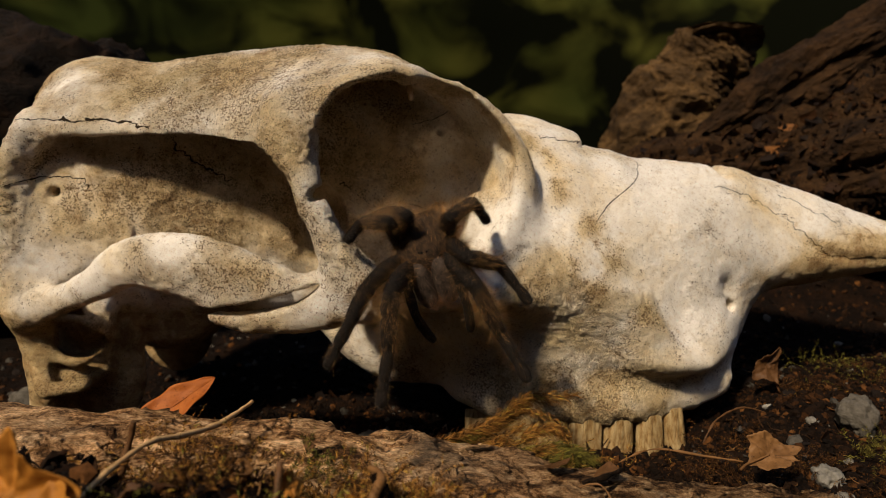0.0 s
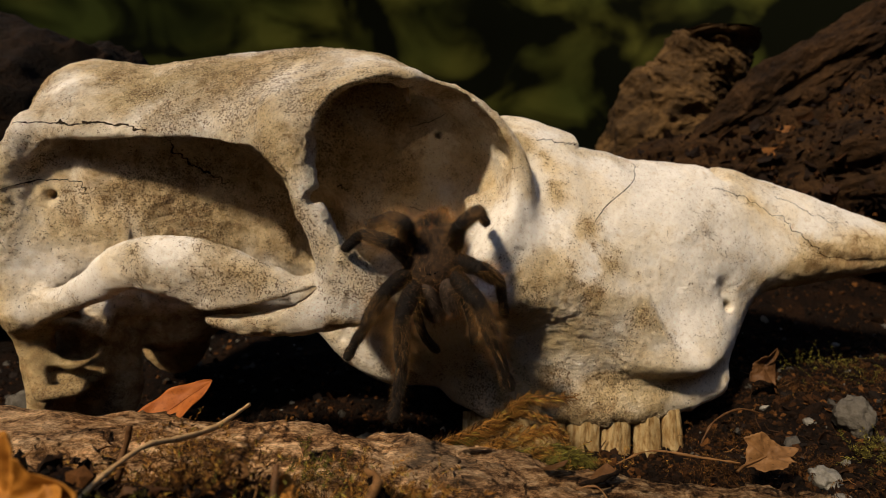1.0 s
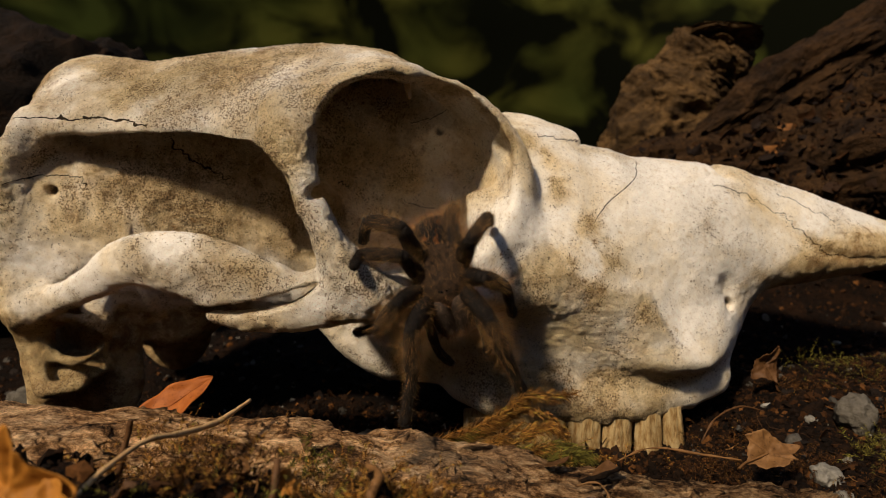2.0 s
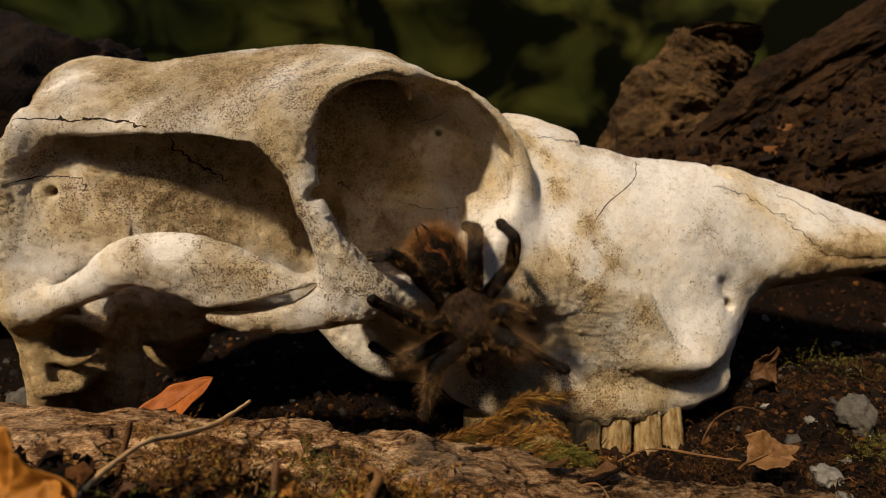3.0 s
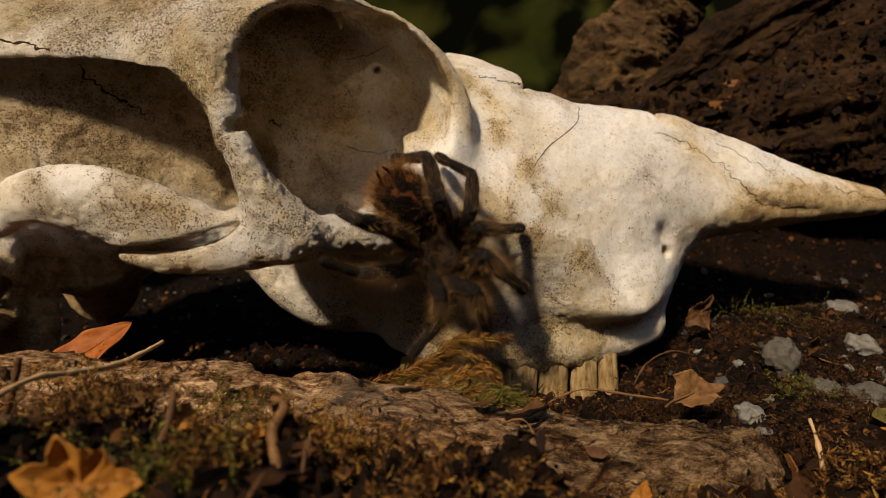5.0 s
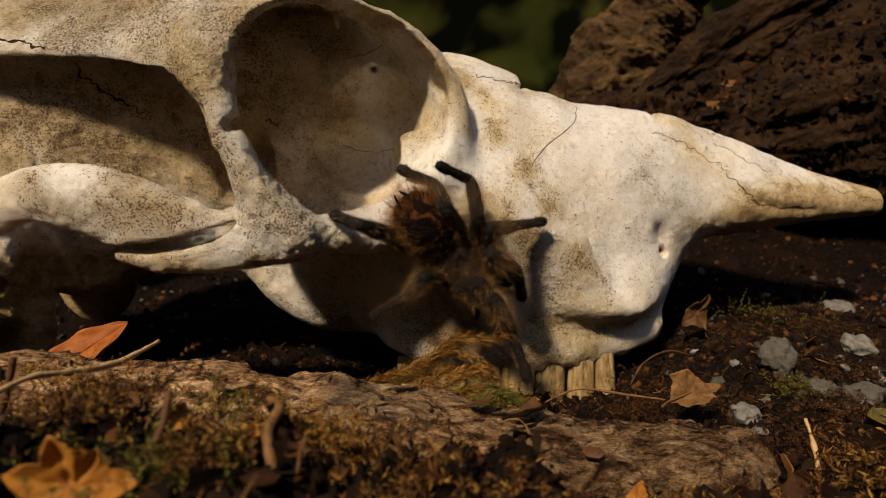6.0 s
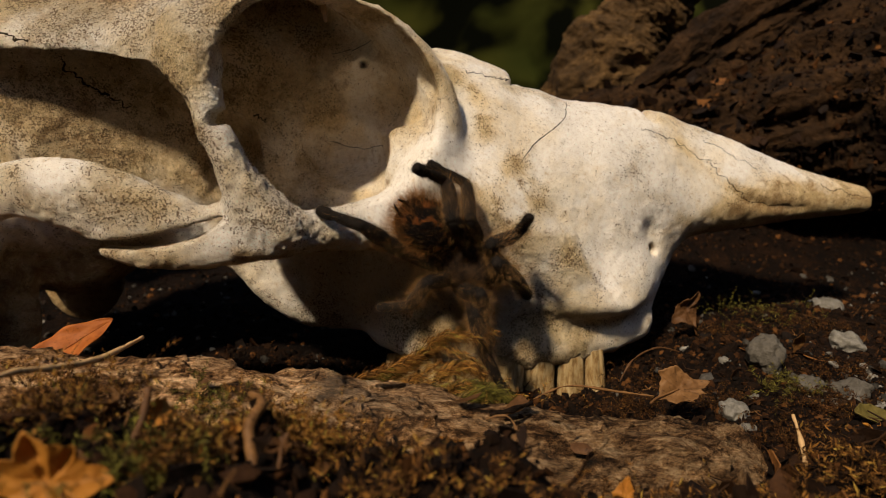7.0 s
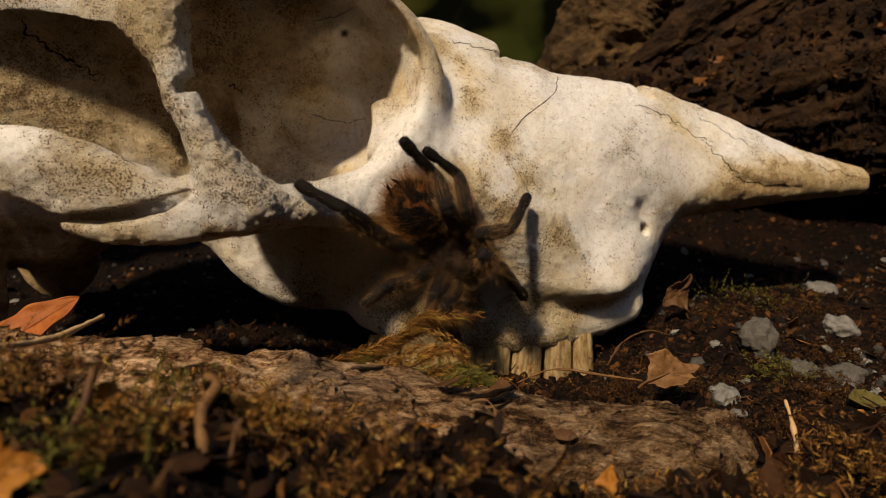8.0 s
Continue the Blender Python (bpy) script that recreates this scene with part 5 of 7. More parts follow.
stone(-0.083, 0.222, (0.0065, 0.006, 0.007), 10, "small rough pale grey stone on the soil", CHALK, 0.0)
stone(-0.050, 0.226, (0.007, 0.006, 0.007), 11, "rough rounded grey stone on the soil", STONE, 0.0)
stone(-0.040, 0.290, (0.005, 0.005, 0.004), 12, "smooth grey pebble half sunk in the soil")
stone(-0.250, 0.330, (0.012, 0.010, 0.010), 13, "rough rounded grey stone on the soil")
stone(-0.225, 0.300, (0.009, 0.008, 0.006), 14, "rough rounded grey stone on the soil")
stone(0.300, 0.350, (0.010, 0.008, 0.006), 15, "angular whitish stone on the soil", CHALK)


def leaf_material(name, a, b_, rough=0.55):
    m, n, l, b = mat(name, rough)
    v = coords(n, l)
    col = ramp(n, l, noise_tex(n, l, v, 120, 5, 0.65, 0.5), [(0.3, a), (0.7, b_)])
    col = mixed(n, l, ramp(n, l, noise_tex(n, l, v, 700, 3, 0.6), [(0.60, (0, 0, 0)), (0.72, (0.7, 0.7, 0.7))]), col, tuple(0.35 * k for k in a))
    l.new(col, b.inputs["Base Color"])
    bumped(n, l, b, noise_tex(n, l, v, 400, 4, 0.6), 0.4, 0.0006)
    b.inputs["Specular IOR Level"].default_value = 0.15
    return m


def leaf(name, base, tip, wide, material, label, lobes=0, curl=0.15, up=(0, -0.3, 1.0), seed=0, vein=None):
    """A dead leaf with thickness, midrib and side veins, from base to tip."""
    r = np.random.default_rng(seed)
    base, tip = Vector(base), Vector(tip)
    length = (tip - base).length
    n, m = 40, 18
    v = []
    for i in range(n):
        t = i / (n - 1)
        w = wide / 2 * (math.sin(math.pi * t ** 0.85) ** 0.8 + 0.02)
        if lobes:
            w *= 0.62 + 0.38 * math.cos(lobes * 2 * math.pi * t + 0.6) * (0.5 + 0.5 * math.sin(math.pi * t))
        for j in range(m):
            s = 2 * j / (m - 1) - 1
            z = curl * length * (0.6 * s * s * (w / wide) * 2 - 0.5 * math.sin(math.pi * t)) - 0.012 * length * math.exp(-(s / 0.10) ** 2)
            z += 0.010 * length * math.sin(22 * t + 6 * abs(s)) * abs(s)
            v.append((s * w * (1 + 0.05 * math.sin(17 * t + seed + 3 * s)), t * length, z))
    v = np.array(v)
    v[:, 2] += 0.05 * length * vnoise(v / length + seed, 3, 2)
    th = 0.0004
    v = np.vstack([v, v - [0, 0, th]])
    f, k = [], n * m
    for i in range(n - 1):
        for j in range(m - 1):
            q = [i * m + j, i * m + j + 1, (i + 1) * m + j + 1, (i + 1) * m + j]
            f += [q, [k + p for p in q[::-1]]]
        for j in (0, m - 1):
            a, b = i * m + j, (i + 1) * m + j
            f.append([a, b, k + b, k + a] if j == 0 else [b, a, k + a, k + b])
    thing = new(name)
    thing.matrix_basis = framed(base, tip - base, up)
    tagged(thing, label, "leaf")
    link_mesh("blade", mesh_from("blade", v, f), material, thing)
    rib = [(0, -0.10 * length, 0.02 * length, 0.0007, 0.0007), (0, 0, -0.006 * length, 0.0007, 0.0007)]
    for t in (0.25, 0.5, 0.75, 0.96):
        i = int(t * (n - 1)) * m + m // 2
        rib.append((0, v[i][1], v[i][2] + 0.0001, 0.0003 * (1.1 - t), 0.0003 * (1.1 - t)))
    rv, rf = tube(rib, 30, 6)
    link_mesh("midrib", mesh_from("midrib", rv, rf), vein or material, thing)
    return thing


def framed(place, y, z):
    """A pose at place whose y axis lies along y and whose z axis leans to z."""
    y = Vector(y).normalized()
    x = y.cross(Vector(z)).normalized()
    z = x.cross(y)
    m = Matrix((x, y, z)).transposed().to_4x4()
    m.translation = place
    return m


def lobed_leaf(name, place, face, up, lobes, material, label, seed=0, cup=0.25, sharp=1.6):
    """A dry leaf of pointed lobes (degrees, length) round its middle, cupped and crumpled; face is the way it looks, up its own upward."""
    rings, sides = 14, 96
    a = np.linspace(0, 2 * np.pi, sides, endpoint=False)
    size = max(k for _, k in lobes)
    out = np.full(sides, 0.56 * size)
    for deg, ln in lobes:
        d = np.abs((a - math.radians(deg) + np.pi) % (2 * np.pi) - np.pi)
        out = np.maximum(out, ln * np.clip(1 - (d / 0.75) ** 0.9, 0, 1) ** (1 / sharp) + 0.0 * d)
    out = out * (1 + 0.022 * np.sin(19 * a + seed) + 0.03 * np.sin(7 * a + 2 * seed))
    v = [np.zeros((1, 3))]
    for k in range(1, rings + 1):
        t = k / rings
        x, y = out * t * np.cos(a), out * t * np.sin(a)
        vein = sum(np.exp(-((((a - math.radians(g) + np.pi) % (2 * np.pi) - np.pi) * t / 0.10) ** 2)) for g, _ in lobes)
        v.append(np.stack([x, y, cup * size * t * t * (0.6 + 0.6 * np.cos(2 * a + seed)) - 0.03 * size * np.clip(vein, 0, 1)], 1))
    v = np.vstack(v)
    v[:, 2] += 0.10 * size * vnoise(v / size + seed, 2.4, 3)
    n = len(v)
    v = np.vstack([v, v - [0, 0, 0.0004]])
    f = []
    for j in range(sides):
        m = (j + 1) % sides
        f += [[0, 1 + j, 1 + m], [n, n + 1 + m, n + 1 + j]]
        for k in range(rings - 1):
            q = [1 + k * sides + j, 1 + (k + 1) * sides + j, 1 + (k + 1) * sides + m, 1 + k * sides + m]
            f += [q, [n + p for p in q[::-1]]]
        e = 1 + (rings - 1) * sides
        f.append([e + j, n + e + j, n + e + m, e + m])
    thing = new(name)
    tagged(thing, label, "leaf")
    z = Vector(face).normalized()
    x = Vector(up).cross(z).normalized()
    m = Matrix((x, z.cross(x), z)).transposed().to_4x4()
    m.translation = place
    thing.matrix_basis = m
    link_mesh("blade", mesh_from("blade", v, f), material, thing)
    deg, ln = lobes[-1]
    c, d = math.cos(math.radians(deg)), math.sin(math.radians(deg))
    rv, rf = tube([(0, 0, 0.0002, 0.0003, 0.0003), (0.5 * ln * c, 0.5 * ln * d, 0.0004, 0.0004, 0.0004), (1.0 * ln * c, 1.0 * ln * d, 0.0008, 0.0005, 0.0005), (1.3 * ln * c, 1.3 * ln * d - 0.001, 0.0008, 0.0005, 0.0005)], 16, 6)
    link_mesh("stem", mesh_from("stem", rv, rf), material, thing)
    return thing


RUSTLEAF = leaf_material("rust_leaf", (0.21, 0.052, 0.008), (0.36, 0.11, 0.020), 0.6)
TANLEAF = leaf_material("tan_leaf", (0.085, 0.038, 0.012), (0.22, 0.110, 0.040))
OAKLEAF = leaf_material("oak_leaf", (0.22, 0.080, 0.009), (0.37, 0.155, 0.024), 0.6)
DARKLEAF = leaf_material("dark_leaf", (0.05, 0.022, 0.008), (0.12, 0.056, 0.021))
OLIVE = leaf_material("olive_leaf", (0.07, 0.055, 0.014), (0.17, 0.13, 0.036))
PALE = leaf_material("pale_stalk", (0.40, 0.23, 0.10), (0.55, 0.36, 0.17))

leaf("narrow_leaf", (-0.135, 0.230, 0.003), (-0.1040, 0.250, 0.0220), 0.0165, RUSTLEAF, "smooth rust-orange narrow leaf behind the branch", 0, 0.05, (-0.15, -0.75, 0.62), 1)
lobed_leaf("dry_leaf", (0.1262, 0.208, 0.0065), (-0.10, -0.55, 0.82), (0, 0.3, 1), [(145, 0.0098), (62, 0.0072), (14, 0.0138), (-24, 0.0095), (250, 0.007), (205, 0.0108)], TANLEAF, "crisp tan dead leaf on the soil", 2, 0.35, 1.25)
lobed_leaf("dead_leaf", (0.1760, 0.300, 0.0075), (0.15, -0.95, 0.25), (0.1, 0, 1), [(65, 0.0125), (30, 0.009), (150, 0.007), (215, 0.0120), (300, 0.0105)], DARKLEAF, "dull brown dead leaf standing in the soil", 3, 0.3)
lobed_leaf("oak_leaf", (-0.0925, 0.114, 0.0490), (-0.10, -0.85, 0.50), (0, 0.2, 1), [(84, 0.0135), (40, 0.0095), (2, 0.0165), (-35, 0.0150), (150, 0.012), (235, 0.012)], OAKLEAF, "curled yellow-orange oak leaf in the litter", 4, 0.45, 2.2)
lobed_leaf("oak_leaf", (-0.0800, 0.108, 0.0430), (0.25, -0.75, 0.6), (0, 0.2, 1), [(100, 0.012), (40, 0.008), (-10, 0.013), (200, 0.010), (270, 0.010)], OAKLEAF, "curled yellow-orange oak leaf in the litter", 5, 0.45, 2.2)
lobed_leaf("oak_leaf", (-0.0490, 0.108, 0.0385), (0.15, -0.80, 0.55), (0, 0.2, 1), [(110, 0.0100), (55, 0.0080), (0, 0.0115), (-40, 0.0100), (165, 0.0120), (240, 0.0100)], OAKLEAF, "curled yellow-orange oak leaf in the litter", 9, 0.5, 2.0)
lobed_leaf("oak_leaf", (0.180, 0.168, 0.006), (0, -0.5, 0.85), (0, 0.3, 1), [(20, 0.012), (75, 0.007), (140, 0.010), (200, 0.012), (320, 0.008)], OAKLEAF, "orange oak leaf lying on dark soil", 6, 0.3, 2.0)
leaf("olive_leaf", (0.200, 0.190, 0.003), (0.182, 0.186, 0.008), 0.010, OLIVE, "small olive-green leaf lying on dark soil", 0, 0.2, (0, -0.4, 0.9), 7)
leaf("small_leaf", (0.214, 0.262, 0.000), (0.211, 0.254, 0.012), 0.0045, TANLEAF, "slim yellow-tan leaf sliver in the soil", 0, 0.1, (-0.4, -0.8, 0.3), 8)


def stalk(name, rows, material, label, category="twig", count=60, sides=10, amp=0.0003):
    v, f = tube(rows, count, sides, amp=amp, scale=300, octaves=2)
    return tagged(link_mesh(name, mesh_from(name, v, f), material), label, category)


stalk("twig", [(-0.0810, 0.1150, 0.0450, 0.0006, 0.0006), (-0.0820, 0.1200, 0.0440, 0.0006, 0.0006), (-0.0830, 0.1350, 0.0430, 0.0007, 0.0007), (-0.0810, 0.1500, 0.0420, 0.0008, 0.0008), (-0.0770, 0.1620, 0.0380, 0.0009, 0.0009), (-0.0730, 0.1780, 0.0340, 0.0009, 0.0009), (-0.0680, 0.1950, 0.0340, 0.0008, 0.0008)],
      PALE, "thin pale bent twig leaning over the branch")
stalk("twig", [(-0.094, 0.150, 0.022, 0.0009, 0.0009), (-0.0915, 0.156, 0.036, 0.0010, 0.0010), (-0.0900, 0.158, 0.044, 0.0008, 0.0008)], DARKLEAF, "short dark broken twig in the litter")
stalk("twig", [(0.147, 0.163, 0.000, 0.0007, 0.0007), (0.150, 0.171, 0.006, 0.0007, 0.0007), (0.153, 0.180, 0.010, 0.0005, 0.0005)], PALE, "short straw-coloured stalk on dark soil")
stalk("root", [(0.118, 0.245, -0.008, 0.0004, 0.0004), (0.126, 0.250, 0.001, 0.0004, 0.0004), (0.140, 0.256, 0.004, 0.0004, 0.0004), (0.152, 0.258, 0.001, 0.0004, 0.0004)], DARKLEAF, "thin brown curved root over the soil", "root")
stalk("root", [(0.070, 0.214, 0.000, 0.0003, 0.0003), (0.085, 0.217, 0.004, 0.0004, 0.0004), (0.105, 0.213, 0.003, 0.0005, 0.0005), (0.118, 0.211, 0.002, 0.0003, 0.0003)], TANLEAF, "thin brown curved root over the soil", "root")


stalk("twig", [(-0.0105, 0.106, 0.024, 0.0013, 0.0013), (-0.0135, 0.116, 0.034, 0.0014, 0.0014), (-0.0165, 0.124, 0.040, 0.0013, 0.0013), (-0.0150, 0.130, 0.043, 0.0011, 0.0011), (-0.0185, 0.135, 0.043, 0.0008, 0.0008)], TANLEAF, "crooked brown twig standing in the leaf mould")
stalk("twig", [(-0.0420, 0.112, 0.030, 0.0009, 0.0009), (-0.0395, 0.124, 0.040, 0.0010, 0.0010), (-0.0400, 0.132, 0.046, 0.0008, 0.0008)], DARKLEAF, "short dark broken twig in the litter")
stalk("twig", [(0.0080, 0.138, 0.022, 0.0010, 0.0010), (0.0160, 0.143, 0.018, 0.0011, 0.0011), (0.0250, 0.152, 0.014, 0.0010, 0.0010), (0.0300, 0.160, 0.013, 0.0007, 0.0007)], DARKWOOD, "thin charred twig lying against the branch")
stalk("twig", [(0.0460, 0.176, 0.014, 0.0007, 0.0007), (0.0540, 0.178, 0.015, 0.0009, 0.0009), (0.0620, 0.186, 0.013, 0.0007, 0.0007)], DARKWOOD, "short dark splinter on the branch")
stalk("root", [(0.0470, 0.160, 0.005, 0.0003, 0.0003), (0.0520, 0.164, 0.014, 0.0003, 0.0003), (0.0500, 0.170, 0.017, 0.0003, 0.0003), (0.0440, 0.172, 0.015, 0.0003, 0.0003)], TANLEAF, "thin brown curved root over the bark", "root")


def mould_leaves():
    """Crumpled dead leaves of many browns that lie in the mould before the branch."""
    rng = np.random.default_rng(66)
    for k in range(26):
        x, y = rng.uniform(-0.11, 0.13), rng.uniform(0.116, 0.156)
        size = rng.uniform(0.0028, 0.0065)
        lobes = [(a + rng.uniform(-18, 18), size * rng.uniform(0.6, 1.1)) for a in (20, 90, 150, 215, 290)]
        stuff, hue = ((DARKLEAF, "dark brown"), (TANLEAF, "tan"), (DARKLEAF, "dark brown"), (OAKLEAF, "orange-brown"))[k % 4]
        place = (x, y, float(ground_height([x], [y])[0]) + rng.uniform(0.002, 0.006))
        ob = lobed_leaf("dead_leaf", place, (rng.normal(0, 0.5), rng.uniform(-1.0, 0.0), rng.uniform(0.3, 1.0)), (0.1, 0.3, 1), lobes, stuff, hue + " crumpled dead leaf in the leaf mould", 70 + k, 0.6, 1.6)
        tagged(ob, hue + " crumpled dead leaf in the leaf mould", "leaf", "dead leaves in the mould")


mould_leaves()


def wood_chip(x, y, z, size, seed, label, material):
    v, f = flake_shape(seed)
    bm = bmesh.new()
    vs = [bm.verts.new(p) for p in v * size]
    for k in f:
        bm.faces.new([vs[i] for i in k])
    bmesh.ops.subdivide_edges(bm, edges=bm.edges[:], cuts=2, use_grid_fill=True, fractal=0.15 * size)
    ob = part("wood_chip", bm, material, smooth=False)
    ob.matrix_basis = pose(x, y, z, 25, 8, 50 * seed)
    return tagged(ob, label, "wood chip", "chips on the branch")


wood_chip(0.033, 0.167, 0.011, 0.0045, 3, "small yellow-orange wood chip on the branch", OAKLEAF)
wood_chip(0.040, 0.190, 0.013, 0.0055, 4, "flat dark bark chip on the branch", DARKLEAF)
wood_chip(0.056, 0.186, 0.012, 0.006, 5, "flat dark bark chip on the branch", DARKLEAF)
wood_chip(-0.045, 0.182, 0.024, 0.005, 6, "flat dark bark chip on the branch", DARKLEAF)
wood_chip(0.075, 0.172, 0.004, 0.0045, 7, "flat dark bark chip on the branch", DARKLEAF)


# ---- moss ----
def fronds(count, reach, rng, centre, spread, droop=0.5, leafy=16, size=0.0016, way=(0, -0.2, 0.8)):
    """Moss stems with small pointed leaves all along them."""
    verts, faces = [], []
    for _ in range(count):
        d = np.array(way) + rng.normal(0, 0.55, 3)
        d /= np.linalg.norm(d)
        p = np.array(centre) + rng.normal(0, 1, 3) * spread
        ln = reach * rng.uniform(0.5, 1.1)
        t = np.linspace(0, 1, leafy)[:, None]
        bend = rng.normal(0, 0.25, 3)
        path = p + d * ln * t + (np.array([0, 0, -droop]) + bend) * ln * t**2
        for k in range(leafy - 1):
            q, e = path[k], path[k + 1] - path[k]
            e = e / (np.linalg.norm(e) + 1e-9)
            s = np.cross(e, rng.normal(0, 1, 3))
            s /= np.linalg.norm(s) + 1e-9
            o = len(verts)
            verts += [q - s * 0.00016, q + s * 0.00016, path[k + 1]]
            faces.append([o, o + 1, o + 2])
            for sg in (-1, 1):
                o = len(verts)
                w = size * rng.uniform(0.6, 1.2) * (1 - 0.5 * k / leafy)
                u = np.cross(e, s)
                verts += [q, q + (e * 0.5 + s * sg * 0.8) * w * 0.5 + u * w * 0.12, q + (e * 0.9 + s * sg * 0.9) * w, q + (e * 0.7 + s * sg * 0.45) * w * 0.5 - u * w * 0.05]
                faces += [[o, o + 1, o + 2], [o, o + 2, o + 3]]
    return np.array(verts), faces


def moss(name, centre, reach, count, spread, seed, material, label, **kw):
    rng = np.random.default_rng(seed)
    x, y, z = centre
    z = max(z, float(ground_height([x], [y])[0]) + 0.002)
    v, f = fronds(count, reach, rng, (x, y, z), np.array(spread), **kw)
    ob = link_mesh(name, mesh_from(name, v, f), material, smooth=False)
    return tagged(ob, label, "moss", kind="stuff")


def feathered_moss():
    """The dry moss tuft before the teeth: combed plumes of fine curved leaves on arched stems."""
    tuft = new("moss_tuft")
    tagged(tuft, "feathery golden-brown dry moss tuft against the teeth", "moss")
    rng = np.random.default_rng(8)
    plume = ((-0.0100, 0.2140, 0.0040), (0.0050, 0.2170, 0.0080), (0.0190, 0.2200, 0.0130), (0.0290, 0.2240, 0.0180), (0.0350, 0.2260, 0.0220), (0.0440, 0.2290, 0.0210), (0.0570, 0.2310, 0.0210))
    drop = ((0.0290, 0.2240, 0.0180), (0.0350, 0.2250, 0.0170), (0.0480, 0.2250, 0.0110), (0.0530, 0.2220, 0.0010), (0.0560, 0.2190, -0.0060))
    low = ((0.0070, 0.2070, 0.0010), (0.0190, 0.2090, 0.0040), (0.0300, 0.2120, 0.0030), (0.0410, 0.2150, 0.0050), (0.0490, 0.2170, 0.0010))
    shift = lambda arc, x, y, z: tuple((p[0] + x, p[1] + y, p[2] + z) for p in arc)
    fronds_ = [(plume, 0.0080, 26, MOSS), (shift(plume[:5], 0.001, 0.002, -0.003), 0.0080, 26, MOSS), (shift(plume[:4], 0.004, -0.003, -0.005), 0.0060, 24, MOSS),
               (drop, 0.0024, 12, MOSS), (low, 0.0056, 24, MOSS), (shift(low[1:], 0.006, 0.003, 0.000), 0.0060, 18, GREEN), (shift(low[:4], -0.006, 0.004, 0.002), 0.0050, 22, MOSS),
               (shift(low[2:], 0.002, 0.006, 0.006), 0.0046, 18, MOSS), (shift(plume[:3], -0.004, -0.003, -0.003), 0.0050, 16, GREEN), (shift(low[2:], 0.012, -0.002, -0.001), 0.0056, 16, GREEN)]
    for arc, long, dense, material in fronds_:
        path = spline(arc, 70)
        v, f = [], []
        for i in range(69):
            q, e = path[i], path[i + 1] - path[i]
            e = e / np.linalg.norm(e)
            t = i / 69
            for _ in range(max(2, int(1.7 * dense * (1 - 0.75 * t ** 1.5)))):
                s = np.cross(e, rng.normal(0, 1, 3))
                s /= np.linalg.norm(s)
                u = np.cross(e, s)
                ln = long * rng.uniform(0.5, 1.15) * (1 - 0.6 * t)
                d = 0.70 * e + 1.0 * s
                bend = np.array([0.25, 0.0, -0.9]) * rng.uniform(0.3, 0.9)
                o = len(v)
                start = q + rng.normal(0, 0.0010, 3)
                for g, w in ((0.0, 1.0), (0.4, 0.9), (0.75, 0.6), (1.0, 0.1)):
                    c = start + d * ln * g * 0.8 + bend * ln * g * g * 0.6
                    v += [c - u * 0.00016 * w, c + u * 0.00016 * w]
                f += [[o + 2 * g, o + 2 * g + 1, o + 2 * g + 3, o + 2 * g + 2] for g in range(3)]
        tv, tf = tube([(*p, 0.0003, 0.0003) for p in arc], 30, 5)
        f += [[i + len(v) for i in t] for t in tf]
        v = np.vstack([np.array(v), tv])
        link_mesh("frond", mesh_from("frond", v, f), material, tuft, "olive-green moss frond" if material is GREEN else "", smooth=False)
    return tuft


feathered_moss()
moss("moss_patch", (0.040, 0.215, 0.000), 0.010, 110, (0.018, 0.006, 0.002), 31, MOSS, "dry brown moss on the soil before the teeth", leafy=10)
moss("moss_patch", (0.186, 0.226, -0.002), 0.010, 60, (0.008, 0.006, 0.001), 32, GREEN, "tuft of olive-green moss on the soil", leafy=10)
moss("moss_patch", (0.240, 0.330, -0.004), 0.016, 60, (0.02, 0.015, 0.002), 33, GREEN, "tuft of olive-green moss on the soil", leafy=10)
for x, y, count, seed in ((0.128, 0.240, 150, 34), (0.158, 0.228, 130, 35), (0.150, 0.262, 120, 36), (0.195, 0.205, 150, 43), (0.225, 0.245, 110, 44), (0.165, 0.190, 150, 45), (0.255, 0.310, 110, 46), (0.200, 0.300, 110, 47), (0.100, 0.208, 90, 48)):
    moss("moss_patch", (x, y, -1), 0.010, count, (0.012, 0.008, 0.001), seed, FIBRE, "dark red-brown moss fibres on the soil", leafy=12, size=0.0014, droop=0.9)
for x, y, count, wide, seed, stuff, what in ((-0.105, 0.122, 150, 0.009, 50, DUFF, "brown"), (-0.084, 0.150, 150, 0.010, 51, MOSS, "golden-brown"), (-0.060, 0.136, 130, 0.006, 52, DUFF, "brown"), (-0.046, 0.155, 130, 0.007, 53, DUFF, "brown"),
                                             (-0.028, 0.120, 110, 0.005, 54, DUFF, "brown"), (-0.012, 0.136, 220, 0.006, 55, MOSS, "golden-brown"), (0.004, 0.140, 200, 0.006, 56, DUFF, "brown"), (0.014, 0.118, 45, 0.006, 57, DUFF, "brown"),
                                             (0.040, 0.118, 30, 0.006, 58, DUFF, "brown"), (0.072, 0.118, 180, 0.010, 59, DUFF, "brown"), (0.112, 0.120, 180, 0.010, 60, DUFF, "brown"), (0.155, 0.140, 150, 0.010, 62, DUFF, "brown")):
    moss("moss_patch", (x, y, -1), 0.015, count, (wide, wide * 0.8, 0.003), seed, stuff, what + " shrivelled moss and leaf mould before the branch", leafy=13, size=0.0024)
moss("moss_patch", (-0.036, 0.116, -1), 0.016, 120, (0.006, 0.005, 0.003), 38, GREEN, "tuft of olive-green moss in the litter", leafy=12, size=0.0022)
moss("moss_patch", (-0.062, 0.118, -1), 0.015, 90, (0.010, 0.008, 0.004), 37, GREEN, "tuft of olive-green moss in the litter", leafy=12)
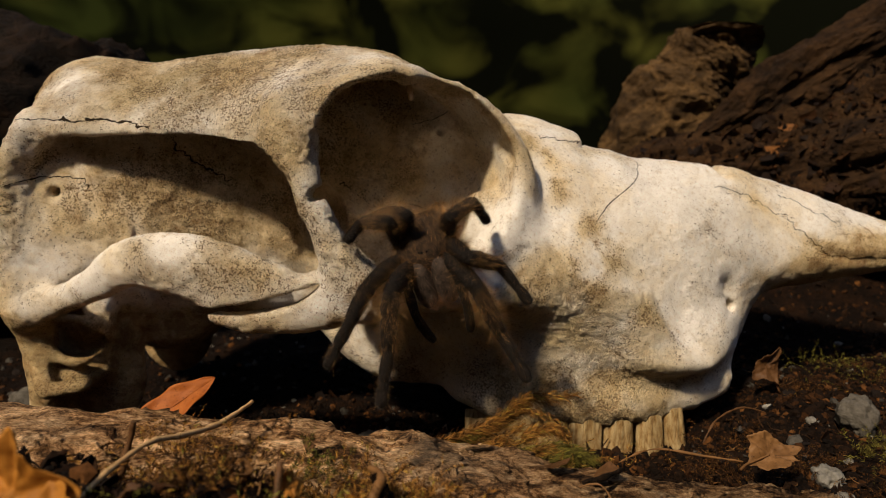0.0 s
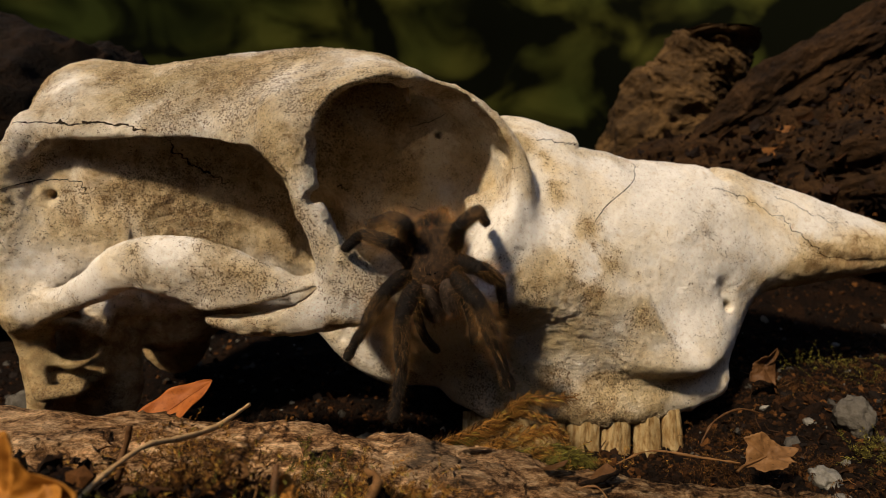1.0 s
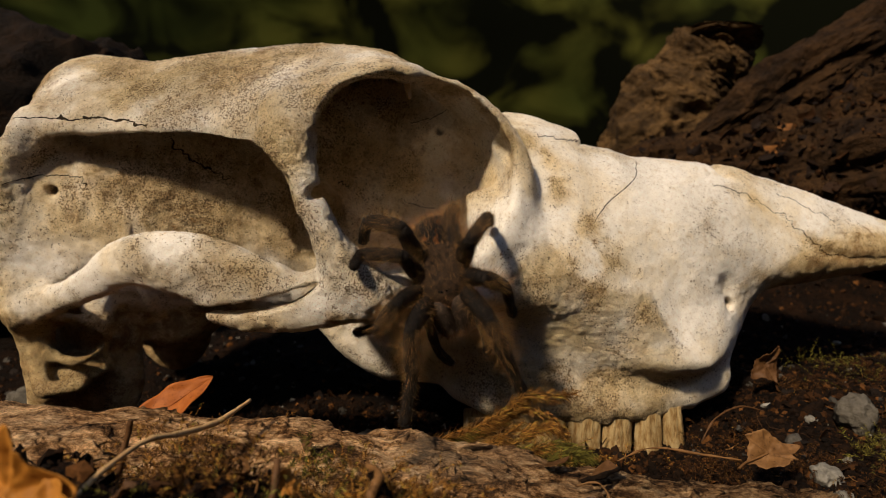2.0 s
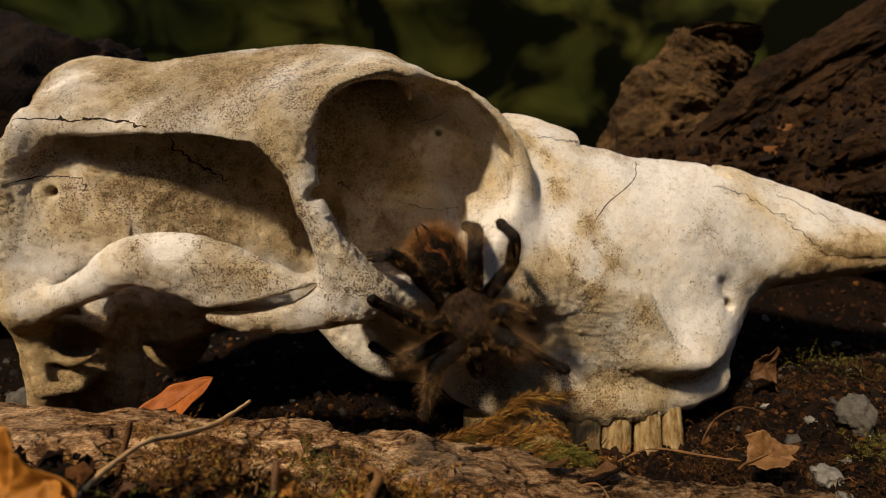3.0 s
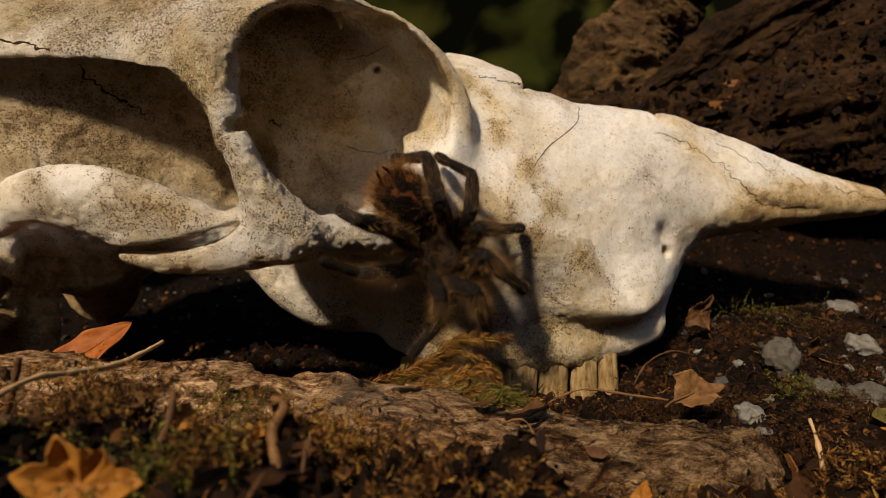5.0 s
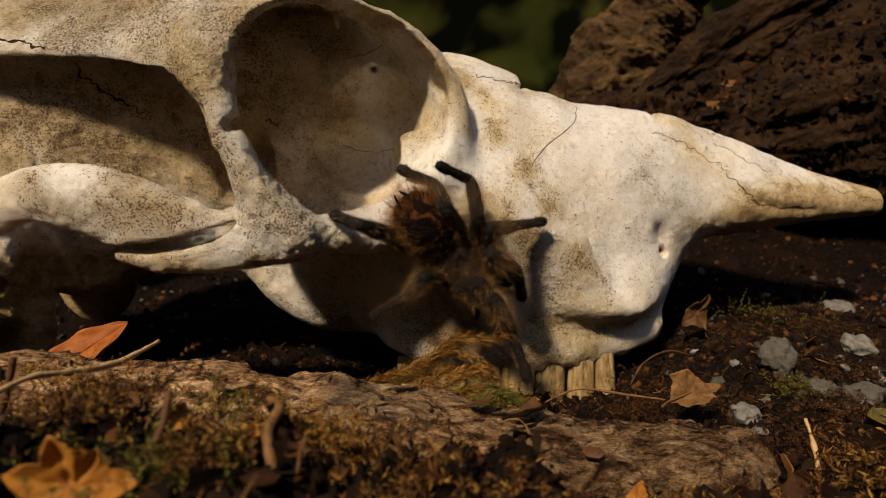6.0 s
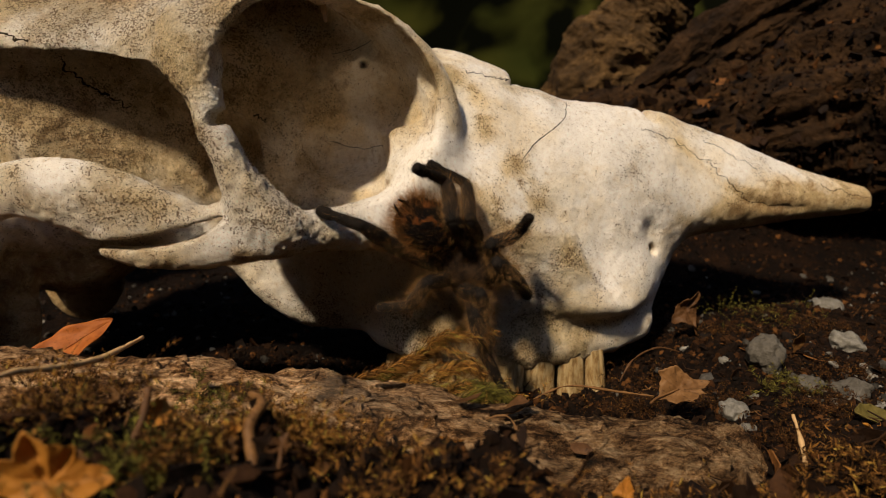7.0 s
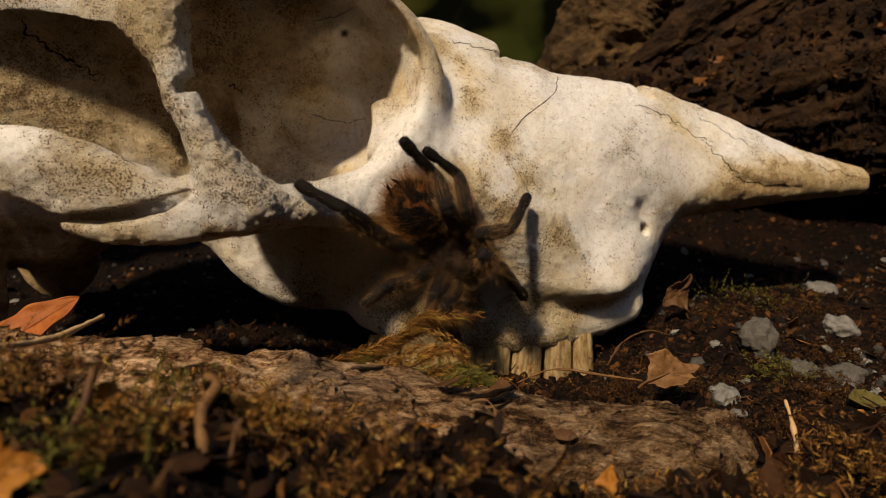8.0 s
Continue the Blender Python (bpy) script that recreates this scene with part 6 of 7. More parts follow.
moss("moss_patch", (-0.040, 0.170, 0.024), 0.009, 30, (0.005, 0.003, 0.002), 42, GREEN, "tuft of olive-green moss on the branch", leafy=12)
moss("moss_patch", (-0.082, 0.172, 0.030), 0.010, 70, (0.012, 0.006, 0.003), 40, MOSS, "wisps of dry golden moss on the branch", leafy=10)
moss("moss_patch", (-0.030, 0.168, 0.020), 0.012, 80, (0.016, 0.006, 0.003), 41, MOSS, "wisps of dry golden moss on the branch", leafy=10)


def cocoon():
    """A dry papery case that hangs from the roof of the eye socket."""
    v, f = tube([(-0.0162, 0.2640, 0.1580, 0.0004, 0.0004), (-0.0158, 0.2625, 0.1540, 0.0010, 0.0010), (-0.0150, 0.2620, 0.1510, 0.0014, 0.0014), (-0.0146, 0.2620, 0.1485, 0.0009, 0.0009),
                 (-0.0142, 0.2620, 0.1465, 0.0012, 0.0012), (-0.0140, 0.2620, 0.1448, 0.0004, 0.0004)], 40, 14, amp=0.0004, scale=400, octaves=2)
    return tagged(link_mesh("cocoon", mesh_from("cocoon", v, f), PALE), "tiny pale papery cocoon hanging in the eye socket", "cocoon")


cocoon()


# ---- what moves ----
# seconds, place of the head shield, way that the spider faces
BODY = [
    (0, -0.0075, 0.236, 0.0847, 0.15, -0.79, -0.59),
    (0.5, -0.0051, 0.236, 0.0829, 0.15, -0.77, -0.62),
    (1, -0.0033, 0.236, 0.0791, 0.15, -0.65, -0.75),
    (1.5, -0.0022, 0.236, 0.0754, 0.15, -0.6, -0.78),
    (1.7, -0.0019, 0.236, 0.0755, 0.15, -0.6, -0.78),
    (2.8, 0.0058, 0.238, 0.0581, 0.39, -0.58, -0.72),
    (3, 0.0121, 0.242, 0.0521, 0.48, -0.1, -0.87),
    (3.5, 0.0223, 0.241, 0.0484, 0.52, -0.1, -0.85),
    (4, 0.0248, 0.241, 0.0497, 0.47, -0.1, -0.88),
    (4.5, 0.0231, 0.242, 0.0556, 0.55, 0.2, -0.81),
    (4.7, 0.0251, 0.242, 0.0578, 0.57, 0.19, -0.8),
    (5.8, 0.0391, 0.245, 0.0477, 0.67, 0.07, -0.74),
    (6, 0.0394, 0.245, 0.0477, 0.66, 0.18, -0.73),
    (7, 0.0471, 0.249, 0.0456, 0.74, 0.19, -0.65),
    (7.5, 0.0487, 0.25, 0.0407, 0.7, 0.19, -0.68),
    (8, 0.049, 0.25, 0.0405, 0.66, 0.19, -0.72),
]
# seconds and place of the first joint, the second joint and the tip of each leg
KNEES = {}
KNEES['r1'] = [
    (0, -0.0191, 0.2091, 0.0701), (0.5, -0.0172, 0.2095, 0.0679), (1, -0.0142, 0.2111, 0.0618), (1.5, -0.0126, 0.2115, 0.0578),
    (1.7, -0.0131, 0.2117, 0.0578), (2.8, -0.0055, 0.2127, 0.0468), (3, -0.0024, 0.2239, 0.0359), (3.5, 0.0152, 0.2193, 0.0337),
    (4, 0.0247, 0.2188, 0.036), (4.5, 0.0325, 0.2248, 0.0422), (4.7, 0.0373, 0.2264, 0.0439), (5.8, 0.0487, 0.2256, 0.0391),
    (6, 0.0503, 0.2272, 0.0386), (7, 0.0475, 0.2287, 0.0294), (7.5, 0.0435, 0.2312, 0.0228), (8, 0.0424, 0.231, 0.0252),
]
KNEES['r2'] = [
    (0, -0.0285, 0.2205, 0.0708), (0.5, -0.0262, 0.2202, 0.0698), (1, -0.0216, 0.2178, 0.069), (1.5, -0.0199, 0.2174, 0.0674),
    (1.7, -0.0199, 0.2175, 0.0674), (2.8, -0.0094, 0.218, 0.0519), (3, -0.0082, 0.2275, 0.0406), (3.5, 0.0029, 0.2272, 0.0331),
    (4, 0.0104, 0.2242, 0.0341), (4.5, 0.0158, 0.226, 0.0361), (4.7, 0.0204, 0.2251, 0.0396), (5.8, 0.0444, 0.229, 0.0452),
    (6, 0.0447, 0.2293, 0.0451), (7, 0.0496, 0.2299, 0.0386), (7.5, 0.0387, 0.2309, 0.0278), (8, 0.0388, 0.2308, 0.0299),
]
KNEES['r3'] = [
    (0, -0.0208, 0.2249, 0.0947), (0.5, -0.0197, 0.2256, 0.0935), (1, -0.0197, 0.2241, 0.0879), (1.5, -0.0182, 0.2265, 0.0881),
    (1.7, -0.0182, 0.2266, 0.0881), (2.8, -0.0091, 0.2227, 0.0609), (3, -0.0058, 0.2252, 0.052), (3.5, -0.0018, 0.2282, 0.0472),
    (4, -0, 0.2293, 0.0502), (4.5, 0.0047, 0.2239, 0.0528), (4.7, 0.0081, 0.2234, 0.0527), (5.8, 0.0215, 0.2272, 0.048),
    (6, 0.0217, 0.2269, 0.048), (7, 0.0278, 0.2312, 0.0429), (7.5, 0.0293, 0.2321, 0.0369), (8, 0.0278, 0.2336, 0.0336),
]
KNEES['r4'] = [
    (0, -0.0141, 0.225, 0.0969), (0.5, -0.0125, 0.2251, 0.0958), (1, -0.013, 0.2246, 0.0946), (1.5, -0.0171, 0.2289, 0.0957),
    (1.7, -0.0171, 0.229, 0.0957), (2.8, -0.0117, 0.2335, 0.0783), (3, -0.0116, 0.2382, 0.0734), (3.5, -0.0031, 0.2384, 0.0685),
    (4, 0.0022, 0.2298, 0.0675), (4.5, 0.0026, 0.223, 0.0685), (4.7, 0.006, 0.2219, 0.0695), (5.8, 0.0102, 0.238, 0.0617),
    (6, 0.0104, 0.2376, 0.0617), (7, 0.0169, 0.2387, 0.0545), (7.5, 0.0186, 0.2394, 0.0503), (8, 0.0185, 0.2394, 0.0494),
]
KNEES['l1'] = [
    (0, 0.013, 0.2123, 0.0715), (0.5, 0.013, 0.2109, 0.0697), (1, 0.0152, 0.2116, 0.066), (1.5, 0.0157, 0.2116, 0.0622),
    (1.7, 0.0157, 0.2115, 0.0622), (2.8, 0.0237, 0.2129, 0.0512), (3, 0.0279, 0.2207, 0.0476), (3.5, 0.0373, 0.2201, 0.0487),
    (4, 0.0399, 0.22, 0.0496), (4.5, 0.04, 0.2241, 0.0528), (4.7, 0.0422, 0.2243, 0.0571), (5.8, 0.0484, 0.2287, 0.057),
    (6, 0.0488, 0.2295, 0.0568), (7, 0.0563, 0.232, 0.0511), (7.5, 0.0579, 0.2331, 0.0464), (8, 0.0574, 0.233, 0.0456),
]
KNEES['l2'] = [
    (0, 0.0098, 0.2146, 0.0823), (0.5, 0.0121, 0.2146, 0.0808), (1, 0.0142, 0.215, 0.0794), (1.5, 0.0147, 0.2151, 0.0767),
    (1.7, 0.0147, 0.215, 0.0767), (2.8, 0.0196, 0.2182, 0.0659), (3, 0.0247, 0.2241, 0.0598), (3.5, 0.0319, 0.2241, 0.0591),
    (4, 0.0357, 0.2248, 0.0615), (4.5, 0.0376, 0.2257, 0.0637), (4.7, 0.0399, 0.2265, 0.0679), (5.8, 0.0466, 0.2339, 0.0663),
    (6, 0.048, 0.234, 0.0662), (7, 0.054, 0.234, 0.0584), (7.5, 0.0555, 0.2353, 0.0541), (8, 0.0562, 0.2349, 0.0531),
]
KNEES['l3'] = [
    (0, 0.0035, 0.2216, 0.0972), (0.5, 0.0047, 0.2221, 0.0965), (1, 0.008, 0.2228, 0.0947), (1.5, 0.0096, 0.2225, 0.0908),
    (1.7, 0.0096, 0.2225, 0.0909), (2.8, 0.0168, 0.2269, 0.0772), (3, 0.0295, 0.2381, 0.0751), (3.5, 0.033, 0.2293, 0.0695),
    (4, 0.0347, 0.2287, 0.0703), (4.5, 0.0352, 0.2263, 0.0714), (4.7, 0.0364, 0.2265, 0.0745), (5.8, 0.0429, 0.2337, 0.0709),
    (6, 0.0431, 0.2333, 0.0709), (7, 0.0449, 0.2371, 0.0675), (7.5, 0.0477, 0.2412, 0.0658), (8, 0.0504, 0.2366, 0.0616),
]
KNEES['l4'] = [
    (0, -0.0016, 0.2654, 0.0901), (0.5, -0.0019, 0.2651, 0.0902), (1, 0.0015, 0.264, 0.0887), (1.5, 0.0035, 0.2632, 0.0883),
    (1.7, 0.0035, 0.2632, 0.0883), (2.8, 0.0078, 0.2296, 0.0836), (3, 0.0137, 0.2323, 0.082), (3.5, 0.0202, 0.2304, 0.0773),
    (4, 0.0218, 0.229, 0.077), (4.5, 0.0222, 0.2219, 0.0764), (4.7, 0.024, 0.2223, 0.0793), (5.8, 0.0299, 0.2337, 0.0753),
    (6, 0.03, 0.2317, 0.0744), (7, 0.0374, 0.2322, 0.0682), (7.5, 0.0389, 0.234, 0.0645), (8, 0.0422, 0.2323, 0.0634),
]
ANKLES = {}
ANKLES['r1'] = [
    (0, -0.0208, 0.2123, 0.0472), (0.5, -0.0187, 0.206, 0.045), (1, -0.0149, 0.2173, 0.0395), (1.5, -0.0143, 0.2206, 0.0365),
    (1.7, -0.0132, 0.2176, 0.0354), (2.8, -0.0071, 0.2259, 0.0278), (3, -0.0046, 0.2381, 0.0177), (3.5, 0.0164, 0.2338, 0.0156),
    (4, 0.0288, 0.237, 0.0221), (4.5, 0.0392, 0.2403, 0.0263), (4.7, 0.0431, 0.2422, 0.0279), (5.8, 0.0583, 0.2361, 0.0208),
    (6, 0.0601, 0.2375, 0.0202), (7, 0.0542, 0.2368, 0.0088), (7.5, 0.0507, 0.2442, 0.005), (8, 0.048, 0.247, 0.0093),
]
ANKLES['r2'] = [
    (0, -0.0336, 0.2024, 0.0612), (0.5, -0.0353, 0.2266, 0.0519), (1, -0.0309, 0.2274, 0.0526), (1.5, -0.0281, 0.2298, 0.0525),
    (1.7, -0.0281, 0.2299, 0.0525), (2.8, -0.0197, 0.2342, 0.0432), (3, -0.0188, 0.2432, 0.0312), (3.5, -0.0067, 0.2388, 0.0184),
    (4, 0.0047, 0.2358, 0.0174), (4.5, 0.0114, 0.2372, 0.0187), (4.7, 0.0175, 0.2379, 0.0232), (5.8, 0.0548, 0.2391, 0.0299),
    (6, 0.0551, 0.2393, 0.0298), (7, 0.0533, 0.2424, 0.0221), (7.5, 0.0452, 0.2421, 0.0112), (8, 0.038, 0.2436, 0.0131),
]
ANKLES['r3'] = [
    (0, -0.034, 0.24, 0.093), (0.5, -0.0329, 0.2408, 0.0917), (1, -0.0328, 0.2394, 0.0893), (1.5, -0.0313, 0.2417, 0.086),
    (1.7, -0.0313, 0.2418, 0.086), (2.8, -0.0165, 0.2044, 0.0651), (3, -0.016, 0.2108, 0.0619), (3.5, -0.0148, 0.2175, 0.0583),
    (4, -0.0148, 0.2184, 0.0586), (4.5, -0.0141, 0.2312, 0.0537), (4.7, -0.0105, 0.2312, 0.052), (5.8, 0.0151, 0.2417, 0.0354),
    (6, 0.0153, 0.2413, 0.0354), (7, 0.0215, 0.2445, 0.0291), (7.5, 0.0199, 0.2142, 0.0355), (8, 0.0191, 0.2156, 0.037),
]
ANKLES['r4'] = [
    (0, -0.025, 0.245, 0.0965), (0.5, -0.0238, 0.2449, 0.0961), (1, -0.0215, 0.2457, 0.0958), (1.5, -0.0272, 0.2492, 0.0936),
    (1.7, -0.0272, 0.2493, 0.0936), (2.8, -0.0303, 0.2262, 0.0893), (3, -0.0196, 0.2191, 0.0831), (3.5, -0.0127, 0.2204, 0.0788),
    (4, -0.0046, 0.2096, 0.0755), (4.5, -0.0043, 0.2021, 0.0742), (4.7, -0.0021, 0.2013, 0.075), (5.8, -0.0023, 0.2206, 0.0693),
    (6, -0.002, 0.2202, 0.0694), (7, 0.0022, 0.2261, 0.0666), (7.5, 0.0047, 0.2257, 0.062), (8, 0.0042, 0.2284, 0.0633),
]
ANKLES['l1'] = [
    (0, 0.0225, 0.2196, 0.0516), (0.5, 0.0224, 0.2182, 0.0497), (1, 0.0226, 0.2196, 0.0455), (1.5, 0.0232, 0.2195, 0.0416),
    (1.7, 0.0232, 0.2194, 0.0417), (2.8, 0.0345, 0.2256, 0.0352), (3, 0.0408, 0.2363, 0.0362), (3.5, 0.0509, 0.2361, 0.0388),
    (4, 0.0522, 0.2371, 0.0398), (4.5, 0.0509, 0.241, 0.0412), (4.7, 0.0543, 0.2392, 0.0439), (5.8, 0.0622, 0.2439, 0.0461),
    (6, 0.0626, 0.2446, 0.0459), (7, 0.0694, 0.2466, 0.0387), (7.5, 0.0711, 0.2475, 0.0339), (8, 0.0701, 0.248, 0.0332),
]
ANKLES['l2'] = [
    (0, 0.0231, 0.23, 0.0768), (0.5, 0.0233, 0.2311, 0.0743), (1, 0.0245, 0.2311, 0.0705), (1.5, 0.0251, 0.2316, 0.0687),
    (1.7, 0.0251, 0.2315, 0.0688), (2.8, 0.0306, 0.2352, 0.0598), (3, 0.0351, 0.2413, 0.0535), (3.5, 0.0417, 0.2419, 0.0533),
    (4, 0.0464, 0.2421, 0.0562), (4.5, 0.0493, 0.2429, 0.0604), (4.7, 0.0517, 0.2435, 0.0641), (5.8, 0.059, 0.2508, 0.0638),
    (6, 0.0615, 0.25, 0.0647), (7, 0.0678, 0.25, 0.0594), (7.5, 0.0713, 0.2491, 0.0563), (8, 0.0715, 0.2493, 0.0525),
]
ANKLES['l3'] = [
    (0, 0.0126, 0.2391, 0.1018), (0.5, 0.0139, 0.2396, 0.1008), (1, 0.0163, 0.2406, 0.0993), (1.5, 0.0173, 0.2401, 0.0969),
    (1.7, 0.0173, 0.2401, 0.0969), (2.8, 0.0248, 0.2412, 0.089), (3, 0.029, 0.2235, 0.089), (3.5, 0.0361, 0.2433, 0.0837),
    (4, 0.0385, 0.2437, 0.0832), (4.5, 0.0383, 0.2406, 0.0854), (4.7, 0.0399, 0.2406, 0.0886), (5.8, 0.0416, 0.249, 0.084),
    (6, 0.0418, 0.2486, 0.0841), (7, 0.0451, 0.2524, 0.0808), (7.5, 0.0456, 0.2572, 0.078), (8, 0.0488, 0.2526, 0.074),
]
ANKLES['l4'] = [
    (0, -0.0031, 0.2875, 0.0953), (0.5, -0.0032, 0.2872, 0.0953), (1, 0.0011, 0.286, 0.0945), (1.5, 0.0032, 0.2853, 0.0941),
    (1.7, 0.0032, 0.2852, 0.0942), (2.8, 0.0116, 0.2501, 0.0928), (3, 0.0156, 0.2541, 0.0887), (3.5, 0.0188, 0.2519, 0.0849),
    (4, 0.0205, 0.2499, 0.086), (4.5, 0.0208, 0.2424, 0.0862), (4.7, 0.0227, 0.2427, 0.0894), (5.8, 0.0235, 0.2152, 0.0871),
    (6, 0.0257, 0.2527, 0.0824), (7, 0.0364, 0.2503, 0.082), (7.5, 0.0364, 0.2509, 0.0796), (8, 0.039, 0.2523, 0.0738),
]
FEET = {}
FEET['r1'] = [
    (0, -0.0234, 0.2033, 0.0283), (0.5, -0.0208, 0.2024, 0.0243), (1, -0.0186, 0.2127, 0.0193), (1.5, -0.0175, 0.2149, 0.0165),
    (1.7, -0.017, 0.2151, 0.0148), (2.8, -0.0103, 0.2332, 0.0083), (3, -0.008, 0.2509, 0.0013), (3.5, 0.02, 0.2476, 0.0001),
    (4, 0.0291, 0.2516, 0.007), (4.5, 0.041, 0.2531, 0.0097), (4.7, 0.0465, 0.2548, 0.0114), (5.8, 0.066, 0.2389, 0.0014),
    (6, 0.0665, 0.2276, 0.0028), (7, 0.0639, 0.2372, -0.01), (7.5, 0.0579, 0.2532, -0.0126), (8, 0.0539, 0.2593, -0.0067),
]
FEET['r2'] = [
    (0, -0.0425, 0.2017, 0.0443), (0.5, -0.044, 0.2189, 0.0367), (1, -0.0399, 0.2339, 0.0371), (1.5, -0.0392, 0.2433, 0.0448),
    (1.7, -0.0392, 0.2434, 0.0448), (2.8, -0.0329, 0.2477, 0.0401), (3, -0.0327, 0.2558, 0.0348), (3.5, -0.0254, 0.2356, 0.0159),
    (4, -0.0097, 0.235, 0.0049), (4.5, -0.0018, 0.237, 0.0049), (4.7, 0.0033, 0.2338, 0.011), (5.8, 0.0562, 0.2511, 0.0152),
    (6, 0.0565, 0.2514, 0.015), (7, 0.0594, 0.253, 0.0074), (7.5, 0.0573, 0.2532, 0.0013), (8, 0.0467, 0.2551, 0.0006),
]
FEET['r3'] = [
    (0, -0.0372, 0.2226, 0.0883), (0.5, -0.0367, 0.2232, 0.0883), (1, -0.0371, 0.2219, 0.0861), (1.5, -0.0357, 0.2241, 0.0839),
    (1.7, -0.0357, 0.2241, 0.084), (2.8, -0.0276, 0.219, 0.0653), (3, -0.0248, 0.1973, 0.0707), (3.5, -0.0257, 0.2069, 0.0685),
    (4, -0.0246, 0.2059, 0.0678), (4.5, -0.0265, 0.2212, 0.0628), (4.7, -0.0227, 0.2227, 0.0627), (5.8, -0.0006, 0.2453, 0.0266),
    (6, 0.0008, 0.2458, 0.0251), (7, 0.008, 0.2558, 0.0241), (7.5, 0.0102, 0.229, 0.0307), (8, 0.0115, 0.2282, 0.026),
]
FEET['r4'] = [
    (0, -0.0346, 0.2626, 0.0912), (0.5, -0.0338, 0.2623, 0.0913), (1, -0.0333, 0.2618, 0.0903), (1.5, -0.037, 0.2655, 0.0854),
    (1.7, -0.037, 0.2656, 0.0854), (2.8, -0.0312, 0.2431, 0.0774), (3, -0.0295, 0.2368, 0.079), (3.5, -0.0198, 0.2393, 0.0743),
    (4, -0.0151, 0.2272, 0.0728), (4.5, -0.0136, 0.2205, 0.0738), (4.7, -0.0116, 0.2196, 0.0766), (5.8, -0.0146, 0.2371, 0.0708),
    (6, -0.0147, 0.2364, 0.0709), (7, -0.0155, 0.2359, 0.071), (7.5, -0.0132, 0.2247, 0.0722), (8, -0.0139, 0.2343, 0.0715),
]
FEET['l1'] = [
    (0, 0.0329, 0.2112, 0.0353), (0.5, 0.0322, 0.2098, 0.0331), (1, 0.0292, 0.2257, 0.0265), (1.5, 0.0284, 0.2261, 0.0223),
    (1.7, 0.0284, 0.226, 0.0224), (2.8, 0.0491, 0.2334, 0.0222), (3, 0.0565, 0.2458, 0.0258), (3.5, 0.0643, 0.2506, 0.0315),
    (4, 0.0644, 0.2527, 0.0325), (4.5, 0.0615, 0.2556, 0.0303), (4.7, 0.0674, 0.2536, 0.036), (5.8, 0.068, 0.2558, 0.0297),
    (6, 0.0685, 0.2565, 0.0295), (7, 0.0775, 0.2624, 0.0274), (7.5, 0.0802, 0.261, 0.0205), (8, 0.082, 0.258, 0.0189),
]
FEET['l2'] = [
    (0, 0.0347, 0.2244, 0.0627), (0.5, 0.0343, 0.2256, 0.0597), (1, 0.0275, 0.2398, 0.0538), (1.5, 0.0275, 0.2404, 0.0519),
    (1.7, 0.0275, 0.2403, 0.052), (2.8, 0.0401, 0.25, 0.0524), (3, 0.0426, 0.2568, 0.0452), (3.5, 0.0497, 0.2583, 0.0477),
    (4, 0.0544, 0.259, 0.0519), (4.5, 0.0591, 0.259, 0.0572), (4.7, 0.0633, 0.2585, 0.0615), (5.8, 0.0741, 0.2624, 0.064),
    (6, 0.0777, 0.2602, 0.0651), (7, 0.0692, 0.2338, 0.0695), (7.5, 0.0813, 0.2621, 0.0661), (8, 0.0805, 0.2604, 0.0653),
]
FEET['l3'] = [
    (0, 0.0194, 0.2532, 0.0923), (0.5, 0.0198, 0.2544, 0.0918), (1, 0.0205, 0.2569, 0.0921), (1.5, 0.0211, 0.2568, 0.0903),
    (1.7, 0.0211, 0.2568, 0.0903), (2.8, 0.0215, 0.2591, 0.0906), (3, 0.0243, 0.2407, 0.0931), (3.5, 0.0251, 0.2313, 0.0921),
    (4, 0.0262, 0.2327, 0.0912), (4.5, 0.0268, 0.2541, 0.0901), (4.7, 0.028, 0.2535, 0.0938), (5.8, 0.027, 0.2406, 0.0915),
    (6, 0.0272, 0.2399, 0.091), (7, 0.0287, 0.2538, 0.0889), (7.5, 0.0305, 0.2539, 0.0879), (8, 0.0343, 0.2481, 0.0843),
]
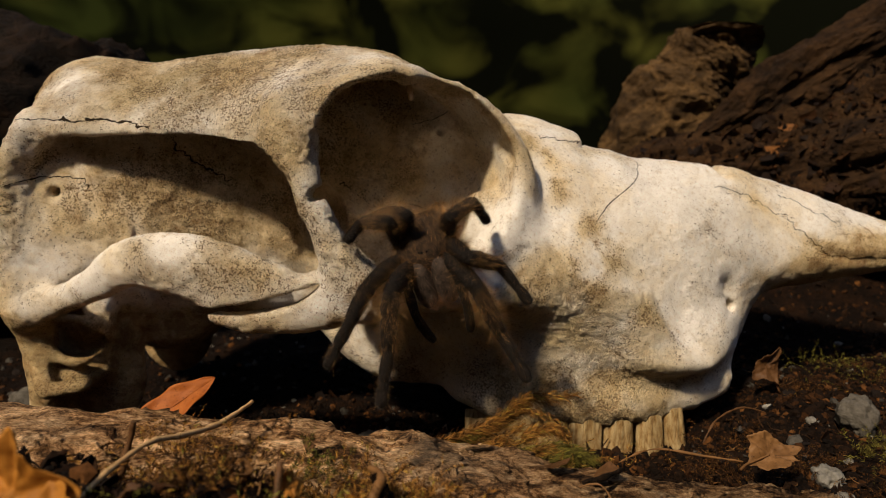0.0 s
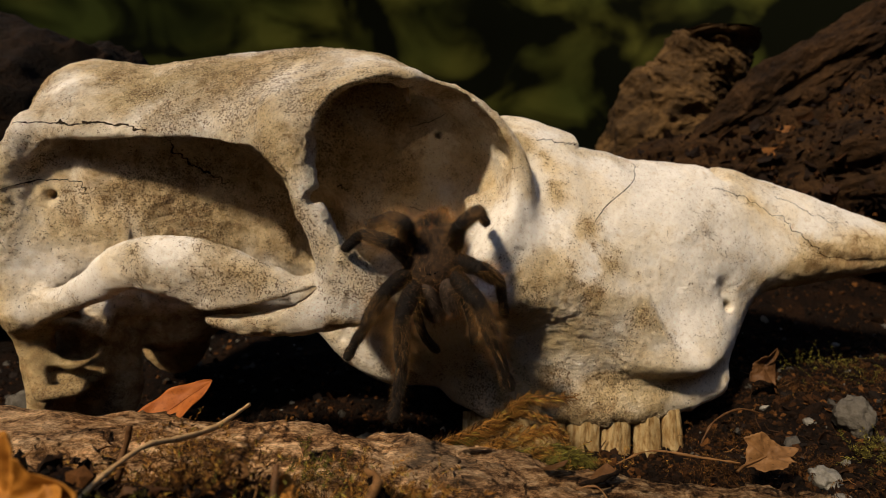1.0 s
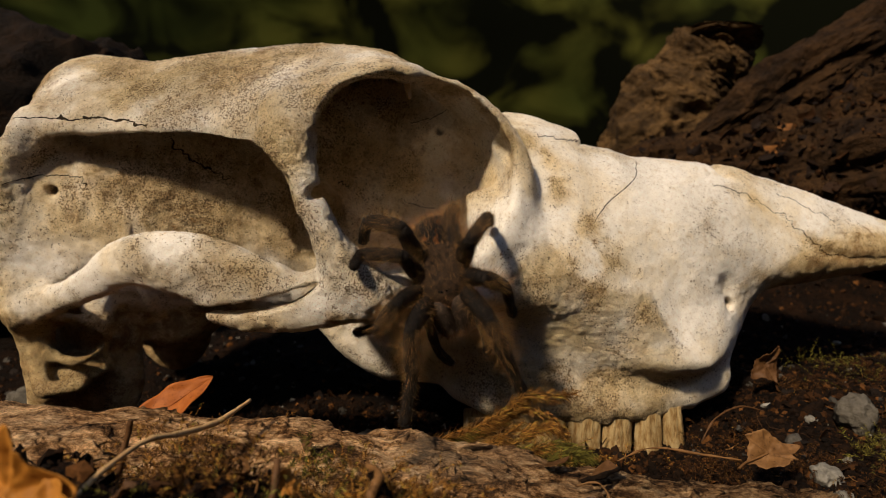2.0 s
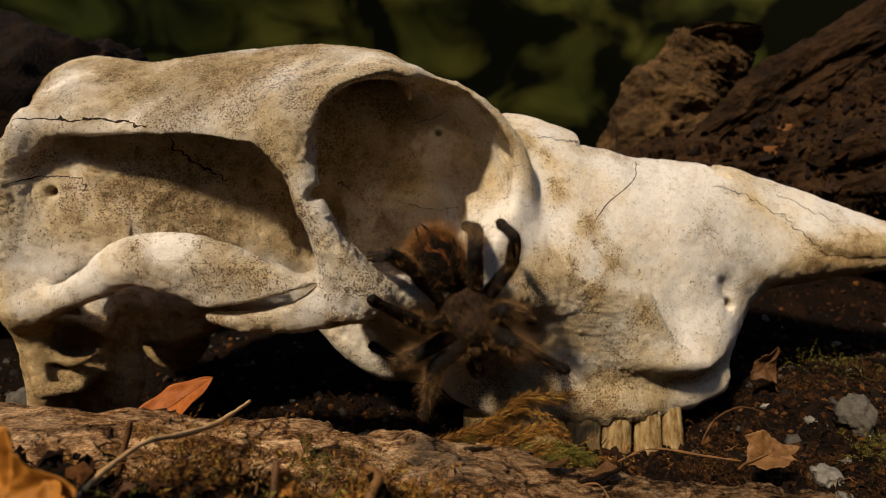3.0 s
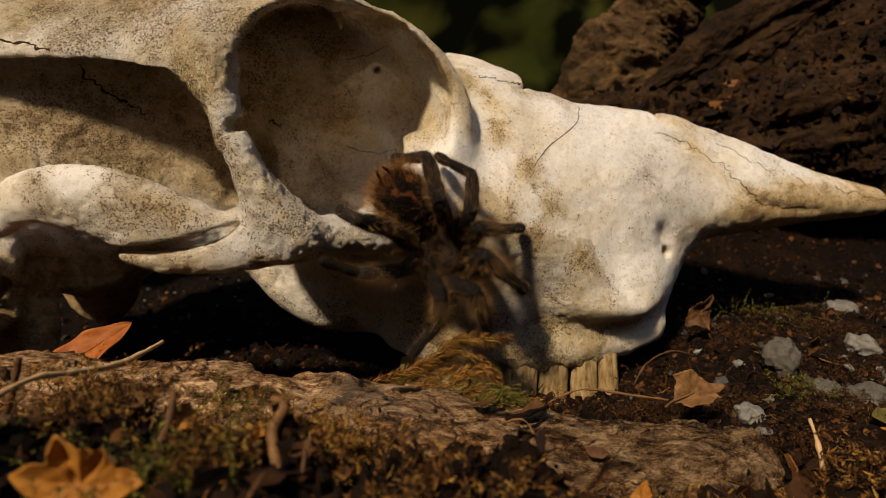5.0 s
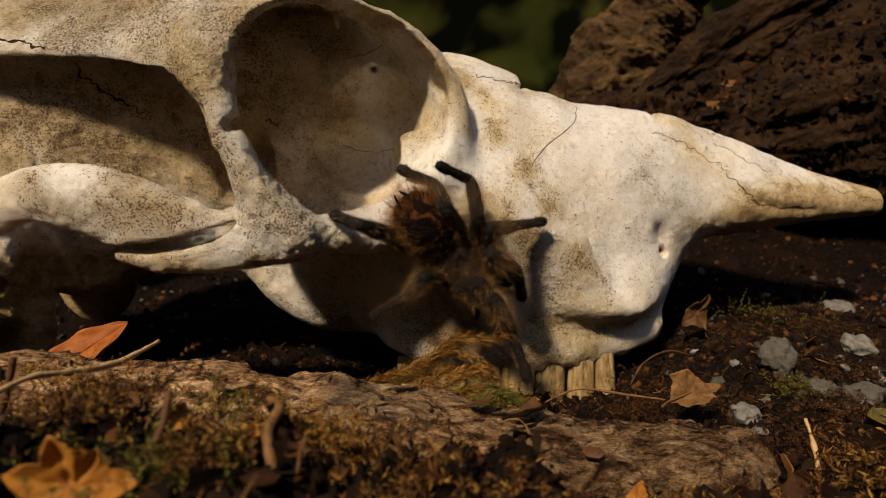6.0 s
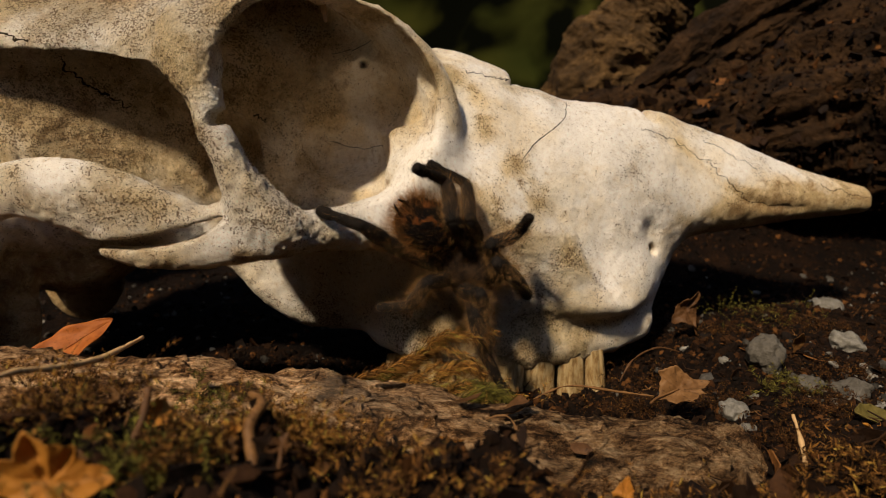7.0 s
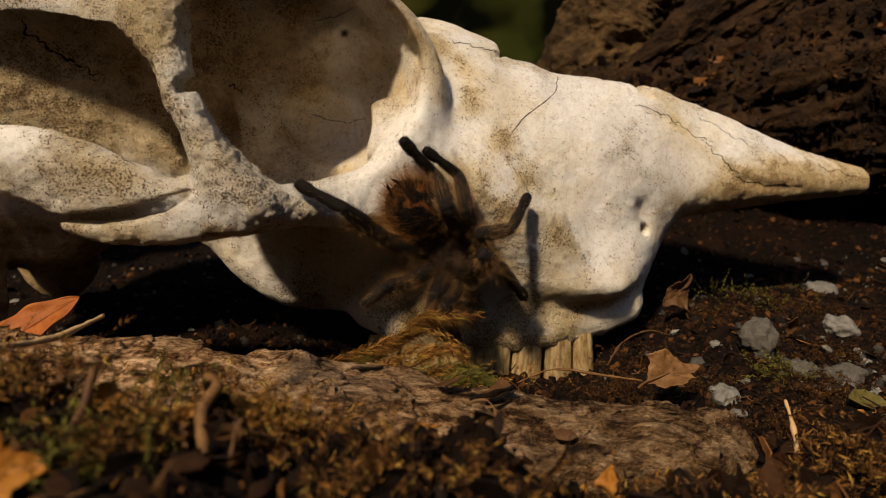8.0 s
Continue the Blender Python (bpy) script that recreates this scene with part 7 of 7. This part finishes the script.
FEET['l4'] = [
    (0, -0.0024, 0.2669, 0.0939), (0.5, -0.0024, 0.2667, 0.0934), (1, 0.0018, 0.2654, 0.093), (1.5, 0.0035, 0.2648, 0.0912),
    (1.7, 0.0035, 0.2648, 0.0913), (2.8, 0.0091, 0.2693, 0.0855), (3, 0.0111, 0.2742, 0.0876), (3.5, 0.0107, 0.2707, 0.0878),
    (4, 0.0103, 0.2678, 0.0879), (4.5, 0.0099, 0.2596, 0.0899), (4.7, 0.0112, 0.2595, 0.0933), (5.8, 0.0112, 0.2314, 0.0907),
    (6, 0.0113, 0.2666, 0.0873), (7, 0.0227, 0.2361, 0.0883), (7.5, 0.0243, 0.2364, 0.0879), (8, 0.0253, 0.2461, 0.0879),
]
HIPS = {"1": (0.0076, 0.0094), "2": (0.0100, 0.0036), "3": (0.0100, -0.0036), "4": (0.0078, -0.0094)}


def between(rows, t):
    ts = [r[0] for r in rows]
    return np.array([np.interp(t, ts, [r[k] for r in rows]) for k in range(1, len(rows[0]))])


def stride(t, name, body):
    """The three pieces of a leg at t, in the spider's space."""
    inv = body.inverted()
    side = 1 if name[0] == "l" else -1
    hx, hy = HIPS[name[1]]
    at = Vector((-side * hx, hy, -0.001))
    out = []
    for rows, long in ((KNEES, THIGH), (ANKLES, SHIN), (FEET, FOOT)):
        aim = (inv @ Vector(between(rows[name], t)) - at).normalized()
        out.append(framed(at, aim, (0.12 * aim.y, 0, 1.0)))
        at = at + aim * (long * REACH[name[1]])
    return out


def motions():
    bodies = []
    for t in [k * 0.25 for k in range(33)]:
        x, y, z, *ahead = between(BODY, t)
        bodies.append((t, framed((x, y, z), ahead, (-0.15, -0.9, 0.35))))
    walk(SPIDER, bodies)
    tucked, straight = pose(0, -0.0190, -0.0145, 40, 0, 0), pose(0, -0.0265, 0.0, -4, 0, 0)
    walk(ABDOMEN, [(0, tucked), (1.7, tucked), (2.6, straight), (8, straight)])
    for name, pieces in LEGS.items():
        rows = [(t, stride(t, name, m)) for t, m in bodies]
        for k, piece in enumerate(pieces):
            walk(piece, [(t, p[k]) for t, p in rows])


motions()
